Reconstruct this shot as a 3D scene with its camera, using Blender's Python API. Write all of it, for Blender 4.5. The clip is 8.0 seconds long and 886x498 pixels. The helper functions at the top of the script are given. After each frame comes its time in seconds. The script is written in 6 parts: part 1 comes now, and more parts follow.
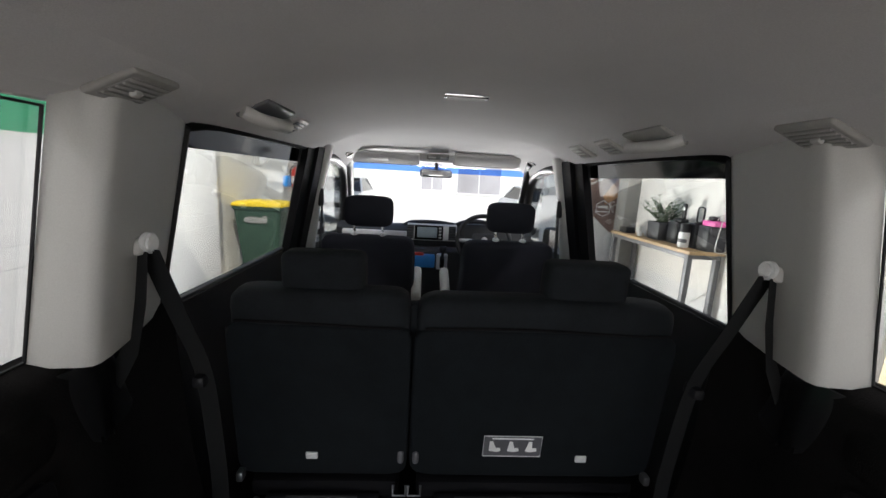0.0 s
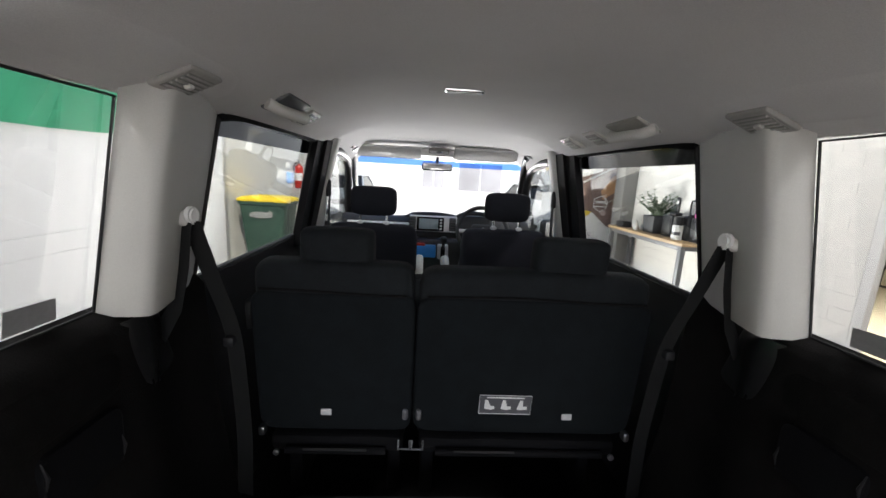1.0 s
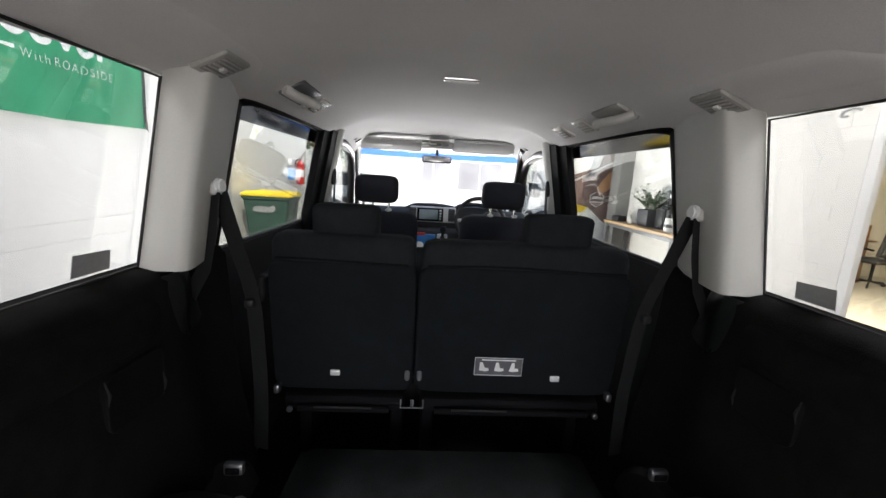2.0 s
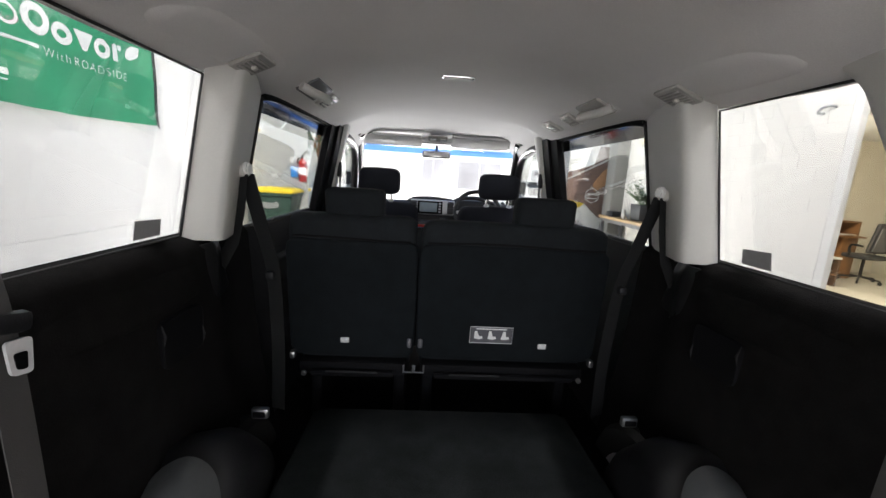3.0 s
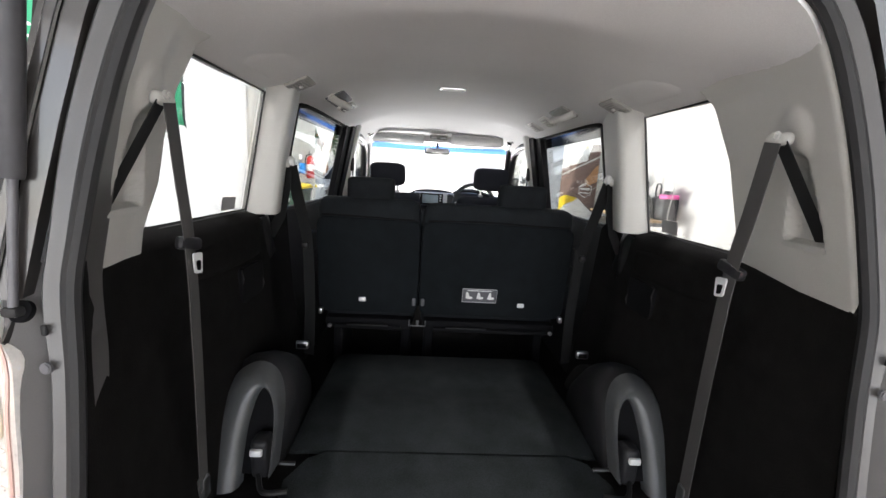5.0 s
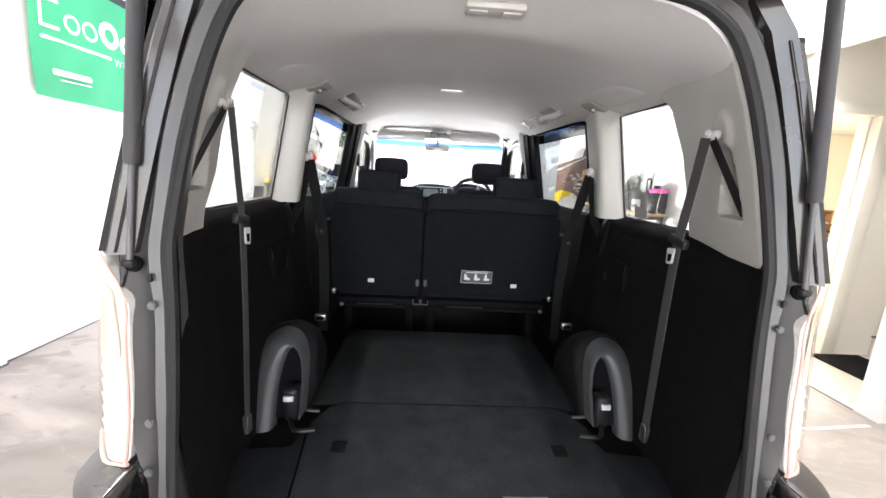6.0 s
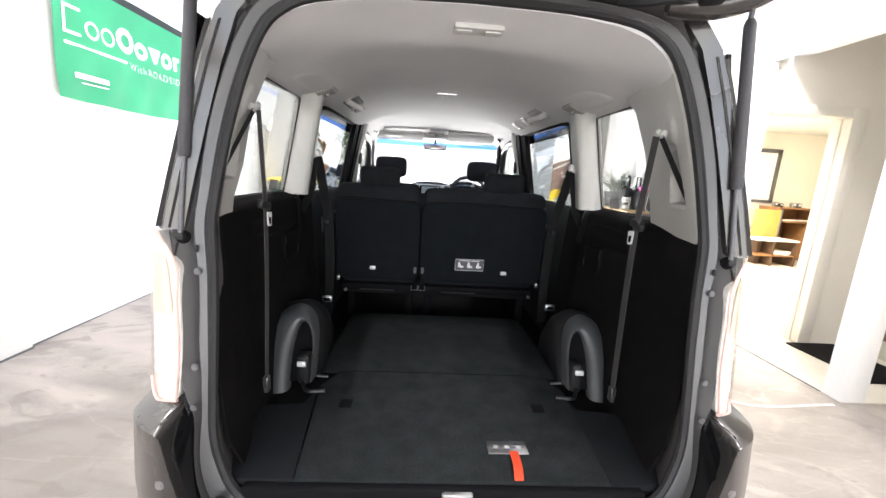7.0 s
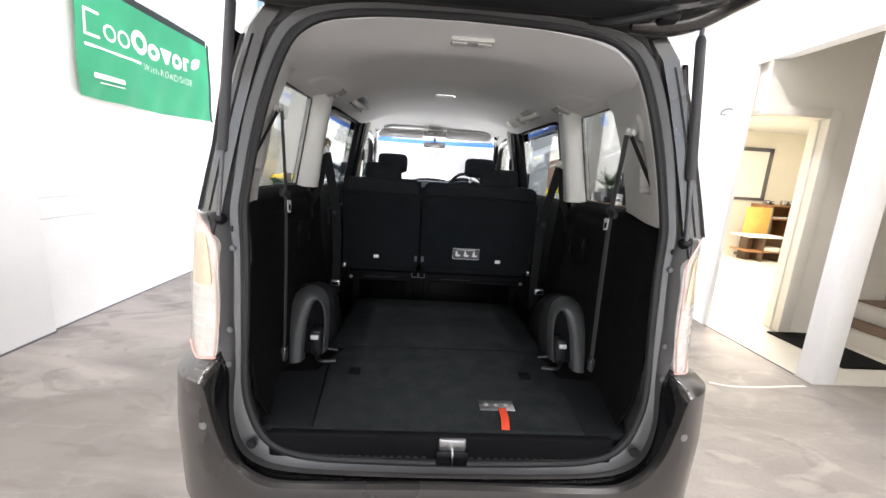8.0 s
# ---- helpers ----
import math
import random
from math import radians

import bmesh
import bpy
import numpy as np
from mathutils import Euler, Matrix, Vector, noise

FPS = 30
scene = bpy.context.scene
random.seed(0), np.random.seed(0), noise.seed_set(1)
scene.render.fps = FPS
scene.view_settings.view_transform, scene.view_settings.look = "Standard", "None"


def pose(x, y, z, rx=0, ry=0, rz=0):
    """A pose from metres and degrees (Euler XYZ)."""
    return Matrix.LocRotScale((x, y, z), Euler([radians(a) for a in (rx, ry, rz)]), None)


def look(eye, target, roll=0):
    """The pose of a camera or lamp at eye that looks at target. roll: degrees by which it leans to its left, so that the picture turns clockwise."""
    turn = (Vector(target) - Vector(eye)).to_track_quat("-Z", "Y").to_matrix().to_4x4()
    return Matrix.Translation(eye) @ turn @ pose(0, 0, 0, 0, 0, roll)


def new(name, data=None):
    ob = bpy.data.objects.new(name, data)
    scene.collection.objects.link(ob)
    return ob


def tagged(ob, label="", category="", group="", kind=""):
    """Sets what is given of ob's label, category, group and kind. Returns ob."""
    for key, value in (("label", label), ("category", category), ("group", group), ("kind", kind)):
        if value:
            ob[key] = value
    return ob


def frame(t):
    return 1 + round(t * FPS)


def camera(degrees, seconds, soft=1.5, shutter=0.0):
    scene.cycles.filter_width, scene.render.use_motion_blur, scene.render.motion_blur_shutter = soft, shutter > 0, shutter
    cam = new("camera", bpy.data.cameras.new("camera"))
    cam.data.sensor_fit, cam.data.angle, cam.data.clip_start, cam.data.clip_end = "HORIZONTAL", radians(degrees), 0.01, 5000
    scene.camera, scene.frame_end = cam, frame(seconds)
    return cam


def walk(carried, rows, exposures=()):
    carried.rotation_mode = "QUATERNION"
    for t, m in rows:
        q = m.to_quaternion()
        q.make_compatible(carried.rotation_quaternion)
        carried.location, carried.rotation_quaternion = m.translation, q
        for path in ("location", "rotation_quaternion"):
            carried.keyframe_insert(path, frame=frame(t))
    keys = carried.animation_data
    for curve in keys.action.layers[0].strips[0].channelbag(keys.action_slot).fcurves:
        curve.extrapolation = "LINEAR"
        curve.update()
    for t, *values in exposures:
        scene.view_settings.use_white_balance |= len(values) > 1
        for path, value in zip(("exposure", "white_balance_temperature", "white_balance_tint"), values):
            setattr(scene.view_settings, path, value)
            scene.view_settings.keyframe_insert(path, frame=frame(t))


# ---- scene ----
cam = camera(97.8, 8.0)
PATH = [
    (0, (-0.108, -0.039, 1.574), (0.006, 1.926, 1.219), 3.2),
    (0.5, (-0.113, -0.108, 1.559), (0.001, 1.857, 1.203), 3.2),
    (1, (-0.11, -0.176, 1.536), (-0.001, 1.787, 1.173), 3.2),
    (1.5, (-0.111, -0.235, 1.506), (-0.001, 1.728, 1.142), 3.3),
    (3, (-0.111, -0.474, 1.428), (0.002, 1.49, 1.064), 3.4),
    (3.5, (-0.092, -0.551, 1.422), (0.009, 1.412, 1.056), 3.4),
    (4, (-0.08, -0.646, 1.423), (0.014, 1.317, 1.054), 3.4),
    (4.5, (-0.093, -0.744, 1.414), (0.005, 1.219, 1.045), 3.5),
    (5.8, (-0.115, -1.037, 1.385), (-0.012, 0.922, 0.992), 3.2),
    (6, (-0.118, -1.073, 1.381), (-0.014, 0.886, 0.991), 3.3),
    (6.5, (-0.116, -1.159, 1.374), (-0.011, 0.8, 0.984), 3.3),
    (7, (-0.103, -1.27, 1.358), (0.004, 0.689, 0.972), 3.4),
    (7.5, (-0.101, -1.367, 1.35), (0.007, 0.591, 0.958), 3.5),
    (8, (-0.106, -1.455, 1.341), (0.006, 0.502, 0.947), 3.6),
]
EXPOSURES = [(0.0, 0.30), (1.5, 0.66), (3.0, 0.68), (3.5, 0.74), (4.5, 0.98), (6.0, 1.40), (6.5, 1.50), (7.0, 1.30), (8.0, 0.84)]
walk(cam, [(t, look(eye, target, roll)) for t, eye, target, roll in PATH], EXPOSURES)

# ---- world and lights ----
world = bpy.data.worlds.new("sky")
scene.world = world
world.use_nodes = True
wn = world.node_tree
sky = wn.nodes.new("ShaderNodeTexSky")
sky.sky_type = "NISHITA"
sky.sun_disc = False
sky.sun_elevation = radians(53.7)
sky.sun_rotation = radians(160.4)
wn.links.new(sky.outputs[0], wn.nodes["Background"].inputs[0])
wn.nodes["Background"].inputs[1].default_value = 0.15
sun_data = bpy.data.lights.new("sun", "SUN")
sun_data.energy, sun_data.angle, sun_data.color = 5.0, radians(0.6), (1.0, 0.95, 0.88)
sun = new("sun", sun_data)
sun.matrix_world = look((3.2, -9, 13), (0, 0, 0))


def area_lamp(name, place, target, w, h, watts, colour):
    data = bpy.data.lights.new(name, "AREA")
    data.shape, data.size, data.size_y, data.energy, data.color = "RECTANGLE", w, h, watts, colour
    ob = new(name, data)
    ob.matrix_world = look(place, target)
    return ob


# fill at an assumed rear opening, hidden front fill, tubes on the ceiling, unseen office lamp
area_lamp("rear_fill", (0, -5.6, 1.7), (0, 0, 1.4), 5.0, 3.0, 66, (1.0, 0.98, 1.0))
# added below the dash line, out of sight, to brighten the cabin and its roof
area_lamp("front_fill", (0, 5.05, 0.42), (0, 2.6, 1.62), 1.4, 0.7, 205, (1.0, 0.985, 0.99))
for lx in (-1.9, 1.9):
    area_lamp("tube_light", (lx, 0.1, 3.36), (lx, 0.1, 0), 0.14, 4.0, 35 if lx < 0 else 45, (1.0, 0.965, 0.99))
area_lamp("office_light", (4.6, 4.2, 2.45), (4.6, 4.2, 0), 1.6, 1.6, 200, (1.0, 0.90, 0.72))


# ---- materials ----
def surf(name, col, rough=0.6, metal=0.0, var=0.12, scale=6.0, fine=120.0, bump=0.15, spec=0.5, coat=0.0, fine_var=0.06):
    """A surface with blotches at one scale and grain at another."""
    m = bpy.data.materials.new(name)
    m.use_nodes = True
    t = m.node_tree
    b = t.nodes["Principled BSDF"]
    co = t.nodes.new("ShaderNodeTexCoord")
    big, small = t.nodes.new("ShaderNodeTexNoise"), t.nodes.new("ShaderNodeTexNoise")
    big.inputs["Scale"].default_value, big.inputs["Detail"].default_value = scale, 5
    small.inputs["Scale"].default_value, small.inputs["Detail"].default_value = fine, 3
    for n in (big, small):
        t.links.new(co.outputs["Object"], n.inputs["Vector"])
    ramp = t.nodes.new("ShaderNodeMapRange")
    ramp.inputs[1].default_value, ramp.inputs[2].default_value = 0.3, 0.7
    ramp.inputs[3].default_value, ramp.inputs[4].default_value = 1 - var, 1 + var
    t.links.new(big.outputs[0], ramp.inputs[0])
    ramp2 = t.nodes.new("ShaderNodeMapRange")
    ramp2.inputs[1].default_value, ramp2.inputs[2].default_value = 0.25, 0.75
    ramp2.inputs[3].default_value, ramp2.inputs[4].default_value = 1 - fine_var, 1 + fine_var
    t.links.new(small.outputs[0], ramp2.inputs[0])
    mul = t.nodes.new("ShaderNodeMath")
    mul.operation = "MULTIPLY"
    t.links.new(ramp.outputs[0], mul.inputs[0])
    t.links.new(ramp2.outputs[0], mul.inputs[1])
    sc = t.nodes.new("ShaderNodeVectorMath")
    sc.operation = "SCALE"
    sc.inputs[0].default_value = col[:3]
    t.links.new(mul.outputs[0], sc.inputs["Scale"])
    t.links.new(sc.outputs[0], b.inputs["Base Color"])
    r = t.nodes.new("ShaderNodeMapRange")
    r.inputs[3].default_value, r.inputs[4].default_value = max(rough - 0.08, 0.02), min(rough + 0.08, 1)
    t.links.new(big.outputs[0], r.inputs[0])
    t.links.new(r.outputs[0], b.inputs["Roughness"])
    b.inputs["Metallic"].default_value = metal
    b.inputs["Specular IOR Level"].default_value = spec
    b.inputs["Coat Weight"].default_value = coat
    b.inputs["Coat Roughness"].default_value = 0.06
    if bump:
        bp = t.nodes.new("ShaderNodeBump")
        bp.inputs["Strength"].default_value, bp.inputs["Distance"].default_value = bump, 0.002
        t.links.new(small.outputs[0], bp.inputs["Height"])
        t.links.new(bp.outputs[0], b.inputs["Normal"])
    return m


def glass(name, tint, strong=1.0):
    """Thin clear sheet: mirror-like towards grazing views."""
    m = bpy.data.materials.new(name)
    m.use_nodes = True
    t = m.node_tree
    t.nodes.remove(t.nodes["Principled BSDF"])
    tr, gl, mix, lw = (t.nodes.new("ShaderNode" + k) for k in ("BsdfTransparent", "BsdfGlossy", "MixShader", "LayerWeight"))
    power, ramp = t.nodes.new("ShaderNodeMath"), t.nodes.new("ShaderNodeMapRange")
    power.operation = "POWER"
    power.inputs[1].default_value = 3.0
    ramp.inputs[3].default_value, ramp.inputs[4].default_value = 0.07 * strong, min(0.92, 0.9 * strong)
    lw.inputs[0].default_value = 0.5
    tr.inputs[0].default_value = (*tint, 1)
    gl.inputs["Roughness"].default_value = 0.01
    t.links.new(lw.outputs["Facing"], power.inputs[0])
    t.links.new(power.outputs[0], ramp.inputs[0])
    t.links.new(ramp.outputs[0], mix.inputs[0])
    t.links.new(tr.outputs[0], mix.inputs[1])
    t.links.new(gl.outputs[0], mix.inputs[2])
    t.links.new(mix.outputs[0], t.nodes["Material Output"].inputs[0])
    return m


def glow(name, col, strength):
    m = bpy.data.materials.new(name)
    m.use_nodes = True
    b = m.node_tree.nodes["Principled BSDF"]
    b.inputs["Base Color"].default_value = (*col, 1)
    b.inputs["Emission Color"].default_value = (*col, 1)
    b.inputs["Emission Strength"].default_value = strength
    return m


M_HEADLINER = surf("headliner_fabric", (0.735, 0.728, 0.725), 0.95, var=0.04, scale=3, fine=420, bump=0.25, spec=0.1)
M_TRIM = surf("light_grey_plastic", (0.52, 0.518, 0.492), 0.55, var=0.03, scale=4, fine=500, bump=0.12, spec=0.35)
M_VISOR = surf("visor_fabric", (0.80, 0.79, 0.78), 0.85, var=0.05, scale=8, fine=500, bump=0.25, spec=0.15)
M_TRIM2 = surf("pale_grey_plastic", (0.60, 0.59, 0.56), 0.5, var=0.03, scale=4, fine=500, bump=0.08, spec=0.35)
M_DARK = surf("dark_plastic", (0.0125, 0.0125, 0.0145), 0.5, var=0.15, scale=5, fine=350, bump=0.2, spec=0.4)
# dark plastic made paler, in place of light missing in the front cabin
M_DASH = surf("dash_plastic", (0.040, 0.041, 0.045), 0.55, var=0.12, scale=5, fine=350, bump=0.2, spec=0.4)
M_DARKCARPET = surf("dark_lining", (0.0088, 0.0082, 0.0082), 0.95, var=0.3, scale=20, fine=300, bump=0.5, spec=0.08, fine_var=0.2)
M_FABRIC = surf("seat_fabric", (0.0112, 0.0129, 0.0150), 0.92, var=0.22, scale=17, fine=360, bump=0.6, spec=0.2, fine_var=0.25)
M_FABRIC2 = surf("seat_back_carpet", (0.0075, 0.0094, 0.0112), 0.95, var=0.22, scale=19, fine=420, bump=0.6, spec=0.15, fine_var=0.25)
M_FRONTSEAT = surf("front_seat_fabric", (0.021, 0.022, 0.030), 0.9, var=0.1, scale=6, fine=360, bump=0.5, spec=0.2)
M_CARPET = surf("cargo_carpet", (0.023, 0.0265, 0.0275), 0.97, var=0.24, scale=13, fine=260, bump=0.8, spec=0.1, fine_var=0.3)
M_RECESS = surf("recess_plastic", (0.36, 0.352, 0.33), 0.6, var=0.04, bump=0.1)
# one webbing in two tones: M_BELT is darkened for shade, M_WEB is not
M_BELT = surf("shaded_webbing", (0.016, 0.0165, 0.017), 0.75, var=0.05, scale=30, fine=600, bump=0.3, spec=0.3)
M_WEB = surf("lit_webbing", (0.078, 0.076, 0.076), 0.75, var=0.05, scale=30, fine=600, bump=0.3, spec=0.3)
M_PAINT = surf("grey_metallic_paint", (0.046, 0.043, 0.041), 0.28, metal=0.3, var=0.05, scale=2, fine=900, bump=0.02, coat=0.8)
M_JAMB = surf("jamb_paint", (0.105, 0.103, 0.103), 0.42, metal=0.2, var=0.06, scale=3, fine=600, bump=0.03, coat=0.15)
M_SATINDARK = surf("satin_black_plastic", (0.011, 0.011, 0.012), 0.30, var=0.08, scale=6, fine=300, bump=0.08)
# darker grey that paints the shade between the roof vent's slats
M_SLOTGREY = surf("painted_vent_shade", (0.24, 0.235, 0.225), 0.6, var=0.05, bump=0.05)
M_RUBBER = surf("rubber_seal", (0.016, 0.016, 0.017), 0.6, var=0.1, scale=20, fine=200, bump=0.1, spec=0.4)
M_BLACK = surf("gloss_black", (0.008, 0.008, 0.009), 0.12, var=0.05, scale=3, fine=200, bump=0.0, spec=0.3)
M_CHROME = surf("chrome", (0.75, 0.75, 0.76), 0.14, metal=1, var=0.03, bump=0.0)
M_STEEL = surf("brushed_steel", (0.45, 0.45, 0.46), 0.35, metal=1, var=0.08, scale=20, bump=0.05)
M_SILVER = surf("silver_plastic", (0.70, 0.70, 0.71), 0.35, metal=0.15, var=0.04, bump=0.03)
M_SATIN = surf("satin_grey_plastic", (0.070, 0.073, 0.076), 0.31, var=0.05, bump=0.05)
M_WHITE = surf("white_print", (0.8, 0.8, 0.79), 0.6, var=0.03, bump=0.0)
M_LABEL = surf("label_film", (0.10, 0.10, 0.11), 0.35, var=0.05, bump=0.0)
M_STICKER = surf("frosted_sticker", (0.30, 0.30, 0.30), 0.5, var=0.06, bump=0.0)
M_RED = surf("red_plastic", (0.55, 0.03, 0.02), 0.4, var=0.06, bump=0.02)
M_REDEDGE = surf("red_lamp_edge", (0.84, 0.56, 0.50), 0.3, var=0.05, bump=0.0)
M_STRAP = surf("red_strap", (0.75, 0.07, 0.02), 0.7, var=0.05, fine=500, bump=0.3)
M_BLUE = surf("blue_plastic", (0.04, 0.28, 0.75), 0.35, var=0.08, bump=0.02)
M_SCREEN = surf("screen", (0.30, 0.36, 0.40), 0.15, var=0.1, scale=12, bump=0.0)
M_TYRE = surf("tyre_rubber", (0.02, 0.02, 0.02), 0.85, var=0.1, bump=0.2)
M_MATTBLACK = surf("matt_black_trim", (0.006, 0.006, 0.007), 0.8, var=0.1, scale=8, fine=300, bump=0.1, spec=0.1)
M_GLASS = glass("window_glass", (0.93, 0.95, 0.93))
# tint added to dim the bright wall seen through the quarter windows
M_QUARTERGLASS = glass("tinted_window_glass", (0.83, 0.84, 0.83))
M_GLASSBLACK = surf("black_glass_print", (0.006, 0.006, 0.007), 0.04, var=0.02, bump=0.0, spec=0.7)
M_SCREENGLASS = glass("windscreen_glass", (0.93, 0.95, 0.94), 0.6)
M_SHADEBAND = glass("blue_shade_band", (0.14, 0.34, 0.96), 0.6)
M_LENS = glass("lamp_lens", (0.98, 0.97, 0.96), 0.5)
M_LAMPBODY = surf("lamp_reflector", (0.92, 0.90, 0.87), 0.3, metal=0.0, var=0.1, scale=30, bump=0.1)
M_AMBER = surf("amber_reflector", (0.92, 0.79, 0.58), 0.3, var=0.1, scale=30, bump=0.1)
M_CONCRETE = surf("concrete_floor", (0.32, 0.288, 0.262), 0.62, var=0.30, scale=1.3, fine=60, bump=0.25, spec=0.4)


def stained(m, pale, dark):
    """Adds long smears, thin pale scratches and dark specks to a floor."""
    t = m.node_tree
    b = t.nodes["Principled BSDF"]
    old = b.inputs["Base Color"].links[0].from_socket
    co = t.nodes.new("ShaderNodeTexCoord")
    last = old

    def layer(scale, stretch, turn, lo, hi, col, fade, ridge=False, distort=1.2):
        nonlocal last
        mp, no, rg, mx = (t.nodes.new("ShaderNode" + k) for k in ("Mapping", "TexNoise", "MapRange", "Mix"))
        mp.inputs["Scale"].default_value = (stretch, 1, 1)
        mp.inputs["Rotation"].default_value = (0, 0, turn)
        t.links.new(co.outputs["Object"], mp.inputs[0])
        t.links.new(mp.outputs[0], no.inputs["Vector"])
        no.inputs["Scale"].default_value, no.inputs["Detail"].default_value, no.inputs["Distortion"].default_value = scale, 6, distort
        src = no.outputs[0]
        if ridge:
            sub, ab = t.nodes.new("ShaderNodeMath"), t.nodes.new("ShaderNodeMath")
            sub.operation, ab.operation = "SUBTRACT", "ABSOLUTE"
            sub.inputs[1].default_value = 0.5
            t.links.new(src, sub.inputs[0])
            t.links.new(sub.outputs[0], ab.inputs[0])
            src = ab.outputs[0]
        rg.inputs[1].default_value, rg.inputs[2].default_value = lo, hi
        rg.inputs[3].default_value, rg.inputs[4].default_value = 0, fade
        t.links.new(src, rg.inputs[0])
        mx.data_type = "RGBA"
        mx.inputs[7].default_value = (*col, 1)
        t.links.new(rg.outputs[0], mx.inputs[0])
        t.links.new(last, mx.inputs[6])
        t.links.new(mx.outputs[2], b.inputs["Base Color"])
        last = mx.outputs[2]

    layer(1.1, 0.45, 0.7, 0.48, 0.60, pale, 0.8)
    layer(3.2, 0.5, 1.9, 0.54, 0.64, pale, 0.45, distort=2.0)
    layer(0.8, 0.6, 2.2, 0.50, 0.62, dark, 0.65)
    layer(4.5, 0.6, 0.3, 0.58, 0.66, dark, 0.5, distort=1.6)
    layer(0.9, 0.35, 0.9, 0.004, 0.0, tuple(1.2 * c for c in pale), 0.12, ridge=True, distort=0.6)
    layer(26.0, 1.0, 0.0, 0.76, 0.80, tuple(0.3 * c for c in dark), 0.8, distort=0.0)
    return m


stained(M_CONCRETE, (0.47, 0.42, 0.385), (0.21, 0.185, 0.168))
M_YARD = surf("yard_concrete", (0.72, 0.70, 0.67), 0.8, var=0.15, scale=0.6, fine=30, bump=0.2)


M_PLASTER = surf("white_plaster", (0.80, 0.785, 0.765), 0.75, var=0.04, scale=1.2, fine=50, bump=0.012, fine_var=0.015)
M_BLOCK = surf("painted_block", (0.80, 0.785, 0.765), 0.75, var=0.03, scale=3, fine=70, bump=0.03, fine_var=0.02)


def varied(m, amount):
    """A slight change of tone from piece to piece."""
    t = m.node_tree
    b = t.nodes["Principled BSDF"]
    old = b.inputs["Base Color"].links[0].from_socket
    info, rg, mul = t.nodes.new("ShaderNodeObjectInfo"), t.nodes.new("ShaderNodeMapRange"), t.nodes.new("ShaderNodeVectorMath")
    rg.inputs[3].default_value, rg.inputs[4].default_value = 1 - amount, 1 + amount
    mul.operation = "SCALE"
    t.links.new(info.outputs["Random"], rg.inputs[0])
    t.links.new(old, mul.inputs[0])
    t.links.new(rg.outputs[0], mul.inputs["Scale"])
    t.links.new(mul.outputs[0], b.inputs["Base Color"])
    return m


varied(M_BLOCK, 0.006)
# cream tint carries the office's warm light onto the east wall's bricks
M_BRICK = varied(surf("warm_tinted_brick", (0.82, 0.792, 0.745), 0.75, var=0.03, scale=3, fine=70, bump=0.03, fine_var=0.02), 0.006)
M_WALLWARM = surf("cream_wall_paint", (0.76, 0.73, 0.66), 0.75, var=0.04, scale=1.2, fine=50, bump=0.015, fine_var=0.015)
M_PILASTERGREY = surf("pilaster_grey", (0.27, 0.265, 0.25), 0.7, var=0.08, scale=2, fine=60, bump=0.03)
M_CEIL = surf("ceiling_paint", (0.74, 0.74, 0.73), 0.85, var=0.04, bump=0.1)
M_TILE = surf("office_floor", (0.56, 0.53, 0.47), 0.4, var=0.08, scale=2, bump=0.05)
M_FLAG = surf("green_cloth", (0.028, 0.28, 0.135), 0.7, var=0.1, scale=3, fine=400, bump=0.2)
M_FLAGEDGE = surf("black_cloth", (0.02, 0.025, 0.025), 0.8, var=0.1, bump=0.2)
M_WOOD = surf("oak_top", (0.50, 0.33, 0.17), 0.5, var=0.18, scale=9, fine=80, bump=0.1)
M_DESKWOOD = surf("brown_desk_wood", (0.25, 0.12, 0.05), 0.45, var=0.2, scale=9, bump=0.05)
M_TREAD = surf("brown_stair_tread", (0.16, 0.105, 0.07), 0.7, var=0.2, scale=8, bump=0.1)
M_FRAME = surf("grey_steel_frame", (0.14, 0.14, 0.15), 0.5, metal=0.3, var=0.06, bump=0.03)
M_BINGREEN = surf("bin_green", (0.035, 0.075, 0.055), 0.5, var=0.12, scale=5, fine=200, bump=0.1)
M_YELLOW = surf("yellow_plastic", (0.80, 0.58, 0.03), 0.45, var=0.06, bump=0.05)
M_POT = surf("charcoal_pot", (0.05, 0.05, 0.055), 0.6, var=0.1, bump=0.1)
M_LEAF = surf("eucalyptus_leaf", (0.11, 0.16, 0.085), 0.55, var=0.3, scale=30, bump=0.05)
M_PINK = surf("pink_plastic", (0.85, 0.12, 0.42), 0.5, var=0.05, bump=0.0)
M_BANNER = surf("brown_banner_print", (0.20, 0.13, 0.11), 0.55, var=0.12, scale=3, bump=0.0)
M_ORANGE = surf("tan_banner_print", (0.55, 0.30, 0.15), 0.55, var=0.1, bump=0.0)
M_DARKWOOD = surf("dark_brown_board", (0.075, 0.040, 0.022), 0.5, var=0.15, scale=9, fine=160, bump=0.1)
M_CHAIRYEL = surf("ochre_fabric", (0.62, 0.34, 0.09), 0.8, var=0.1, bump=0.1)
M_FACADE = surf("rendered_facade", (0.72, 0.71, 0.69), 0.8, var=0.05, scale=0.5, fine=20, bump=0.1)
M_SILVERCAR = surf("silver_car_paint", (0.45, 0.47, 0.50), 0.3, metal=0.5, var=0.03, bump=0.0, coat=0.8)
M_WHITECAR = surf("white_car_paint", (0.72, 0.72, 0.72), 0.3, var=0.03, bump=0.0, coat=0.8)
M_TREELEAF = surf("tree_leaf", (0.045, 0.085, 0.035), 0.6, var=0.3, scale=4, bump=0.0)
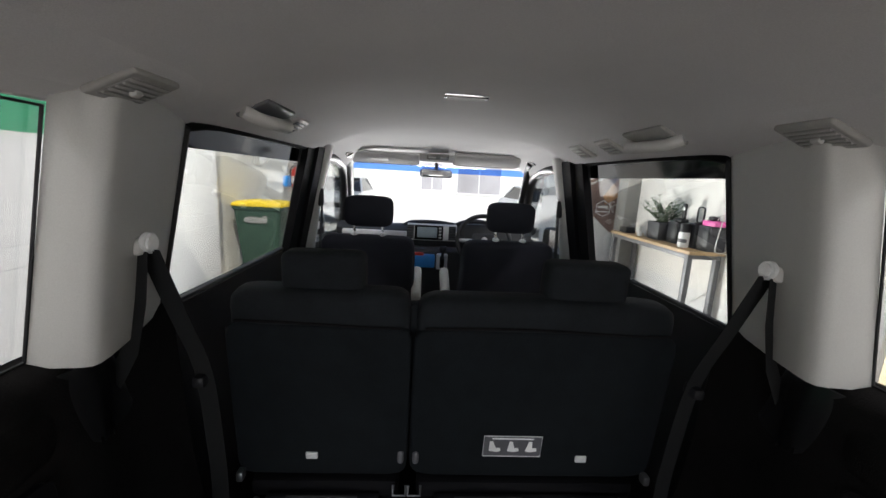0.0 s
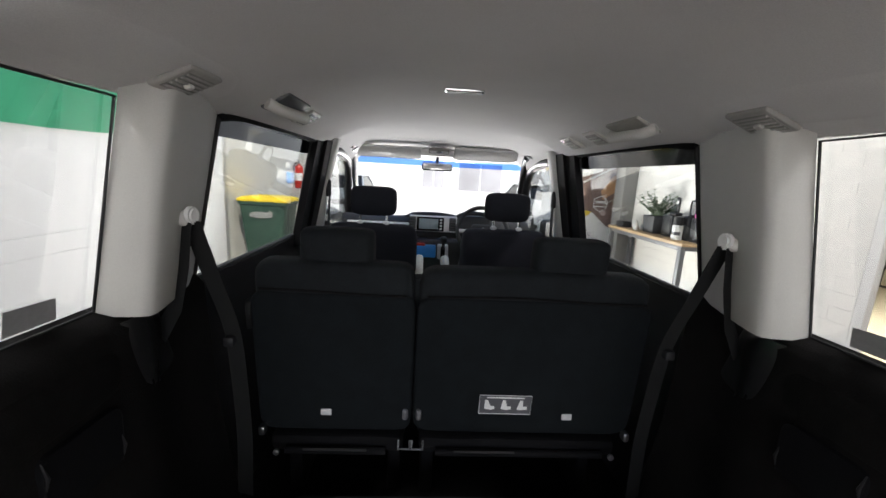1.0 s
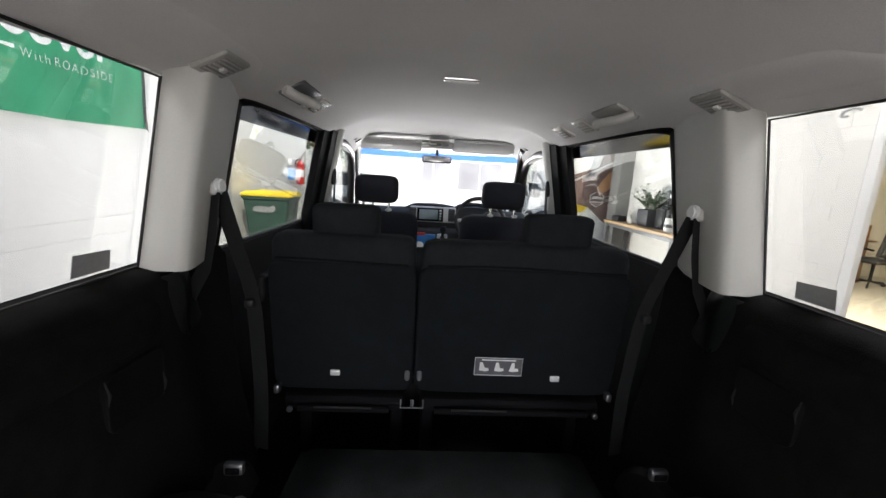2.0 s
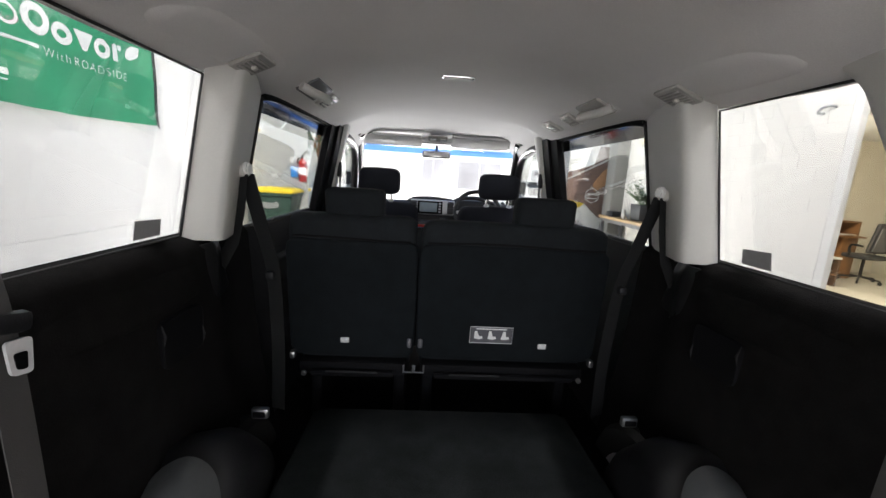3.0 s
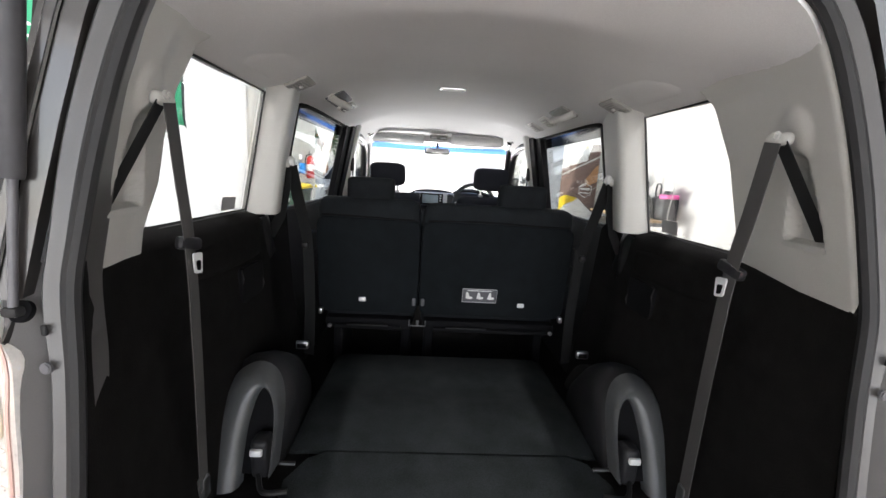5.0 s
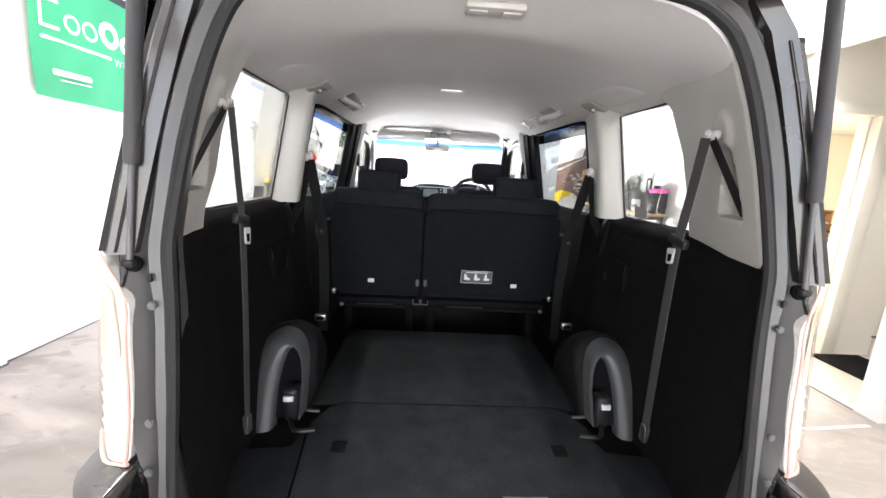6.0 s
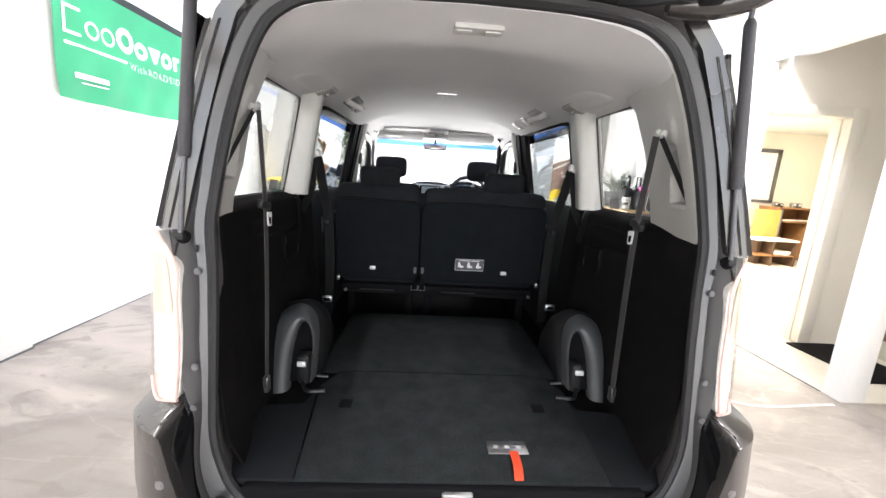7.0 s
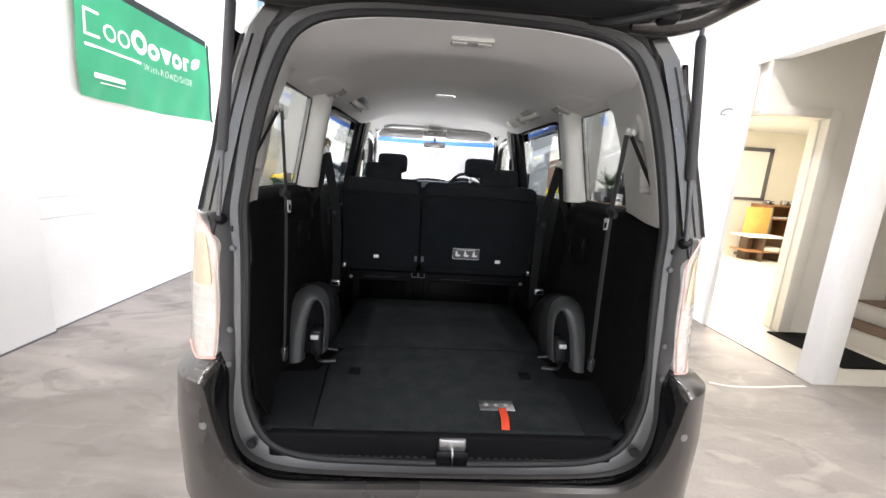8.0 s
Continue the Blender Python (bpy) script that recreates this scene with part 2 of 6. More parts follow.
M_REDCAR = surf("red_car_paint", (0.5, 0.03, 0.03), 0.3, var=0.03, bump=0.0, coat=0.8)
M_TUBE = glow("tube_glow", (1.0, 0.97, 0.92), 6.0)


# ---- building tools ----
def part(name, bm, material, parent=None, label="", smooth=38):
    """Links a bmesh as one mesh object, in world places, under a thing or a part."""
    me = bpy.data.meshes.new(name)
    bmesh.ops.recalc_face_normals(bm, faces=bm.faces)
    bm.to_mesh(me)
    bm.free()
    for p in me.polygons:
        p.use_smooth = bool(smooth)
    if smooth:
        me.set_sharp_from_angle(angle=radians(smooth))
    me.materials.append(material)
    ob = new(name, me)
    if parent is not None:
        ob.parent = parent
        if parent.type == "EMPTY":
            ob.matrix_parent_inverse = Matrix.Translation(-parent.location)
    if label:
        ob["label"] = label
    return ob


def thing(name, base, label, category, group="", kind=""):
    ob = new(name)
    ob.location = base
    ob.empty_display_size = 0.1
    return tagged(ob, label, category, group, kind)


def rbox(c, size, bevel=0.01, seg=2, rot=(0, 0, 0), taper=None, bm=None):
    """A box with rounded edges; taper: scale of the top in x and y."""
    b = bmesh.new()
    bmesh.ops.create_cube(b, size=1)
    for v in b.verts:
        if taper and v.co.z > 0:
            v.co.x *= taper[0]
            v.co.y *= taper[1]
        v.co = Vector((v.co.x * size[0], v.co.y * size[1], v.co.z * size[2]))
    if bevel:
        bmesh.ops.bevel(b, geom=b.edges[:], offset=min(bevel, 0.49 * min(size)), segments=seg, profile=0.5, affect="EDGES")
    b.transform(pose(*c, *rot))
    return joined(bm, b)


def joined(bm, b):
    if bm is None:
        return b
    me = bpy.data.meshes.new("joint")
    b.to_mesh(me)
    b.free()
    bm.from_mesh(me)
    bpy.data.meshes.remove(me)
    return bm


def rings(sections, closed=True, caps=True, bm=None):
    """A skin over rings of points; closed: each ring runs round."""
    b = bm or bmesh.new()
    rows = [[b.verts.new(p) for p in ring] for ring in sections]
    n = len(rows[0])
    for r0, r1 in zip(rows, rows[1:]):
        for k in range(n if closed else n - 1):
            b.faces.new((r0[k], r0[(k + 1) % n], r1[(k + 1) % n], r1[k]))
    if closed and caps:
        b.faces.new(rows[0][::-1])
        b.faces.new(rows[-1])
    return b


def shell(rows, move):
    """A sheet with thickness: an open skin over rows, its twin moved by a vector, and the rim between."""
    near = [[Vector(p) for p in row] for row in rows]
    far = [[p + Vector(move) for p in row] for row in near]
    b = rings(near, closed=False)
    rings(far, closed=False, bm=b)
    rim = lambda g: g[0] + [row[-1] for row in g[1:]] + g[-1][-2::-1] + [row[0] for row in g[-2:0:-1]]
    r0, r1 = rim(near), rim(far)
    rings([r0 + r0[:1], r1 + r1[:1]], closed=False, bm=b)
    bmesh.ops.remove_doubles(b, verts=b.verts[:], dist=0.00005)
    return b


def tube(points, radius, n=10, bm=None, flat=1.0):
    """A round bar along points; radius: one, or one for each point."""
    pts = [Vector(p) for p in points]
    rad = radius if isinstance(radius, (list, tuple)) else [radius] * len(pts)
    sections = []
    side = None
    for k, p in enumerate(pts):
        d = (pts[min(k + 1, len(pts) - 1)] - pts[max(k - 1, 0)]).normalized()
        if side is None:
            side = d.orthogonal().normalized()
        side = (side - side.dot(d) * d).normalized()
        up = d.cross(side)
        sections.append([p + rad[k] * (math.cos(a) * side + flat * math.sin(a) * up) for a in (2 * math.pi * j / n for j in range(n))])
    return rings(sections, bm=bm)


def smooth_line(points, n=8):
    """Points on a soft curve through the given ones."""
    p = [Vector(q) for q in points]
    p = [2 * p[0] - p[1], *p, 2 * p[-1] - p[-2]]
    out = []
    for a, b, c, d in zip(p, p[1:], p[2:], p[3:]):
        for j in range(n):
            t = j / n
            out.append(0.5 * (2 * b + (c - a) * t + (2 * a - 5 * b + 4 * c - d) * t * t + (3 * b - a - 3 * c + d) * t ** 3))
    return out + [p[-2]]


def ribbon(points, across, width, thick=0.0016, bm=None):
    """A strap along points; across: the way of its width."""
    pts = [Vector(p) for p in points]
    w = Vector(across).normalized()
    sections = []
    for k, p in enumerate(pts):
        d = (pts[min(k + 1, len(pts) - 1)] - pts[max(k - 1, 0)]).normalized()
        ww = (w - w.dot(d) * d).normalized() * width / 2
        nn = d.cross(ww).normalized() * thick / 2
        sections.append([p + ww + nn, p - ww + nn, p - ww - nn, p + ww - nn])
    return rings(sections, bm=bm)


def slab(poly, place, thick, bm=None, bevel=0.0):
    """A flat polygon of (u, v) made into a plate: place(u, v, d) gives the point at depth d."""
    b = bmesh.new()
    top = [b.verts.new(place(u, v, 0.0)) for u, v in poly]
    low = [b.verts.new(place(u, v, thick)) for u, v in poly]
    f = [b.faces.new(top), b.faces.new(low[::-1])]
    n = len(poly)
    for k in range(n):
        b.faces.new((top[k], low[k], low[(k + 1) % n], top[(k + 1) % n]))
    if bevel:
        bmesh.ops.bevel(b, geom=list({e for g in f for e in g.edges}), offset=bevel, segments=2, affect="EDGES")
    bmesh.ops.triangulate(b, faces=[g for g in b.faces if len(g.verts) > 4])
    return joined(bm, b)


def disc(c, axis, radius, thick, n=20, bm=None, bevel=0.0):
    b = bmesh.new()
    bmesh.ops.create_cone(b, cap_ends=True, segments=n, radius1=radius, radius2=radius, depth=thick)
    if bevel:
        bmesh.ops.bevel(b, geom=[e for e in b.edges if abs(e.verts[0].co.z - e.verts[1].co.z) < 1e-6], offset=bevel, segments=2, affect="EDGES")
    q = Vector(axis).to_track_quat("Z", "Y").to_matrix().to_4x4()
    b.transform(Matrix.Translation(c) @ q)
    return joined(bm, b)


def interp(x, xs, ys):
    return float(np.interp(x, xs, ys))


def text_part(name, body, place, size, material, parent, align="LEFT"):
    cu = bpy.data.curves.new(name, "FONT")
    cu.body, cu.size, cu.extrude, cu.align_x = body, size, 0.0005, align
    tmp = new("tmp_text", cu)
    me = bpy.data.meshes.new_from_object(tmp)
    bpy.data.objects.remove(tmp)
    bm = bmesh.new()
    bm.from_mesh(me)
    bm.transform(place)
    bpy.data.meshes.remove(me)
    return part(name, bm, material, parent, smooth=0)


# ---- the building round the van ----
def box_part(name, lo, hi, material, parent=None, label="", bevel=0.0):
    c = [(a + b) / 2 for a, b in zip(lo, hi)]
    return part(name, rbox(c, [b - a for a, b in zip(lo, hi)], bevel), material, parent, label, smooth=30 if bevel else 0)


b = bmesh.new()
n = 24
span = [-260 * (1 - k / n) ** 3 if k < n else 0 for k in range(n)] + [260 * (k / n) ** 3 for k in range(n + 1)]
rings([[(x, y, -0.004) for x in span] for y in span], closed=False, bm=b)
tagged(part("ground", b, M_YARD, smooth=0), "pale sunlit concrete yard round the building", "ground", kind="structure")
tagged(box_part("floor", (-3.15, -6.0, -0.2), (2.75, 9.2, 0.0), M_CONCRETE), "worn grey concrete garage floor with stains", "floor", kind="structure")
# thin pale ribbon laid on the floor
streak = smooth_line([(1.965, 0.939, 0.001), (2.075, 0.897, 0.001), (2.28, 0.892, 0.001), (2.514, 0.917, 0.001), (2.673, 0.930, 0.001)], 5)
part("floor_streak", ribbon(streak, (0, 1, 0), 0.022, 0.002), M_TRIM2, bpy.data.objects["floor"], "pale curved streak")
tagged(box_part("floor_recess", (2.75, 0.2, -0.2), (4.9, 0.955, 0.0), M_CONCRETE), "worn grey concrete floor at the foot of the stairs", "floor", kind="structure")
for z0, y0, y1, x0, x1 in ((0.0, 0.955, 1.95, 2.75, 4.9), (0.0, 1.95, 7.0, 2.80, 9.2)):
    tagged(box_part("floor_office", (x0 + 0.001, y0, -0.2), (x1, y1, z0 + 0.004), M_TILE), "pale cream vinyl office floor", "floor", kind="structure")
tagged(box_part("wall_west", (-3.3, -6.0, 0), (-2.8, 5.2, 3.5), M_PLASTER), "white painted block wall with faint joints", "wall", kind="structure")
tagged(box_part("trim_west", (-2.8, -6.0, 0.0), (-2.792, -0.6, 0.012), M_FRAME), "thin dark sealant line at the foot of the wall", "trim", kind="structure")
tagged(box_part("trim_pier", (-2.765, -0.6, 0.0), (-2.757, 1.35, 0.012), M_FRAME), "thin dark sealant line at the foot of the pier", "trim", kind="structure")
tagged(box_part("trim_west_front", (-2.8, 1.36, 0.0), (-2.792, 5.2, 0.012), M_FRAME), "thin dark sealant line at the foot of the wall", "trim", kind="structure")
tagged(box_part("wall_west_back", (-3.3, 5.2, 0), (-2.93, 9.2, 3.5), M_WALLWARM), "cream painted wall set back near the front opening", "wall", kind="structure")
tagged(box_part("wall_west_upper", (-3.3, 2.41, 3.5), (-2.8, 5.2, 4.3), M_PLASTER), "white upper wall over the front opening", "wall", kind="structure")
tagged(box_part("wall_west_pier", (-2.8, -0.6, 0), (-2.765, 1.35, 3.5), M_PLASTER, bevel=0.004), "white painted pier standing proud of the wall", "wall", kind="structure")
tagged(box_part("wall_east", (2.75, 2.075, 0), (2.79, 9.2, 3.5), M_PLASTER), "white painted brick garage wall beside the office door", "wall", kind="structure")
# plain grey box for the grey strip beside the banner
tagged(box_part("wall_east_pilaster", (2.565, 4.98, 0), (2.752, 5.22, 3.4), M_PILASTERGREY, bevel=0.006), "grey pilaster standing against the wall", "pilaster", kind="structure")
tagged(box_part("wall_east_header", (2.75, -6.0, 2.44), (2.9, 2.075, 3.5), M_PLASTER), "white beam over the office recess", "beam", kind="structure")
tagged(box_part("column", (2.75, 0.955, 0), (2.92, 1.085, 2.44), M_PLASTER, bevel=0.006), "white painted square column at the office recess", "column", kind="structure")
tagged(box_part("wall_east_rear", (2.75, -6.0, 0), (2.9, 0.2, 2.44), M_PLASTER), "white painted garage wall", "wall", kind="structure")
# out of view; stops short so that skylight reaches the front cabin
tagged(box_part("ceiling", (-3.3, -6.0, 3.5), (2.9, 2.4, 3.7), M_CEIL), "white garage ceiling", "ceiling", kind="structure")
# unseen header beams, added to bound the two openings
tagged(box_part("wall_south_header", (-3.3, -6.2, 3.2), (2.9, -6.0, 3.7), M_PLASTER), "unseen beam added over the rear opening", "beam", kind="structure")
tagged(box_part("wall_north_header", (-2.8, 2.2, 3.25), (2.75, 2.4, 3.5), M_PLASTER), "unseen beam added over the front opening", "beam", kind="structure")
# recess: wall with the inner door, end wall, lowered ceiling
tagged(box_part("wall_recess_over", (2.80, 1.95, 2.03), (3.43, 2.08, 2.9), M_WALLWARM), "cream wall over the office door", "wall", kind="structure")
tagged(box_part("wall_recess_east", (3.43, 1.95, 0), (4.9, 2.08, 2.9), M_WALLWARM), "cream wall beside the office door", "wall", kind="structure")
tagged(box_part("wall_recess_end", (4.9, 0.1, 0), (5.05, 2.08, 2.9), M_WALLWARM), "cream end wall of the recess", "wall", kind="structure")
tagged(box_part("wall_recess_south", (2.9, 0.05, 0), (5.05, 0.2, 2.9), M_WALLWARM), "cream wall of the recess", "wall", kind="structure")
# cream in place of ceiling white: the warm light is in the colour
tagged(box_part("ceiling_recess", (2.9, 0.2, 2.8), (4.9, 1.95, 2.9), M_WALLWARM), "recess ceiling, warm light put in as a cream tint", "ceiling", kind="structure")
for lo, hi in (((2.80, 6.9, 0), (9.3, 7.05, 2.7)), ((9.2, 2.08, 0), (9.3, 6.9, 2.7)), ((4.9, 2.08, 0), (9.2, 2.2, 2.7))):
    tagged(box_part("wall_office", lo, hi, M_WALLWARM), "cream painted office wall", "wall", kind="structure")
tagged(box_part("ceiling_office", (2.9, 2.08, 2.6), (9.3, 7.05, 2.7), M_CEIL), "white office ceiling", "ceiling", kind="structure")
door = thing("door_1", (3.18, 1.95, 0), "cream painted wooden door frame of the open office doorway", "door frame", kind="structure")
for nm, lo, hi in (("jamb", (3.40, 1.925, 0.004), (3.52, 2.10, 2.08)), ("lintel", (2.81, 1.925, 2.0), (3.40, 2.10, 2.08)), ("stop", (3.385, 2.0, 0.004), (3.40, 2.04, 2.0))):
    box_part(nm, lo, hi, M_WALLWARM, door, bevel=0.004)
opening = thing("door_2", (2.75, 1.5, 0), "white painted trim round the office recess opening", "door frame", kind="structure")
box_part("jamb", (2.738, 2.055, 0), (2.785, 2.12, 2.44), M_PLASTER, opening, bevel=0.003)
box_part("lintel", (2.738, 1.085, 2.425), (2.765, 2.12, 2.47), M_PLASTER, opening, bevel=0.003)
# stairs in the recess
stair = thing("staircase", (4.1, 1.2, 0), "cream painted concrete stairs with worn nosings", "stairs")
for k in range(4):
    st = box_part("step", (3.86 + 0.28 * k, 0.22, 0.185 * k + 0.004), (4.9, 1.945, 0.185 * (k + 1) - 0.012), M_TILE, stair, bevel=0.006)
    box_part("tread", (3.845 + 0.28 * k, 0.22, 0.185 * (k + 1) - 0.012), (4.9 if k == 3 else 4.16 + 0.28 * k, 1.945, 0.185 * (k + 1)), M_TREAD, st, "brown worn tread", bevel=0.004)
tagged(part("door_mat", rbox((3.50, 1.56, 0.011), (0.46, 0.70, 0.014), 0.005), M_DARKCARPET), "black ribbed entrance mat on the floor", "mat")
tagged(box_part("trim_threshold", (2.745, 1.09, 0.0), (2.757, 2.05, 0.0055), M_FRAME), "thin dark joint where garage and office floors meet", "trim", kind="structure")

# front of the yard: the building across, open ground between
house = thing("building_across", (2, 24, 0), "white rendered building across the yard with grey windows", "building")
box_part("wall", (-14, 24, 0), (18, 30, 5.2), M_FACADE, house)
box_part("roof", (-14.3, 23.6, 5.2), (18.3, 30.3, 5.45), M_FRAME, house)
M_FARGLASS = surf("far_window_glass", (0.36, 0.35, 0.37), 0.4, var=0.2, scale=0.7, bump=0.0)
for x0, x1, z0, z1 in ((-0.3, 1.05, 0.9, 2.5), (1.9, 4.6, 0.8, 2.45), (6.5, 9.0, 0.9, 2.2), (11, 13.5, 0.9, 2.2), (2.1, 4.5, 3.2, 4.4), (6.5, 9.0, 3.2, 4.4)):
    w = part("window", rbox(((x0 + x1) / 2, 23.97, (z0 + z1) / 2), (x1 - x0 + 0.16, 0.08, z1 - z0 + 0.16), 0.01), M_WHITE, house, smooth=0)
    part("pane", rbox((x0 + (x1 - x0) * 0.26, 23.925, (z0 + z1) / 2), ((x1 - x0) / 2 - 0.05, 0.02, z1 - z0), 0.0), M_FARGLASS, w, smooth=0)
    part("pane", rbox((x0 + (x1 - x0) * 0.76, 23.925, (z0 + z1) / 2), ((x1 - x0) / 2 - 0.05, 0.02, z1 - z0), 0.0), M_FARGLASS, w, smooth=0)

# ---- the van ----
van = thing("minivan", (0, 1.9, 0), "grey metallic minivan with raised tailgate and pale grey interior", "minivan")


def gate_y(z):
    """Depth of the tailgate opening at a height."""
    return -0.30 + 0.16 * (z - 0.9)


def side_x(z):
    """Half width of the side glass at a height."""
    return 0.78 - 0.2 * (z - 1.2)


def ceil_z(y):
    return interp(y, (-0.23, -0.10, 0.0, 0.05, 0.08, 0.12, 0.25, 0.45, 1.07, 1.8, 2.0, 2.2, 2.4, 2.55, 2.64, 2.86), (1.798, 1.786, 1.770, 1.763, 1.7615, 1.765, 1.778, 1.790, 1.803, 1.806, 1.802, 1.792, 1.775, 1.758, 1.746, 1.735))


def tail_z(x, y):
    """Height of the lining near the tail: a crease that bows forwards and fades towards the sides."""
    f = interp(abs(x), (0.35, 0.60), (1, 0))
    flat = interp(y, (-0.23, 0.3, 0.5), (1.792, 1.783, 1.790)) if y < 0.5 else ceil_z(y)
    return f * ceil_z(y - 0.45 * x * x * interp(y, (-0.15, 0.05, 0.5, 0.9), (0, 1, 1, 0))) + (1 - f) * flat


def ceil_drop(x):
    return interp(abs(x), (0, 0.25, 0.38, 0.46, 0.53, 0.60, 0.66, 0.705), (0, 0.008, 0.022, 0.045, 0.078, 0.105, 0.122, 0.134))


# headliner, a soft shell with thickness
ys = [-0.162, -0.14, -0.11, -0.06, -0.02, 0.02, 0.045, 0.065, 0.085, 0.105, 0.13, 0.16, 0.20, 0.25, 0.32, 0.4, 0.5, 0.6, 0.8, 1.0, 1.25, 1.5, 1.75, 1.9, 2.0, 2.05, 2.12, 2.2, 2.26, 2.32, 2.38, 2.44, 2.50, 2.56, 2.62, 2.70, 2.77, 2.83]
xs = [-0.705, -0.68, -0.64, -0.60, -0.565, -0.53, -0.495, -0.46, -0.42, -0.38, -0.32, -0.25, -0.12]
xs = xs + [0.0] + [-x for x in xs[::-1]]


def ceil_point(x, y, up=0.0):
    """The lining: flat-topped along the cabin, following the gate's rounded top at the tail."""
    k = interp(y, (2.3, 2.83), (1.0, 0.95))
    front = interp(abs(x), (0, 0.46, 0.54, 0.60, 0.66, 0.705), (0, 0.003, 0.014, 0.050, 0.096, 0.134))
    f = interp(y, (1.9, 2.15), (0, 1))
    plain = Vector((x * k, y, tail_z(x, y) - ceil_drop(x) * (1 - f) - front * f))
    u = abs(x) / 0.705
    tail = Vector((math.copysign(interp(u, (0, 0.35, 0.6, 0.75, 0.87, 1), (0, 0.24, 0.40, 0.48, 0.53, 0.565)), x), y, ceil_z(y) - 1.792 + interp(u, (0, 0.35, 0.6, 0.75, 0.87, 1), (1.792, 1.787, 1.768, 1.742, 1.706, 1.655))))
    a = min(max((y + 0.2) / 0.42, 0), 1)
    a = a * a * (3 - 2 * a)
    p = tail.lerp(plain, a)
    return (p.x, p.y, p.z + up)


b = shell([[ceil_point(x, y) for x in xs] for y in ys], (0, 0, 0.018))
headliner = part("headliner", b, M_HEADLINER, van, "pale grey woven roof lining", smooth=60)
# roof skin above it
b = shell([[(x * interp(y, (-0.15, 0.2), (0.95, 1.05)), y, ceil_z(min(max(y, -0.1), 2.5)) - ceil_drop(x) * 0.75 + interp(y, (0.0, 0.6), (0.035, 0.07)) - (0.05 if y > 2.7 else 0)) for x in xs] for y in [-0.15, -0.05, 0.2, 0.6, 1.2, 1.8, 2.4, 2.78]], (0, 0, 0.012))
part("roof", b, M_PAINT, van, smooth=60)

# rear lamp, middle lamp and the long mark on the lining
lamp = part("rear_lamp", rbox((0.03, -0.045, ceil_z(-0.045) - 0.004), (0.145, 0.06, 0.016), 0.006, rot=(0, 0, 0)), M_TRIM2, van, "pale cargo lamp with switches")
part("lamp_switch", rbox((-0.012, -0.045, ceil_z(-0.045) - 0.013), (0.045, 0.03, 0.006), 0.002), M_TRIM2, lamp)
part("lamp_switch", rbox((0.071, -0.045, ceil_z(-0.045) - 0.013), (0.045, 0.03, 0.006), 0.002), M_TRIM2, lamp)
lamp = part("middle_lamp", rbox((-0.003, 1.068, ceil_z(1.068) - 0.003), (0.125, 0.042, 0.014), 0.005), M_CHROME, van, "slim chrome-rimmed roof lamp")
part("lamp_lens", rbox((-0.003, 1.068, ceil_z(1.068) - 0.010), (0.105, 0.024, 0.006), 0.002), M_WHITE, lamp)


def side_frame(name, poly, x_of, thick, material, s, label="", parent=None, bevel=0.0):
    """A side panel: a polygon of (y, z), laid on the side s (-1 left, 1 right), thick outwards."""
    return part(name, slab(poly, lambda y, z, d: (s * (x_of(y, z) + d), y, z), thick, bevel=bevel), material, parent or van, label)


def round_poly(pts, r=0.03, n=4):
    """Rounds a polygon's corners."""
    out = []
    m = len(pts)
    for k in range(m):
        p, q, w = Vector(pts[k - 1]), Vector(pts[k]), Vector(pts[(k + 1) % m])
        a = (p - q).normalized() * min(r, (p - q).length * 0.45)
        c = (w - q).normalized() * min(r, (w - q).length * 0.45)
        for j in range(n + 1):
            t = j / n
            out.append(tuple(q + a * (1 - t) ** 2 + c * t ** 2))
    return out


SLOT = [(-0.062, 1.487), (-0.100, 1.487), (-0.158, 1.303), (-0.036, 1.303)]


def belt_dent(y, z):
    """How far the lining steps back in the belt recess, and forward round the belt guide."""
    d = 1.0
    for (y0, z0), (y1, z1) in zip(SLOT, SLOT[1:] + SLOT[:1]):
        w = math.hypot(y1 - y0, z1 - z0)
        d = min(d, ((z - z0) * (y1 - y0) - (y - y0) * (z1 - z0)) / w)
    a = min(max(d / 0.010, 0), 1)
    r = math.hypot((y + 0.072) / 0.050, (z - 1.520) / 0.052)
    b = min(max((1.15 - r) / 0.45, 0), 1)
    return 0.030 * a * a * (3 - 2 * a) - 0.010 * b * b * (3 - 2 * b) * (1 - a)


def resampled(line, n):
    """n points spread evenly along a line of 2D points."""
    at = [0.0]
    for p, q in zip(line, line[1:]):
        at.append(at[-1] + math.hypot(q[0] - p[0], q[1] - p[1]))
    return [(interp(at[-1] * k / (n - 1), at, [p[0] for p in line]), interp(at[-1] * k / (n - 1), at, [p[1] for p in line])) for k in range(n)]


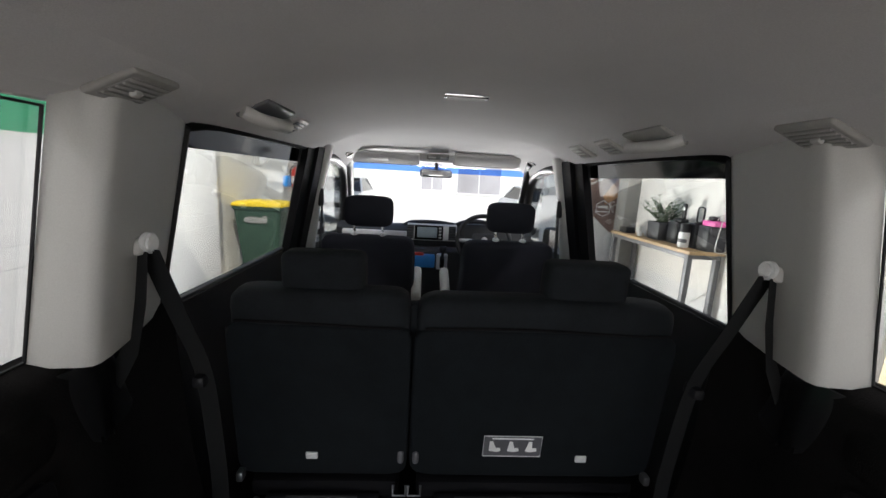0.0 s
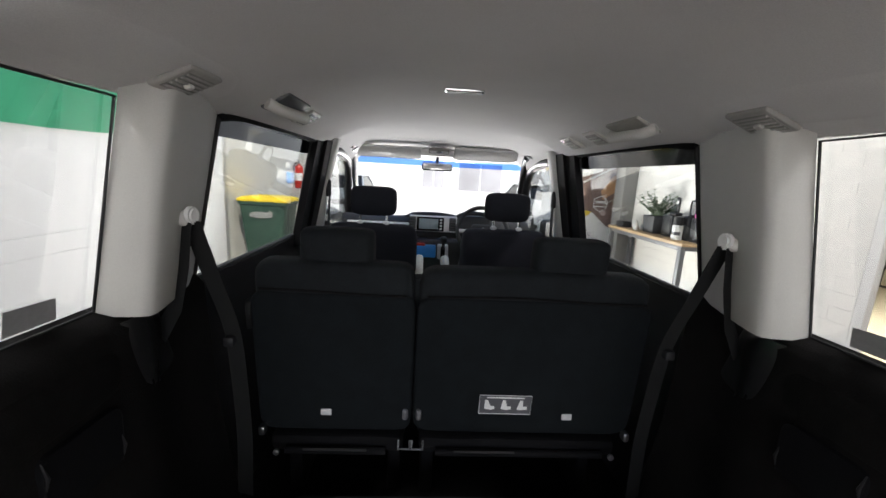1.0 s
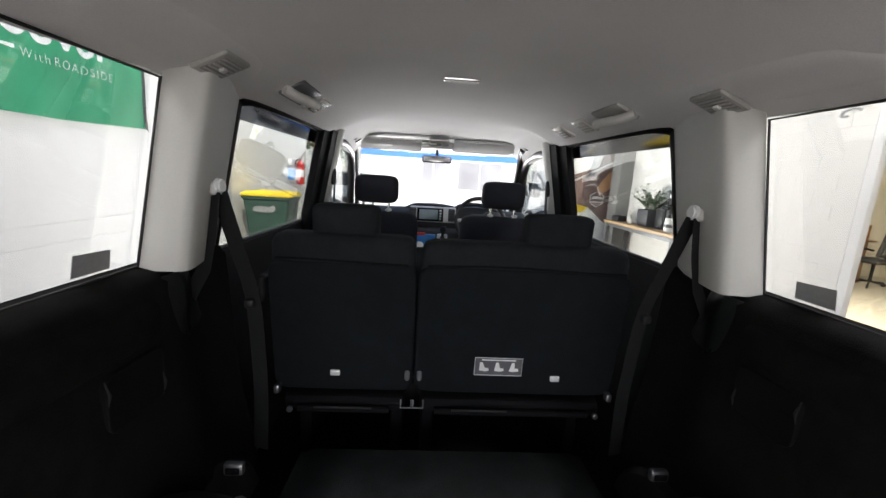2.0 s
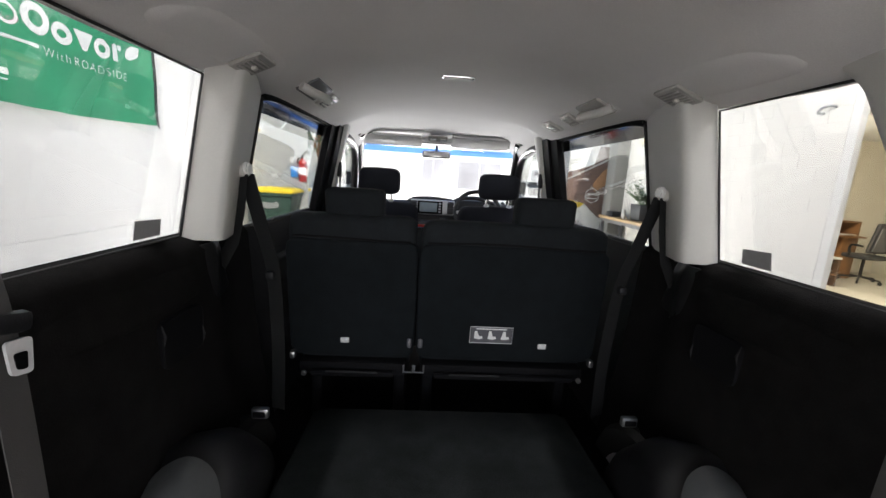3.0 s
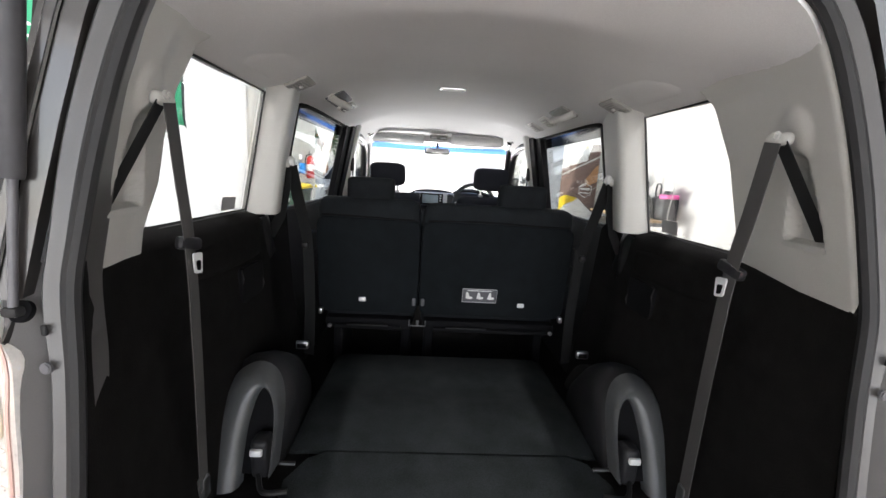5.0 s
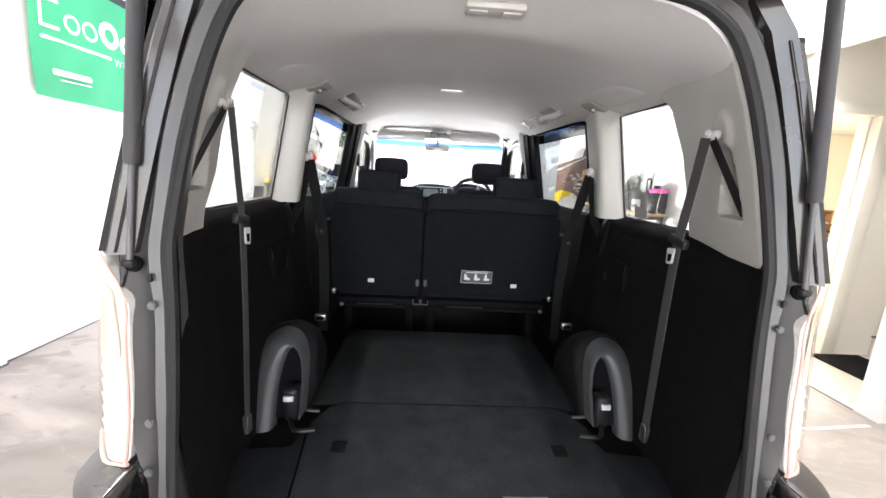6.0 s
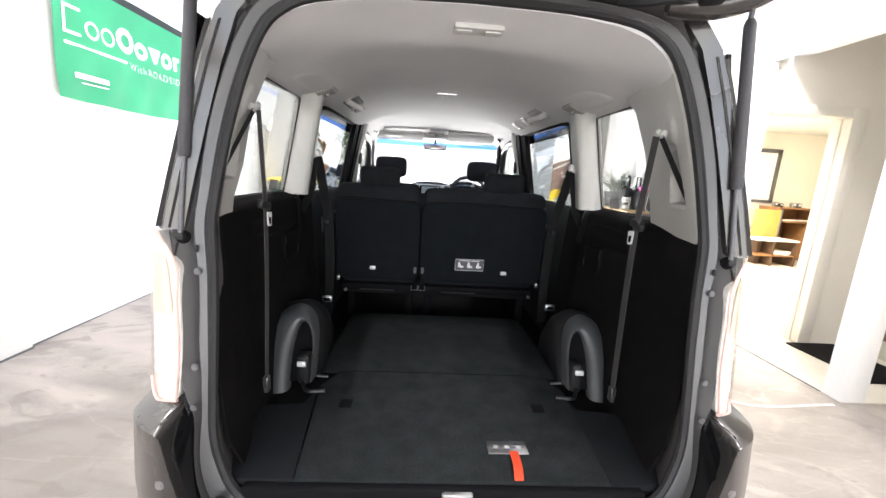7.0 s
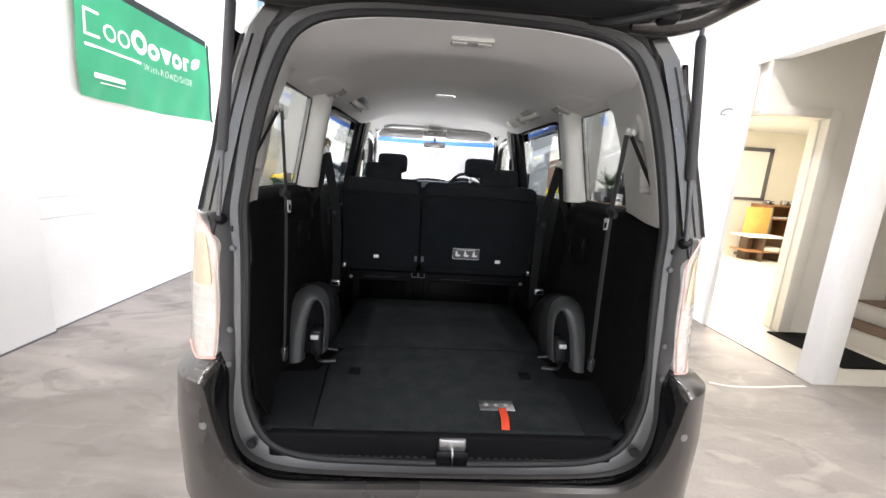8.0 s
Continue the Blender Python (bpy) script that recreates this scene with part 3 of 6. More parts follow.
REAR_EDGE = [(0.08, 1.25), (0.09, 1.35), (0.11, 1.45), (0.14, 1.55), (0.19, 1.652)]
for s in (-1, 1):
    # quarter window and its sticker
    win = side_frame("quarter_window", [(0.63, 1.21), (0.62, 1.67)] + [(y - 0.11, z + (0.02 if z > 1.6 else 0) - (0.03 if z < 1.3 else 0)) for y, z in REAR_EDGE[::-1]], lambda y, z: side_x(z) + 0.006, 0.004, M_QUARTERGLASS, s, "quarter window, tinted to dim the wall behind it")
    win.visible_shadow = False
    st = side_frame("sticker", [(0.435, 1.243), (0.527, 1.243), (0.523, 1.285), (0.434, 1.289)], lambda y, z: side_x(z) + 0.001, 0.0015, M_STICKER, s, "grey frosted sticker", parent=win)
    # dark rubber round the glass
    edge = [(0.13, 1.226), (0.603, 1.230), (0.598, 1.650), (0.24 if s > 0 else 0.15, 1.652)]
    part("window_rubber", tube([(s * (side_x(z) - 0.005), y, z) for y, z in edge], 0.0035, 6), M_RUBBER, win)
    # rear pillar lining: from the gate's edge, over the belt recess, to the glass
    rows = []
    for z in [1.20, 1.21] + [1.222 + 0.0075 * k for k in range(61)] + [1.69, 1.72]:
        yr = interp(z, [p[1] for p in REAR_EDGE] + [1.70], [p[0] for p in REAR_EDGE] + [0.17])
        xr = side_x(z) - 0.002
        xe = interp(z, (1.2, 1.25, 1.45, 1.62, 1.65, 1.72), (0.702, 0.697, 0.662, 0.622, 0.614, 0.575)) if s < 0 else side_x(z) - interp(z, (1.2, 1.62, 1.72), (0.03, 0.03, 0.07))
        ye = interp(z, (1.2, 1.25, 1.35, 1.45, 1.55, 1.65, 1.72), (0.05, 0.055, 0.068, 0.088, 0.12, 0.17, 0.25))
        if s > 0:
            ye = interp(z, (1.2, 1.30, 1.48, 1.63, 1.72), (0.145, 0.147, 0.170, 0.225, 0.29))
        xg = interp(z, (1.15, 1.28, 1.42, 1.57, 1.69, 1.75), (0.670, 0.650, 0.627, 0.590, 0.548, 0.50))
        yg = gate_y(z)
        row = [(xg + 0.012, yg + 0.008), (xg + 0.004, yg + 0.016), (xg + (xe - xg) * 0.45 + 0.004, yg + (ye - yg) * 0.4), (xg + (xe - xg) * 0.8 + 0.003, yg + (ye - yg) * 0.8), (xe, ye - 0.012), (xe + 0.006, ye), (xe + 0.02, ye + 0.008), (xr, max(yr, ye + 0.02))]
        ye_shift = interp(z, (1.25, 1.35, 1.45, 1.55, 1.65), (0.07, 0.05, 0.065, 0.083, 0.09)) if s < 0 else 0.0
        row = [(x, y - (ye_shift if k > 2 else 0)) for k, (x, y) in enumerate(row)]
        rows.append([(s * (x + belt_dent(y, z)), y, z) for x, y in resampled(row, 60)])
    b = shell(rows, (s * 0.006, 0, 0))
    dp = part("rear_pillar_lining", b, M_TRIM, van, "pale grey rear pillar lining", smooth=50)
    # belt recess below the guide: a shallow triangle with a shadowed edge
    lining_rows = [[(abs(p[0]), p[1], p[2]) for p in row] for row in rows]

    def lining_x(y, z):
        xz = [interp(y, [p[1] for p in row], [p[0] for p in row]) for row in lining_rows]
        return interp(z, [row[0][2] for row in lining_rows], xz)

    part("slot_ledge", slab(round_poly([(-0.160, 1.303), (-0.034, 1.303), (-0.034, 1.292), (-0.160, 1.292)], 0.004), lambda y, z, d: (s * (lining_x(y, 1.285) - 0.004 + d), y, z), 0.010, bevel=0.002), M_TRIM, dp, "pale ledge below the belt recess")

    # middle pillar lining between the two windows
    rows = []
    for z in (1.218, 1.232, 1.3, 1.45, 1.6, 1.66, 1.70):
        g = side_x(z)
        xi = interp(z, (1.19, 1.45, 1.66, 1.70), (0.672, 0.634, 0.594, 0.580))
        ring = [(g - 0.004, 0.606), (g - 0.007, 0.603), (xi + 0.02, 0.612), (xi + 0.004, 0.618), (xi, 0.632), (xi + 0.004, 0.66), (xi + 0.024, 0.74), (xi + 0.058, 0.85), (g - 0.012, 0.93), (g - 0.004, 0.95), (g + 0.02, 0.95)]
        rows.append([(s * x, y, z) for x, y in ring])
    cp = part("middle_pillar_lining", rings(rows), M_TRIM, van, "pale grey pillar lining", smooth=70)

    # sliding door: glass with its black printed border, black frame, lining
    door = side_frame("sliding_door", round_poly([(0.93, 0.30), (2.12, 0.30), (2.12, 1.19), (0.93, 1.19)], 0.03), lambda y, z: 0.775 - (0.04 if z < 0.5 else 0), 0.05, M_DARK, s, "dark sliding door lining")
    part("door_pull", rbox((s * 0.765, 1.55, 0.98), (0.05, 0.6, 0.12), 0.02, 3), M_DARK, door)
    pane = side_frame("door_glass", [(0.93, 1.185), (1.86, 1.175), (1.86, 1.617), (0.93, 1.617)], lambda y, z: side_x(z) + 0.004, 0.004, M_GLASS, s, "clear sliding door window", parent=door)
    pane.visible_shadow = False
    side_frame("glass_border", [(0.93, 1.617), (1.86, 1.617), (1.86, 1.70), (0.93, 1.70)], lambda y, z: side_x(z) + 0.004, 0.004, M_GLASSBLACK, s, "black printed glass border", parent=door)
    side_frame("glass_border", [(1.86, 1.175), (2.10, 1.175), (2.10, 1.70), (1.86, 1.70)], lambda y, z: side_x(z) + 0.004, 0.004, M_GLASSBLACK, s, "black printed glass border", parent=door)
    frame_in = [(0.955, 1.20), (0.96, 1.66), (0.985, 1.678), (1.80, 1.69), (1.84, 1.67), (1.855, 1.20)]
    part("window_seal", tube([(s * (side_x(z) - 0.002), y, z) for y, z in [frame_in[0]] + frame_in[1:] + [frame_in[0]]], 0.009, 6), M_RUBBER, door)
    side_frame("front_rail", round_poly([(1.835, 1.14), (1.95, 1.14), (1.95, 1.70), (1.835, 1.70)], 0.01), lambda y, z: side_x(z) - 0.035, 0.035, M_MATTBLACK, s, "black door frame", parent=door)
    side_frame("front_rail", round_poly([(1.955, 1.10), (2.075, 1.10), (2.075, 1.70), (1.955, 1.70)], 0.01), lambda y, z: side_x(z) - 0.05, 0.04, M_MATTBLACK, s, "black door seal", parent=door)
    part("top_rail", tube(smooth_line([(s * 0.69, 0.96, 1.672), (s * 0.675, 1.1, 1.69), (s * 0.672, 1.5, 1.695), (s * 0.672, 1.95, 1.69)]), 0.02, 8), M_MATTBLACK, door)

    # front pillar lining, belt height slider
    rows = []
    for z in (1.05, 1.2, 1.45, 1.65, 1.72):
        xi = interp(z, (1.05, 1.45, 1.72), (0.725, 0.675, 0.605))
        rows.append([(s * x, y, z) for x, y in ((xi + 0.09, 2.07), (xi + 0.02, 2.07), (xi, 2.09), (xi, 2.17), (xi + 0.02, 2.20), (xi + 0.09, 2.20))])
    fp = part("front_pillar_lining", rings(rows), M_TRIM, van, "pale grey pillar lining", smooth=45)
    part("belt_slider", rbox((s * 0.668, 2.13, 1.44), (0.03, 0.035, 0.10), 0.012, 3), M_DARK, fp)
    part("belt_strap", ribbon([(s * 0.66, 2.12, 1.40), (s * 0.665, 2.11, 1.20), (s * 0.68, 2.10, 0.80)], (0, 1, 0), 0.045), M_BELT, fp)

    # front door: lining, window frame, mirror
    fd = side_frame("front_door", round_poly([(2.16, 0.30), (3.30, 0.30), (3.42, 1.08), (2.16, 1.16)], 0.04), lambda y, z: 0.76, 0.06, M_DARK, s, "dark front door lining")
    pane = side_frame("front_window", [(2.18, 1.14), (3.36, 1.08), (2.86, 1.60), (2.70, 1.67), (2.18, 1.69)], lambda y, z: side_x(z) + 0.004, 0.004, M_GLASS, s, "clear front door window", parent=fd)
    pane.visible_shadow = False
    frame_line = smooth_line([(2.20, 1.12, 0), (2.21, 1.60, 0), (2.28, 1.665, 0), (2.60, 1.66, 0), (2.84, 1.585, 0), (3.05, 1.40, 0), (3.34, 1.10, 0)])
    part("window_frame", tube([(s * (side_x(p[1]) - 0.012), p[0], p[1]) for p in frame_line], [interp(p[0], (2.22, 2.3, 2.9), (0.017, 0.028, 0.034)) for p in frame_line], 10), M_DARK, fd)
    mir = part("door_mirror", rbox((s * 0.965, 2.98, 1.16), (0.20, 0.12, 0.17), 0.045, 4, rot=(0, 0, s * 10)), M_PAINT, fd, "grey door mirror housing")
    part("mirror_glass", rbox((s * 0.965, 2.918, 1.16), (0.16, 0.008, 0.13), 0.003, rot=(0, 0, s * 10)), M_CHROME, mir)
    part("mirror_arm", rbox((s * 0.85, 2.98, 1.10), (0.12, 0.06, 0.05), 0.015), M_DARK, mir)
    # windscreen pillar lining
    part("windscreen_pillar", tube(smooth_line([(s * 0.60, 2.56, 1.715), (s * 0.635, 2.75, 1.665), (s * 0.685, 3.05, 1.44), (s * 0.74, 3.42, 1.12)]), [0.036] * 24 + [0.04], 10, flat=0.7), M_DARK, van, "black windscreen pillar")
    part("tweeter", rbox((s * 0.615, 2.52, 1.715), (0.055, 0.05, 0.035), 0.012, 3, rot=(20, 0, s * 20)), M_TRIM2, van, "small pale speaker pod")
    part("tweeter_mesh", disc((s * 0.612, 2.492, 1.712), (s * -0.3, -1, -0.1), 0.017, 0.006), M_DARK, van)

    # cargo side lining
    rows = []
    for z, xo in ((0.43, 0.63), (0.50, 0.638), (0.60, 0.655), (0.80, 0.685), (1.0, 0.70), (1.12, 0.708), (1.18, 0.712), (1.205, 0.73), (1.215, 0.765), (1.222, 0.785)):
        seal_x = interp(z, (0.43, 0.46, 0.51, 0.58, 0.65, 0.75, 0.90, 1.06, 1.20, 1.28), (0.47, 0.53, 0.588, 0.622, 0.640, 0.645, 0.647, 0.652, 0.661, 0.652)) + s * 0.011 - 0.006
        row = []
        for y in (-0.30, -0.27, -0.24, -0.20, -0.15, -0.1, 0.05, 0.18, 0.3, 0.45, 0.60, 0.66, 0.72, 0.85, 0.95):
            f = interp(y, (-0.30, -0.20, -0.06), (0, 0.35, 1))
            x = seal_x + (xo - seal_x) * f + (0.03 if y > 0.7 else 0)
            row.append((s * x, max(y, gate_y(z) + (0.012 if y < -0.28 else 0.03 + 0.3 * (y + 0.28) if y < -0.2 else 0.05)), z + (interp(y, (-0.3, -0.05), (0.032, 0.012)) if z > 1.1 else 0)))
        rows.append(row)
    b = shell(rows, (s * 0.008, 0, -0.003))
    lining = part("cargo_side_lining", b, M_DARKCARPET, van, "black textured cargo side lining", smooth=50)
    # plastic shoulder below the middle pillar and armrest scoop
    rows = []
    for k in range(13):
        v = k / 12
        z = 1.205 - 0.22 * v
        xo = interp(z, (0.80, 1.0, 1.12, 1.18, 1.205, 1.215, 1.23), (0.685, 0.70, 0.708, 0.712, 0.716, 0.72, 0.724))
        row = []
        for j in range(15):
            u = j / 14
            y = 0.604 + 0.05 * v * v + u * (0.150 + 0.02 * v)
            proud = (0.013 * (1 - v ** 1.5)) * min(1, 0.1 + 4 * v) * math.sin(math.pi * u) ** 0.6 - 0.004 * (1 if u in (0, 1) else 0) - 0.006 * v ** 3
            row.append((s * (xo + 0.03 * min(max((y - 0.66) / 0.06, 0), 1) - proud), y, z))
        rows.append(row)
    part("pillar_foot", shell(rows, (s * 0.006, 0, 0)), M_SATINDARK, lining, "satin black plastic foot of the pillar", smooth=50)
    rows = []
    for y, k in ((0.06, 0.15), (0.10, 0.45), (0.18, 0.75), (0.28, 0.95), (0.40, 1.0), (0.50, 0.97), (0.56, 0.8), (0.585, 0.4)):
        rows.append([(s * (0.722 - 0.028 * k * math.cos(a)), y, 1.118 + 0.055 * (0.55 + 0.45 * k) * math.copysign(abs(math.sin(a)) ** 0.7, math.sin(a))) for a in [radians(-100 + 20 * q) for q in range(11)] + [radians(180)]])
    part("armrest", rings(rows), M_DARKCARPET, lining, smooth=60)
    pocket = round_poly([(0.385, 0.945), (0.545, 0.945), (0.545, 1.062), (0.385, 1.062)], 0.025)
    # flat black patch paints the pocket's shaded hollow
    pk = part("side_pocket", slab(pocket, lambda y, z, d: (s * (0.688 + d), y, z), 0.02), M_MATTBLACK, lining, "storage pocket, its shaded hollow drawn as a flat black patch")
    part("pocket_rim", tube([(s * 0.689, y, z) for y, z in pocket + pocket[:1]], 0.002, 6), M_MATTBLACK, pk)
    # short paler tubes draw the glints on the pocket's edges
    for y, za in ((0.388, 1.03), (0.543, 0.975)):
        part("pocket_glint", tube([(s * 0.690, y - 0.004, za - 0.03), (s * 0.686, y, za), (s * 0.690, y - 0.004, za + 0.03)], [0.001, 0.0035, 0.001], 6), M_DARK, pk)

    # wheel housing with its arched end and the seat lever in it
    rows = []
    for y, h, wi in ((0.18, 0.53, 0.0), (0.22, 0.60, 0.0), (0.28, 0.70, 0.0), (0.33, 0.762, 0.0), (0.36, 0.778, 0.01), (0.43, 0.765, 0.02), (0.50, 0.725, 0.04), (0.60, 0.62, 0.06), (0.64, 0.55, 0.08)):
        cx, r = 0.62, 0.108 - wi * 0.5
        ring = [(cx + 0.08, 0.46), (cx + 0.08, h - 0.02)]
        ring += [(cx - 0.01 - r * math.sin(a), h - r + r * math.cos(a)) for a in [math.pi / 2 * k / 5 for k in range(6)]]
        ring += [(cx - 0.01 - r, 0.46)]
        rows.append([(s * x, y, z) for x, z in ring])
    wh = part("wheel_housing", rings(rows), M_DARK, van, "dark moulded wheel housing", smooth=50)
    arch_y = lambda z: 0.12 + 0.60 * (z - 0.55)
    rim_out = smooth_line([(x, z, 0) for x, z in ((0.688, 0.50), (0.697, 0.60), (0.696, 0.69), (0.670, 0.752), (0.610, 0.783), (0.548, 0.762), (0.514, 0.70), (0.503, 0.60), (0.500, 0.54))], 4)
    rim_in = smooth_line([(x, z, 0) for x, z in ((0.588, 0.50), (0.594, 0.60), (0.593, 0.655), (0.582, 0.712), (0.560, 0.733), (0.537, 0.713), (0.521, 0.665), (0.513, 0.60), (0.511, 0.54))], 4)
    rows = []
    for t, d in ((0.0, 0.035), (0.04, 0.008), (0.16, -0.008), (0.4, -0.014), (0.65, -0.010), (0.85, 0.012), (1.0, 0.055)):
        rows.append([(s * (p[0] + (q[0] - p[0]) * t), arch_y(p[1] + (q[1] - p[1]) * t) + d, p[1] + (q[1] - p[1]) * t) for p, q in zip(rim_in, rim_out)])
    part("arch_rim", rings(rows, closed=False), M_SATIN, wh, "satin grey arched cover", smooth=60)
    part("arch_recess", slab([(0.593, 0.53), (0.599, 0.655), (0.587, 0.718), (0.561, 0.740), (0.534, 0.718), (0.517, 0.67), (0.511, 0.53)], lambda x, z, d: (s * x, arch_y(z) + 0.02 + d, z), 0.01), M_MATTBLACK, wh)
    part("seat_lever", rbox((s * 0.536, 0.14, 0.585), (0.05, 0.06, 0.12), 0.015, 3), M_DARK, wh, "dark lever with a pale tip")
    part("lever_tip", rbox((s * 0.540, 0.106, 0.615), (0.034, 0.012, 0.02), 0.004), M_SILVER, wh)
    part("seat_hinge_bar", tube(smooth_line([(s * 0.538, 0.11, 0.540), (s * 0.505, 0.06, 0.533), (s * 0.442, 0.065, 0.532)]), 0.0075, 8), M_SATINDARK, wh, "bare steel hinge bar")
    part("seat_hinge_bar", tube(smooth_line([(s * 0.54, 0.17, 0.54), (s * 0.49, 0.165, 0.535), (s * 0.455, 0.17, 0.53)]), 0.006, 8), M_SATINDARK, wh)
    part("tie_down", rbox((s * 0.56, 0.582, 0.715), (0.050, 0.02, 0.032), 0.006), M_STEEL, wh, "steel tie-down loop")
    part("tie_down_hole", rbox((s * 0.56, 0.570, 0.715), (0.035, 0.006, 0.018), 0.003), M_BLACK, wh)

    # roof handles and vents
    def panel(name, rows, thick, material, parent, label=""):
        """A shallow raised panel that follows the roof lining; rows of (y, x inside, x outside)."""
        grid = []
        for k, (y, xa, xb) in enumerate(rows):
            ends = k in (0, len(rows) - 1)
            row = []
            for j in range(9):
                u = j / 8
                x = xa + (xb - xa) * u
                d = 0.001 if ends or j in (0, 8) else -thick * min(1, 6 * u * (1 - u))
                row.append(ceil_point(s * x, y, d))
            grid.append(row)
        bb = shell(grid, (0, 0, 0.006))
        return part(name, bb, material, parent, label, smooth=40)

    panel("vent_panel", [(0.27, 0.565, 0.60), (0.285, 0.55, 0.612), (0.31, 0.52, 0.625), (0.35, 0.508, 0.632), (0.45, 0.505, 0.635), (0.55, 0.504, 0.635), (0.68, 0.508, 0.632), (0.74, 0.52, 0.63), (0.79, 0.56, 0.625), (0.81, 0.58, 0.61)], 0.004, M_HEADLINER, headliner, "shallow raised vent panel")
    ox, oz = (0.016, -0.007) if s < 0 else (0.024, -0.011)
    vent = part("roof_vent", rbox((s * (0.556 + ox), 0.63, 1.697 + oz), (0.088, 0.108, 0.012), 0.005, 3, rot=(0, s * 24, 0)), M_RECESS, van, "pale roof air vent")
    # flat grey sheet draws the shaded gaps behind the slats
    part("vent_shade", rbox((s * (0.5545 + ox), 0.63, 1.6925 + oz), (0.060, 0.086, 0.006), 0.002, rot=(0, s * 24, 0)), M_SLOTGREY, vent)
    for k in range(5):
        part("vent_slat", rbox((s * (0.532 + ox + 0.0105 * k), 0.63, 1.7005 + oz - 0.0047 * k), (0.0045, 0.084, 0.008), 0.001, rot=(0, s * 60, 0)), M_RECESS, vent)
    part("vent_tab", rbox((s * (0.553 + ox), 0.63, 1.6865 + oz), (0.014, 0.018, 0.010), 0.004, rot=(0, s * 24, 0)), M_TRIM2, vent)
    end = 1.42 if s < 0 else 1.72
    base = panel("grip_base", [(0.94, 0.55, 0.575), (0.96, 0.52, 0.59), (1.0, 0.492, 0.60), (1.1, 0.485, 0.61), (1.25, 0.482, 0.612), (end - 0.06, 0.485, 0.61), (end - 0.01, 0.50, 0.60), (end, 0.52, 0.59)], 0.004, M_HEADLINER, van, "pale roof handle and vent panel")
    part("grip_handle", tube(smooth_line([(s * 0.545, 0.945, 1.708), (s * 0.518, 0.975, 1.694), (s * 0.500, 1.04, 1.692), (s * 0.500, 1.12, 1.696), (s * 0.526, 1.17, 1.714)]), 0.0165, 10), M_TRIM2, base)
    # left well and grilles are darker: that side's shade is coloured in
    part("grip_well", rbox((s * 0.530, 1.06, 1.7195), (0.090, 0.20, 0.012), 0.0055, 3, rot=(0, s * 27, 0)), M_FRAME if s < 0 else M_RECESS, base)
    for yy in ((1.27,) if s < 0 else (1.32, 1.57)):
        v = part("small_vent", rbox((s * 0.536, yy, 1.716), (0.088, 0.115, 0.012), 0.005, rot=(0, s * 27, 0)), M_TRIM2, base)
        part("vent_grille", rbox((s * 0.534, yy, 1.7108), (0.062, 0.085, 0.006), 0.002, rot=(0, s * 27, 0)), M_FRAME if s < 0 else M_RECESS, v)
        for k in range(3):
            part("vent_slat", rbox((s * (0.5185 + 0.015 * k), yy, 1.7145 - 0.0078 * k), (0.006, 0.072, 0.006), 0.001, rot=(0, s * 27, 0)), M_TRIM, v)

    # seat belts of the folded rear row and of the bench
    guide = part("belt_guide", rbox((s * 0.610, -0.068, 1.512), (0.022, 0.058, 0.026), 0.010, 3), M_TRIM, van, "pale belt guide with grey webbing")
    part("guide_bolt", disc((s * 0.597, -0.072, 1.518), (1, 0, 0), 0.010, 0.014, bevel=0.004), M_TRIM, guide)
    part("webbing", ribbon(smooth_line([(s * 0.597, -0.068, 1.505), (s * 0.600, -0.045, 1.35), (s * 0.606, -0.018, 1.21), (s * 0.616, 0.0, 0.95), (s * 0.637, 0.025, 0.58)], 4), (0.15 * s, 1, 0), 0.048), M_WEB, guide)
    # this strand is darkened for the shade inside its recess
    part("webbing", ribbon([(s * 0.606, -0.078, 1.505), (s * (lining_x(-0.118, 1.318) - 0.003), -0.118, 1.312)], (0.15 * s, 1, 0), 0.036), M_BELT, guide)
    part("belt_stop", rbox((s * 0.610, -0.015, 1.225), (0.02, 0.075, 0.028), 0.008, rot=(s * 12, 0, 0)), M_DARK, guide)
    tongue = part("belt_tongue", slab(round_poly([(-0.040, 1.165), (-0.014, 1.160), (-0.010, 1.207), (-0.043, 1.210)], 0.007), lambda y, z, d: (s * (0.598 + d), y + 0.022, z - 0.006), 0.004), M_SILVER, guide, "pale metal belt tongue")
    part("tongue_slot", slab(round_poly([(-0.034, 1.171), (-0.021, 1.168), (-0.019, 1.191), (-0.036, 1.193)], 0.004), lambda y, z, d: (s * (0.597 + d), y + 0.022, z - 0.006), 0.006), M_BLACK, tongue)
    part("belt_anchor", rbox((s * 0.640, 0.03, 0.575), (0.02, 0.03, 0.06), 0.006), M_STEEL, guide)
    guide = part("belt_guide", rbox((s * 0.660, 0.745, 1.412), (0.03, 0.055, 0.035), 0.012, 3), M_TRIM2, van, "pale belt guide with grey webbing")
    part("guide_bolt", disc((s * 0.646, 0.742, 1.418), (1, 0, 0), 0.021, 0.02, bevel=0.005), M_WHITE, guide)
    part("webbing", ribbon(smooth_line([(s * 0.650, 0.745, 1.405), (s * 0.636, 0.80, 1.25), (s * 0.622, 0.86, 1.08), (s * 0.625, 0.90, 0.85), (s * 0.63, 0.92, 0.70), (s * 0.64, 0.93, 0.50)], 4), (s, 0.25, 0), 0.054), M_BELT, guide)
    part("webbing", ribbon([(s * 0.658, 0.735, 1.405), (s * 0.670, 0.735, 1.30), (s * 0.688, 0.73, 1.20), (s * 0.735, 0.74, 1.12)], (s, 0.5, 0), 0.050), M_BELT, guide)
    part("belt_stop", rbox((s * 0.628, 0.865, 1.06), (0.03, 0.05, 0.03), 0.008), M_DARK, guide)

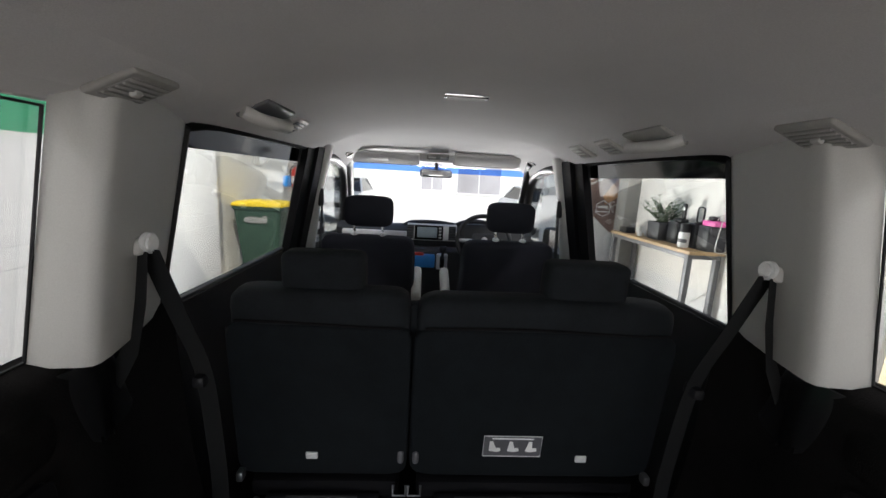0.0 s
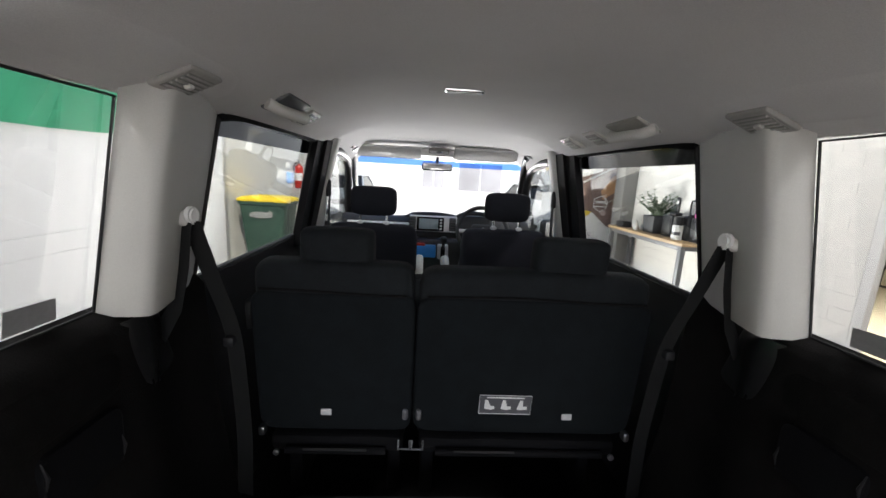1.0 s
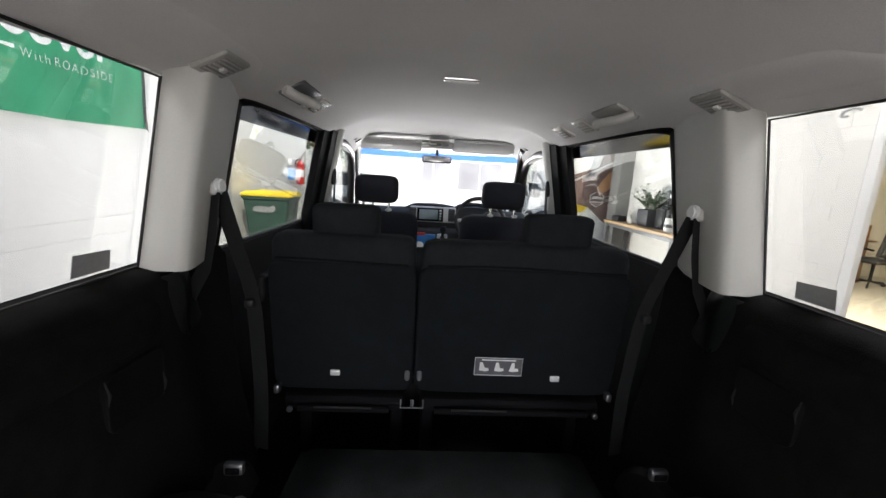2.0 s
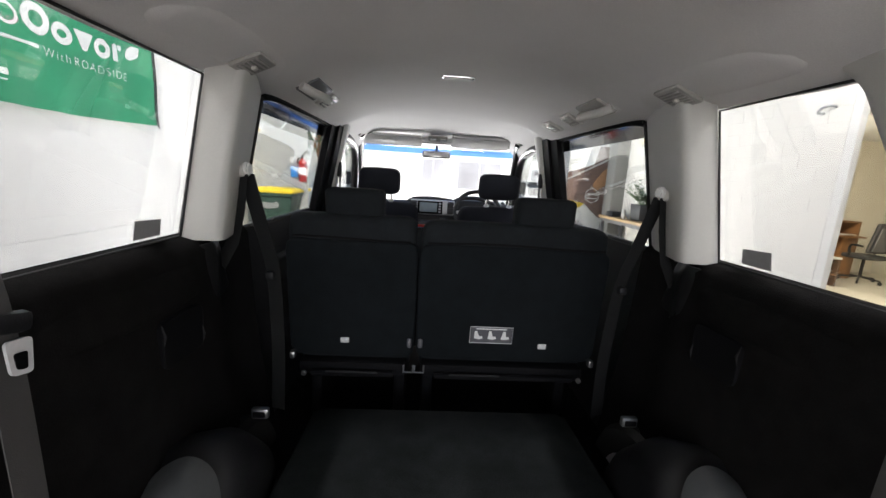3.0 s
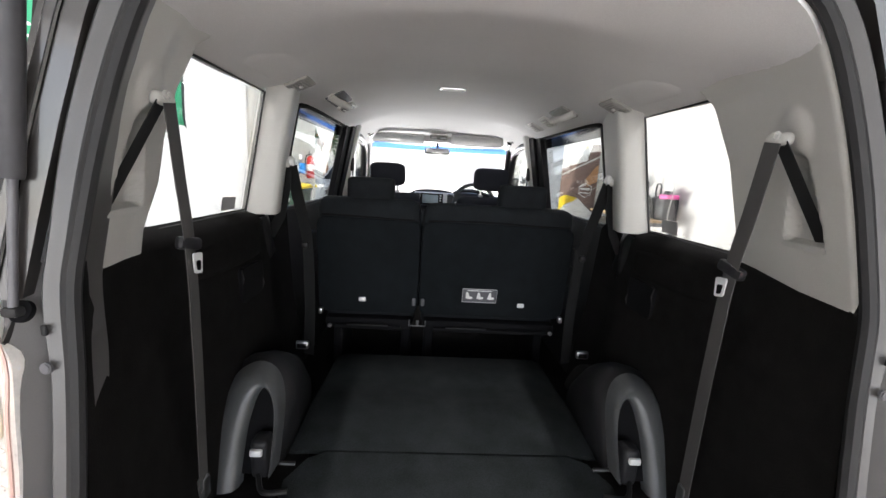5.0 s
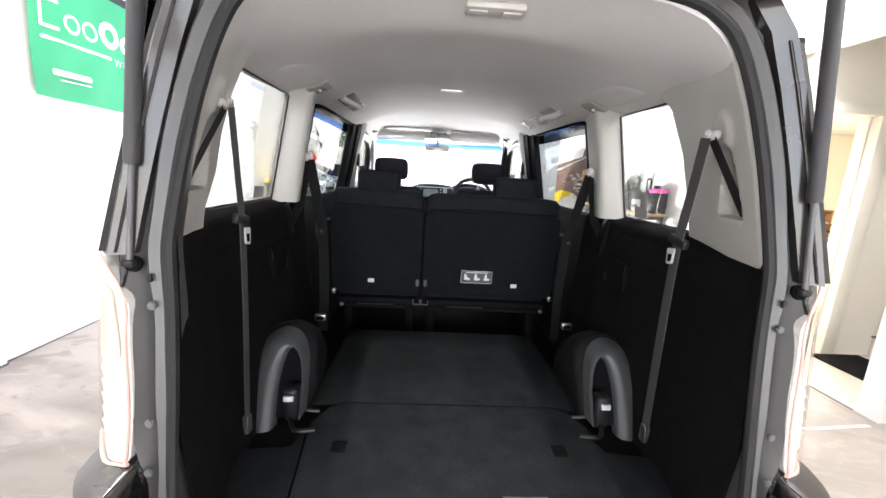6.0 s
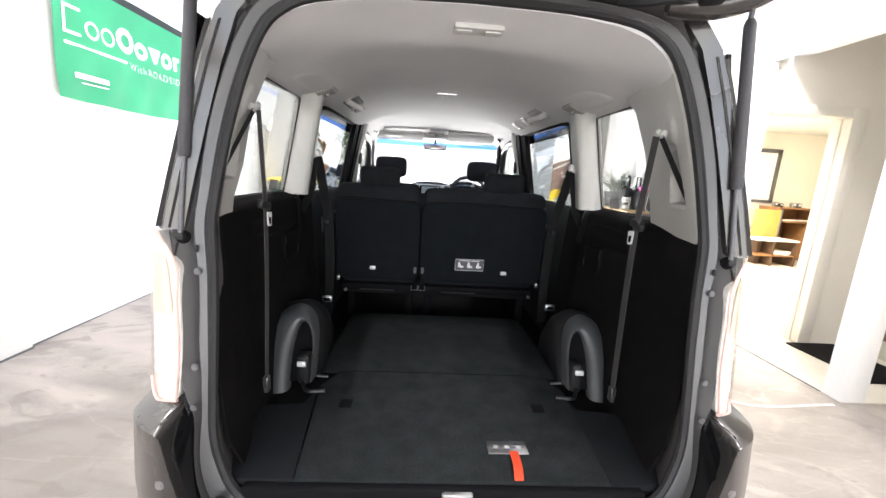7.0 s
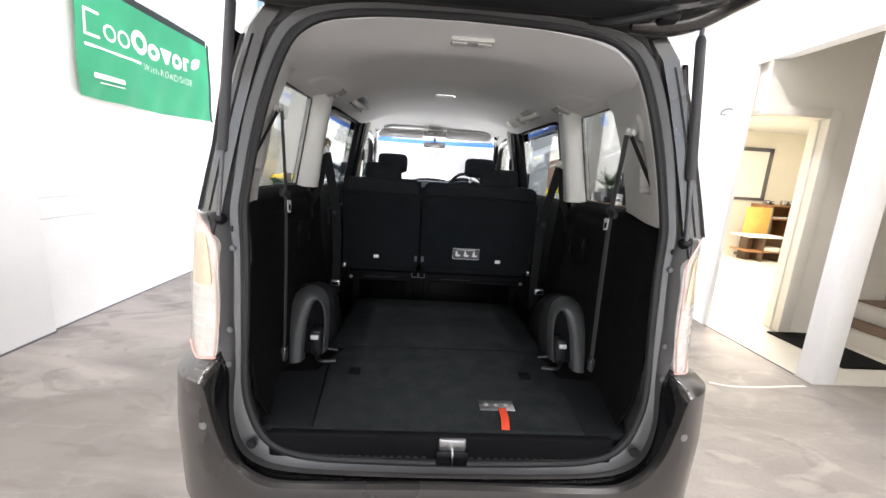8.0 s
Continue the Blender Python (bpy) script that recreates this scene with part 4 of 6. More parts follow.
    # sun visor
    vx, vz = (-0.375, 1.698) if s < 0 else (0.318, 1.712)
    # it lies against the slope over the windscreen; c is its middle, down its lower face
    vz, c, down = vz + 0.004, Vector((vx, 2.668, vz)), Vector((0, -0.375, -0.927))
    visor = part("sun_visor", rbox(tuple(c), (0.46, 0.165, 0.022), 0.0105, 4, rot=(-22, 0, 0)), M_VISOR, van, "pale grey folded sun visor")
    part("visor_arm", tube([(vx + s * 0.215, 2.74, vz - 0.032), (vx + s * 0.25, 2.75, vz - 0.020)], 0.007, 6), M_TRIM2, visor)
    # dark tube draws the line of shade along the visor
    part("visor_shade_line", tube([tuple(c + Vector((dx, 0.073, -0.0295)) + down * 0.010) for dx in (-0.21, -0.1, 0, 0.1, 0.21)], 0.0028, 6), M_FRAME, visor)
    part("visor_clip", rbox((vx - s * 0.175, 2.742, vz - 0.040), (0.03, 0.02, 0.014), 0.005), M_DARK, visor)
    if s < 0:
        part("visor_label", rbox(tuple(c + Vector((-0.055, -0.008, 0.003)) + down * 0.0112), (0.14, 0.055, 0.004), 0.001, rot=(-22, 0, 0)), M_WHITE, visor, "pale warning label")

# windscreen, shade band, mirror, header console
def screen_point(x, y):
    z = interp(y, (2.80, 2.95, 3.2, 3.6), (1.665, 1.575, 1.40, 1.08))
    return Vector((x, y + 0.10 * (1 - (x / 0.75) ** 2), z))


b = rings([[screen_point(x * interp(y, (2.8, 3.6), (0.66, 0.78)) / 0.7, y) for x in [-0.7 + 0.1 * k for k in range(15)]] for y in (2.875, 2.95, 3.1, 3.2, 3.35, 3.5, 3.6)], closed=False)
ws = part("windscreen", b, M_SCREENGLASS, van, "clear windscreen", smooth=60)
ws.visible_shadow = False
b = rings([[screen_point(x * interp(y, (2.8, 3.6), (0.66, 0.78)) / 0.7, y) for x in [-0.7 + 0.1 * k for k in range(15)]] for y in (2.76, 2.79, 2.82, 2.85, 2.875)], closed=False)
part("shade_band", b, M_SHADEBAND, ws, "blue tinted shade band", smooth=60).visible_shadow = False
part("mirror_stem", tube([(-0.02, 2.90, 1.69), (-0.02, 2.90, 1.645), (-0.02, 2.86, 1.625)], 0.012, 8), M_DARK, van)
mir = part("interior_mirror", rbox((-0.022, 2.85, 1.612), (0.235, 0.035, 0.058), 0.02, 4, rot=(-9, 0, 0)), M_DARK, van, "black framed interior mirror")
part("mirror_glass", rbox((-0.022, 2.8312, 1.6148), (0.215, 0.004, 0.044), 0.002, rot=(-9, 0, 0)), M_CHROME, mir)
con = part("map_lamp", rbox((-0.02, 2.66, 1.722), (0.15, 0.08, 0.024), 0.01, 3, rot=(-12, 0, 0)), M_RECESS, van, "grey overhead map lamp console")
part("map_lens", rbox((-0.06, 2.64, 1.7115), (0.05, 0.035, 0.006), 0.003, rot=(-12, 0, 0)), M_WHITE, con)
part("map_lens", rbox((0.02, 2.64, 1.7115), (0.05, 0.035, 0.006), 0.003, rot=(-12, 0, 0)), M_WHITE, con)

part("header_panel", rbox((0, 2.80, 1.725), (1.20, 0.03, 0.07), 0.012, 3, rot=(-20, 0, 0)), M_HEADLINER, van, "pale windscreen header")
# dashboard
rows = []
for x in [-0.76 + 0.095 * k for k in range(17)]:
    hood = 0.035 * math.exp(-((x - 0.34) / 0.22) ** 2) + 0.012 * math.exp(-(x / 0.2) ** 2)
    rows.append([(x, y, z) for y, z in ((3.62, 0.75), (3.62, 1.085), (3.35, 1.165 + hood * 0.5), (3.10, 1.205 + hood), (2.99, 1.20 + hood), (2.955, 1.17), (2.965, 1.06), (3.00, 0.95), (3.05, 0.85), (3.2, 0.75))])
dash = part("dashboard", rings(rows), M_DASH, van, "dark dashboard with silver centre panel", smooth=50)
part("dash_top_strip", rbox((-0.47, 2.955, 1.135), (0.50, 0.03, 0.055), 0.012, 3), M_SILVER, dash)
cp = part("centre_panel", rbox((-0.028, 2.938, 1.165), (0.385, 0.03, 0.13), 0.012, 3, rot=(-6, 0, 0)), M_SILVER, dash, "silver centre panel")
part("radio", rbox((-0.052, 2.922, 1.163), (0.22, 0.016, 0.11), 0.004, rot=(-6, 0, 0)), M_BLACK, cp, "radio with grey display")
part("radio_screen", rbox((-0.065, 2.912, 1.165), (0.155, 0.006, 0.082), 0.002, rot=(-6, 0, 0)), M_SCREEN, cp)
for k in range(4):
    part("radio_key", rbox((0.034, 2.911, 1.20 - 0.024 * k), (0.02, 0.006, 0.014), 0.002), M_SILVER, cp)
for vx in (-0.195, 0.128):
    v = part("dash_vent", rbox((vx, 2.925, 1.165), (0.055, 0.02, 0.105), 0.006, rot=(-6, 0, 0)), M_DASH, cp)
    for k in range(5):
        part("vent_slat", rbox((vx, 2.916, 1.125 + 0.02 * k), (0.048, 0.012, 0.004), 0.001), M_FRAME, v)
part("dash_hood", tube(smooth_line([(-0.26, 3.02, 1.195), (-0.18, 2.99, 1.232), (0.0, 2.98, 1.240), (0.14, 2.99, 1.225)]), 0.016, 8), M_DASH, dash)
part("meter_hood", tube(smooth_line([(0.13, 3.0, 1.20), (0.22, 2.97, 1.25), (0.36, 2.96, 1.26), (0.52, 2.99, 1.22)]), 0.018, 8), M_DASH, dash)
# lower console, gear lever, tray with the sky's blue reflection in its colour
part("lower_console", rbox((0.0, 2.93, 0.87), (0.40, 0.14, 0.36), 0.03, 3), M_DASH, dash)
part("tray", rbox((-0.105, 2.85, 0.957), (0.21, 0.06, 0.10), 0.01, 3), M_BLUE, dash, "console tray with printed box, coloured blue for the sky's reflection")
part("tray_box", rbox((-0.125, 2.84, 1.008), (0.08, 0.04, 0.02), 0.004), M_RED, dash)
part("gear_plate", rbox((0.055, 2.845, 0.955), (0.085, 0.05, 0.12), 0.012, 3), M_SILVER, dash)
part("gear_slot", rbox((0.055, 2.817, 0.955), (0.035, 0.01, 0.09), 0.004), M_BLACK, dash)
part("gear_lever", tube([(0.055, 2.83, 0.97), (0.055, 2.78, 1.03), (0.055, 2.775, 1.06)], [0.010, 0.012, 0.024], 10), M_DASH, dash)
part("gear_knob", rbox((0.055, 2.775, 1.065), (0.055, 0.04, 0.05), 0.018, 3), M_DASH, dash)
# steering wheel
wc, tilt = Vector((0.335, 2.66, 1.155)), Matrix.Rotation(radians(-24), 3, "X")
def on_wheel(a, r, out=0.0):
    return wc + tilt @ Vector((r * math.cos(a), -out, r * math.sin(a)))
wheel = part("steering_wheel", tube([on_wheel(2 * math.pi * k / 40, 0.188) for k in range(41)], 0.016, 10), M_DASH, dash, "dark steering wheel")
part("wheel_hub", rbox(tuple(wc + tilt @ Vector((0, 0, -0.01))), (0.17, 0.05, 0.13), 0.03, 4, rot=(-24, 0, 0)), M_DASH, wheel)
for a in (0, 180, 250, 290):
    part("wheel_spoke", tube([on_wheel(radians(a), 0.06), on_wheel(radians(a), 0.185)], 0.014, 8), M_SILVER, wheel)
part("wheel_badge", disc(tuple(wc + tilt @ Vector((0, -0.028, 0.0))), tuple(tilt @ Vector((0, -1, 0))), 0.022, 0.006), M_CHROME, wheel)
part("column_shroud", tube([tuple(wc + tilt @ Vector((0, 0.03, 0))), (0.335, 2.95, 1.02)], [0.06, 0.09], 10), M_DASH, dash)

# front floor
box_part("cabin_floor", (-0.76, 0.9, 0.30), (0.76, 3.5, 0.34), M_DARKCARPET, van)
# cargo floor: base, lid, side flaps, folded rear seat
# black base paints the shade in the gaps beside the folded seat
box_part("cargo_base", (-0.66, -0.36, 0.34), (0.66, 0.95, 0.40), M_MATTBLACK, van)
lid_line = [(-0.60, 0.075), (-0.51, 0.08), (-0.47, 0.12), (-0.43, 0.205), (-0.38, 0.235), (0.40, 0.235), (0.45, 0.205), (0.49, 0.12), (0.53, 0.08), (0.61, 0.075)]
b = slab([(-0.42, -0.352)] + [(x, y - 0.004) for x, y in lid_line[1:-1] if -0.5 < x < 0.5] + [(0.462, -0.352)], lambda x, y, d: (x, y, 0.5245 - d), 0.02, bevel=0.002)
lid = part("cargo_lid", b, M_CARPET, van, "black carpeted cargo floor lid")
for s in (-1, 1):
    part("cargo_flap", slab([(s * 0.443 + 0.021, -0.352), (s * 0.60, -0.352), (s * 0.645, -0.25), (s * 0.645, -0.02), (s * 0.50, -0.005), (s * 0.475, 0.08)], lambda x, y, d: (x, y, 0.5238 - d), 0.02, bevel=0.0015), M_FABRIC, van, "black carpeted side flap")
    part("floor_hook", rbox((s * 0.35, -0.002, 0.526), (0.045, 0.05, 0.003), 0.0012), M_MATTBLACK, lid, "black hook socket")
rows = []
for y, z in ((0.241, 0.522), (0.30, 0.527), (0.50, 0.540), (0.505, 0.538), (0.70, 0.531), (0.90, 0.526), (0.925, 0.50)):
    w = interp(y, (0.24, 0.92), (0.50, 0.492))
    rows.append([(x * w / 0.5, y, z - 0.012 * (abs(x) > 0.48)) for x in (-0.5, -0.485, -0.46, -0.25, 0, 0.25, 0.46, 0.485, 0.5)])
b = shell(rows, (0, 0, -0.016))
part("folded_rear_seat", b, M_CARPET, van, "folded rear seat, its carpeted back level with the floor", smooth=50)
for s in (-1, 1):
    part("floor_well", rbox((s * 0.55 + 0.01, 0.11, 0.455), (0.20, 0.30, 0.10), 0.006), M_DARKCARPET, van)
    part("corner_lining", rbox((s * 0.60 + 0.01, -0.30, 0.465), (0.13, 0.10, 0.10), 0.02, 3), M_DARKCARPET, van)
# label and red strap at the lid's edge
lab = part("lid_label", rbox((0.192, -0.215, 0.5275), (0.125, 0.058, 0.003), 0.001), M_STEEL, lid, "worn silver label with printed signs")
for k in range(3):
    part("label_mark", disc((0.155 + 0.036 * k, -0.215, 0.5293), (0, 0, 1), 0.008, 0.001), M_TRIM, lab)
part("label_mark", rbox((0.192, -0.215, 0.5291), (0.10, 0.006, 0.001), 0.0), M_FRAME, lab)
part("pull_strap", ribbon(smooth_line([(0.208, -0.235, 0.530), (0.205, -0.30, 0.536), (0.200, -0.345, 0.522), (0.199, -0.355, 0.49)], 5), (1, 0, 0), 0.026, 0.003), M_STRAP, lid, "bright red pull strap")
part("strap_bar", tube([(0.14, -0.352, 0.512), (0.26, -0.352, 0.512)], 0.004, 6), M_STEEL, lid)

# ---- tail of the van: gate ring, rubber seal, sill, lamps, bumper, struts, tailgate ----
TX = 0.011  # the tail's middle stands this far to the side
SEAL = [(0.0, 0.425), (0.30, 0.43), (0.44, 0.438), (0.53, 0.462), (0.588, 0.51), (0.622, 0.58), (0.640, 0.65), (0.645, 0.75), (0.647, 0.90), (0.649, 0.98), (0.652, 1.06), (0.657, 1.13), (0.661, 1.20), (0.652, 1.28), (0.63, 1.42), (0.595, 1.57), (0.55, 1.69), (0.50, 1.745), (0.42, 1.78), (0.25, 1.80), (0.0, 1.806)]
RING = [(0.0, 0.385), (0.30, 0.388), (0.50, 0.398), (0.588, 0.42), (0.640, 0.458), (0.668, 0.52), (0.680, 0.60), (0.683, 0.70), (0.715, 0.78), (0.722, 0.98), (0.726, 1.06), (0.744, 1.12), (0.752, 1.18), (0.746, 1.25), (0.735, 1.42), (0.705, 1.57), (0.665, 1.70), (0.60, 1.80), (0.46, 1.845), (0.25, 1.865), (0.0, 1.872)]


def full(half):
    return [(TX - x, z) for x, z in half[:0:-1]] + [(TX + x, z) for x, z in half]


inner, outer = full(SEAL), full(RING)
inner, outer = smooth_line([(x, 0, z) for x, z in inner], 3), smooth_line([(x, 0, z) for x, z in outer], 3)


def on_surround(p, q, t, d):
    """A point between the opening's edge p and the outer edge q; the flat flange is wider low down."""
    low = interp(t, (0, 0.30, 0.42, 0.60, 1), (0, 0.45, 0.82, 0.93, 1))
    t = low + (t - low) * interp(p.z, (0.62, 0.85), (0, 1))
    return (p.x + (q.x - p.x) * t, gate_y(p.z + (q.z - p.z) * t) + d, p.z + (q.z - p.z) * t)


rows = []
for t, d in ((0.28, 0.09), (0.0, 0.015), (0.06, 0.004), (0.15, 0.0), (0.30, -0.002), (0.42, -0.006), (0.47, -0.003), (0.52, 0.016), (0.60, 0.020), (0.90, -0.010), (0.96, -0.016), (1.0, -0.010), (1.0, 0.06)):
    rows.append([on_surround(p, q, t, d) for p, q in zip(inner, outer)])
ring = part("gate_surround", rings(rows, closed=False), M_JAMB, van, "grey painted tailgate surround", smooth=40)
# charcoal strip laid over the surround's groove darkens it
gut = [(p, q) for p, q in zip(inner, outer) if 1.24 < p.z < 1.64]
for sgn in (-1, 1):
    side = [(p, q) for p, q in gut if (p.x - TX) * sgn > 0]
    part("rain_gutter", rings([[(p.x + (q.x - p.x) * t, gate_y(p.z) - d, p.z + (q.z - p.z) * t) for p, q in side] for t, d in ((0.53, -0.014), (0.56, -0.012), (0.78, 0.002), (0.82, 0.006))], closed=False), M_POT, ring, "charcoal strip that darkens the groove in the surround")
part("gate_seal", tube([(TX + (p.x - TX) * 0.995, gate_y(p.z) - 0.004, p.z * 0.999 + 0.001) for p in inner], 0.0125, 8), M_RUBBER, ring, "black rubber seal")
part("gate_seal", tube([(p.x + (q.x - p.x) * 0.13, gate_y(p.z) - 0.002, p.z + (q.z - p.z) * 0.13) for p, q in zip(inner, outer)], 0.0045, 6), M_RUBBER, ring)
for s in (-1, 1):
    part("buffer", disc((TX + s * 0.606, gate_y(0.487) - 0.022, 0.487), (0, -1, 0), 0.016, 0.012, bevel=0.004), M_RUBBER, ring, "black rubber buffer")
    for z in (1.075, 0.725, 0.83):
        part("surround_clip", disc((TX + s * 0.684, gate_y(z) - 0.014, z), (0, -1, 0.1), 0.009, 0.008, 14, bevel=0.002), M_FRAME, ring)
# inner sill with the lock
sill = part("cargo_sill", rbox((0, -0.362, 0.475), (1.10, 0.03, 0.085), 0.008, 3), M_MATTBLACK, van, "black ribbed plastic sill")
for k in range(40):
    if abs(-0.5 + k / 39) > 0.06:
        part("sill_rib", rbox((-0.5 + k / 39, -0.380, 0.445), (0.014, 0.004, 0.006), 0.001), M_RUBBER, sill)
lock = part("gate_lock", rbox((0.024, -0.372, 0.494), (0.085, 0.03, 0.040), 0.006), M_STEEL, sill, "silver latch plate")
part("lock_slot", rbox((0.024, -0.384, 0.450), (0.10, 0.02, 0.05), 0.004), M_BLACK, lock)
part("lock_loop", tube([(0.024, -0.385, 0.475), (0.024, -0.404, 0.470), (0.024, -0.404, 0.442), (0.024, -0.385, 0.436)], 0.005, 8), M_CHROME, lock)

for s in (-1, 1):
    # tail lamp: bright inner body under a clear lens with a red edge
    poly = [(0.722, 0.742), (0.715, 0.84), (0.716, 0.92), (0.720, 1.0), (0.721, 1.092), (0.785, 1.166), (0.812, 1.178), (0.832, 1.14), (0.842, 1.0), (0.848, 0.88), (0.850, 0.755), (0.79, 0.728)]
    lampx = lambda x, z, d, s=s: (TX + s * x, -0.325 + (0.092 if s < 0 else 0.13) * max(0, (x - 0.72) / 0.125) ** 2 - (0.95 - z) * 0.12 + d, z)
    tl = part("tail_lamp", slab(round_poly(poly, 0.02, 3), lambda x, z, d: lampx(x, z, d + 0.012), 0.08), M_LAMPBODY, van, "clear tail lamp with amber and red edges")
    part("lamp_lens", slab(round_poly(poly, 0.02, 3), lambda x, z, d: lampx(x, z, d), 0.006), M_LENS, tl)
    part("amber_bulb", slab(round_poly([(0.735, 0.965), (0.828, 0.955), (0.822, 1.115), (0.760, 1.115)], 0.02, 3), lambda x, z, d: lampx(x, z, d + 0.007), 0.004), M_AMBER, tl)
    for k in range(6):
        part("lamp_rib", tube([lampx(x, 0.80 + 0.03 * k, 0.010) for x in (0.735, 0.765, 0.795, 0.822)], 0.0028, 6), M_LAMPBODY, tl)
    part("red_edge", tube(smooth_line([lampx(x + 0.004, z, 0.004) for x, z in ((0.722, 0.748), (0.715, 0.84), (0.716, 0.92), (0.720, 1.0), (0.721, 1.092), (0.784, 1.166), (0.808, 1.178))], 4), 0.0032, 6), M_REDEDGE, tl)
    part("red_edge", tube(smooth_line([lampx(x, z, 0.004) for x, z in ((0.722, 0.746), (0.79, 0.733), (0.846, 0.757))], 4), 0.0045, 6), M_REDEDGE, tl)
    # painted shoulder over the lamp with the hole for the strut's foot
    shy = lambda x, z: -0.320 + 0.14 * max(0, (x - 0.72) / 0.125) ** 2 - (0.95 - z) * 0.12 + 0.45 * max(0, z - 1.10)
    sh = part("lamp_shoulder", slab(round_poly([(0.738, 1.108), (0.785, 1.160), (0.806, 1.168), (0.80, 1.20), (0.77, 1.222), (0.742, 1.225), (0.736, 1.16)], 0.008, 3), lambda x, z, d: (TX + s * x, shy(x, z) + d, z), 0.05, bevel=0.003), M_PAINT, van, smooth=50)
    part("strut_hole", disc((TX + s * 0.722, gate_y(1.160) - 0.013, 1.160), (0, -1, 0.45), 0.017, 0.008), M_MATTBLACK, sh)
    part("shoulder_slot", rbox((TX + s * 0.690, gate_y(1.132) - 0.012, 1.132), (0.008, 0.006, 0.018), 0.0025), M_RUBBER, sh)
    # body side behind the lamp, rear pillar skin
    rows = []
    for z, x in ((1.18, 0.79), (1.3, 0.77), (1.45, 0.742), (1.6, 0.71), (1.72, 0.678), (1.79, 0.63)):
        y0 = gate_y(z) - 0.015
        rows.append([(TX + s * (x - 0.07), y0, z), (TX + s * (x - 0.03), y0 - 0.02, z), (TX + s * (x - 0.008), y0 + 0.0, z), (TX + s * x, y0 + 0.05, z), (TX + s * x, y0 + 0.17, z), (TX + s * (x - 0.03), y0 + 0.17, z)])
    part("rear_pillar", rings(rows), M_PAINT, van, "grey painted rear pillar", smooth=35)
    rows = []
    for z, x in ((1.185, 0.798), (1.3, 0.777), (1.45, 0.748), (1.6, 0.716), (1.70, 0.69)):
        y0 = gate_y(z) - 0.012
        rows.append([(TX + s * (x - 0.055), y0 - 0.020, z), (TX + s * (x - 0.012), y0 - 0.010, z), (TX + s * (x + 0.002), y0 + 0.02, z), (TX + s * (x + 0.002), y0 + 0.15, z), (TX + s * (x - 0.02), y0 + 0.15, z), (TX + s * (x - 0.04), y0 + 0.02, z)])
    part("pillar_cover", rings(rows), M_BLACK, van, "gloss black pillar cover", smooth=35)
    # strut: black cylinder above, thin rod below
    lo, hi = Vector((TX + s * 0.722, -0.284, 1.164)), Vector((TX + s * 0.677, -0.244, 1.778))
    mid = lo.lerp(hi, 0.32)
    strut = part("gas_strut", tube([mid, mid.lerp(hi, 0.02), mid.lerp(hi, 0.97), hi], [0.0125, 0.0145, 0.0145, 0.010], 12), M_POT, van, "black gas strut holding the tailgate")
    part("strut_rod", tube([lo, mid], 0.006, 10), M_FRAME, strut)
    part("strut_joint", tube([hi, hi + Vector((-s * 0.002, -0.004, 0.035))], 0.007, 8), M_FRAME, strut)
    part("strut_foot", rbox(tuple(lo), (0.024, 0.018, 0.016), 0.005), M_RUBBER, strut)

# bumper: deep painted corners and a low middle
def bump_y(x):
    return -0.475 + 0.17 * (abs(x) / 0.86) ** 9


half = [(0.0, 0.420), (0.30, 0.416), (0.48, 0.414), (0.56, 0.430), (0.62, 0.474), (0.66, 0.545), (0.688, 0.64), (0.700, 0.695), (0.712, 0.718), (0.75, 0.722), (0.80, 0.716), (0.854, 0.705)]
rows = []
for x, z, _ in smooth_line([(x, z, 0) for x, z in full(half)], 3):
    y, k, u = bump_y(x - TX), min(max((abs(x - TX) - 0.695) / 0.03, 0), 1), x - TX
    rows.append([(TX + u * (0.998 - 0.012 * k), y + 0.03 + 0.13 * k, z - 0.004 + 0.034 * k), (TX + u * (0.999 - 0.004 * k), y + 0.014 + 0.02 * k, z + 0.002 + 0.006 * k), (TX + u, y, z - 0.006), (TX + u * 1.004, y - 0.012, z * 0.6 + 0.30 * 0.4), (TX + u, y - 0.006, 0.30), (TX + u * 0.98, y + 0.06, 0.24), (TX + u * 0.98, y + 0.10, 0.24)])
bp = part("rear_bumper", rings(rows), M_PAINT, van, "grey painted rear bumper", smooth=32)
lip = smooth_line([(x, 0, z) for x, z in full(RING[:8] + [(0.706, 0.77)])], 4)
edge = smooth_line([(x, 0, z) for x, z in full([(0.0, 0.420), (0.30, 0.416), (0.48, 0.414), (0.56, 0.430), (0.62, 0.474), (0.66, 0.545), (0.688, 0.64), (0.700, 0.695), (0.722, 0.735)])], 4)
rows = [[(p.x, gate_y(p.z) + 0.05, p.z + 0.004) for p in lip], [(p.x, gate_y(p.z) + 0.0, p.z - 0.001) for p in lip], [(p.x + (q.x - p.x) * 0.3, gate_y(p.z) - 0.02, p.z + (q.z - p.z) * 0.3 - 0.02) for p, q in zip(lip, edge)], [(p.x, bump_y(p.x - TX) + 0.022, p.z - 0.006) for p in edge]]
# black sheet fills the gap between surround and bumper
part("bumper_gap", rings(rows, closed=False), M_BLACK, bp, "gloss black sheet filling the gap behind the bumper", smooth=30)
for s in (-1, 1):
    part("parking_sensor", disc((TX + s * 0.708, bump_y(0.708) - 0.007, 0.594), (s * 0.33, -1, 0.08), 0.0125, 0.01, bevel=0.003), M_STEEL, bp, "round parking sensor")
part("bumper_reflector", rbox((0.45, bump_y(0.45) - 0.012, 0.36), (0.24, 0.01, 0.03), 0.004), M_RED, bp)

# raised tailgate: inner panel facing down, outer skin, glass, ribs
gd = Vector((0, -math.cos(radians(17)), math.sin(radians(17))))
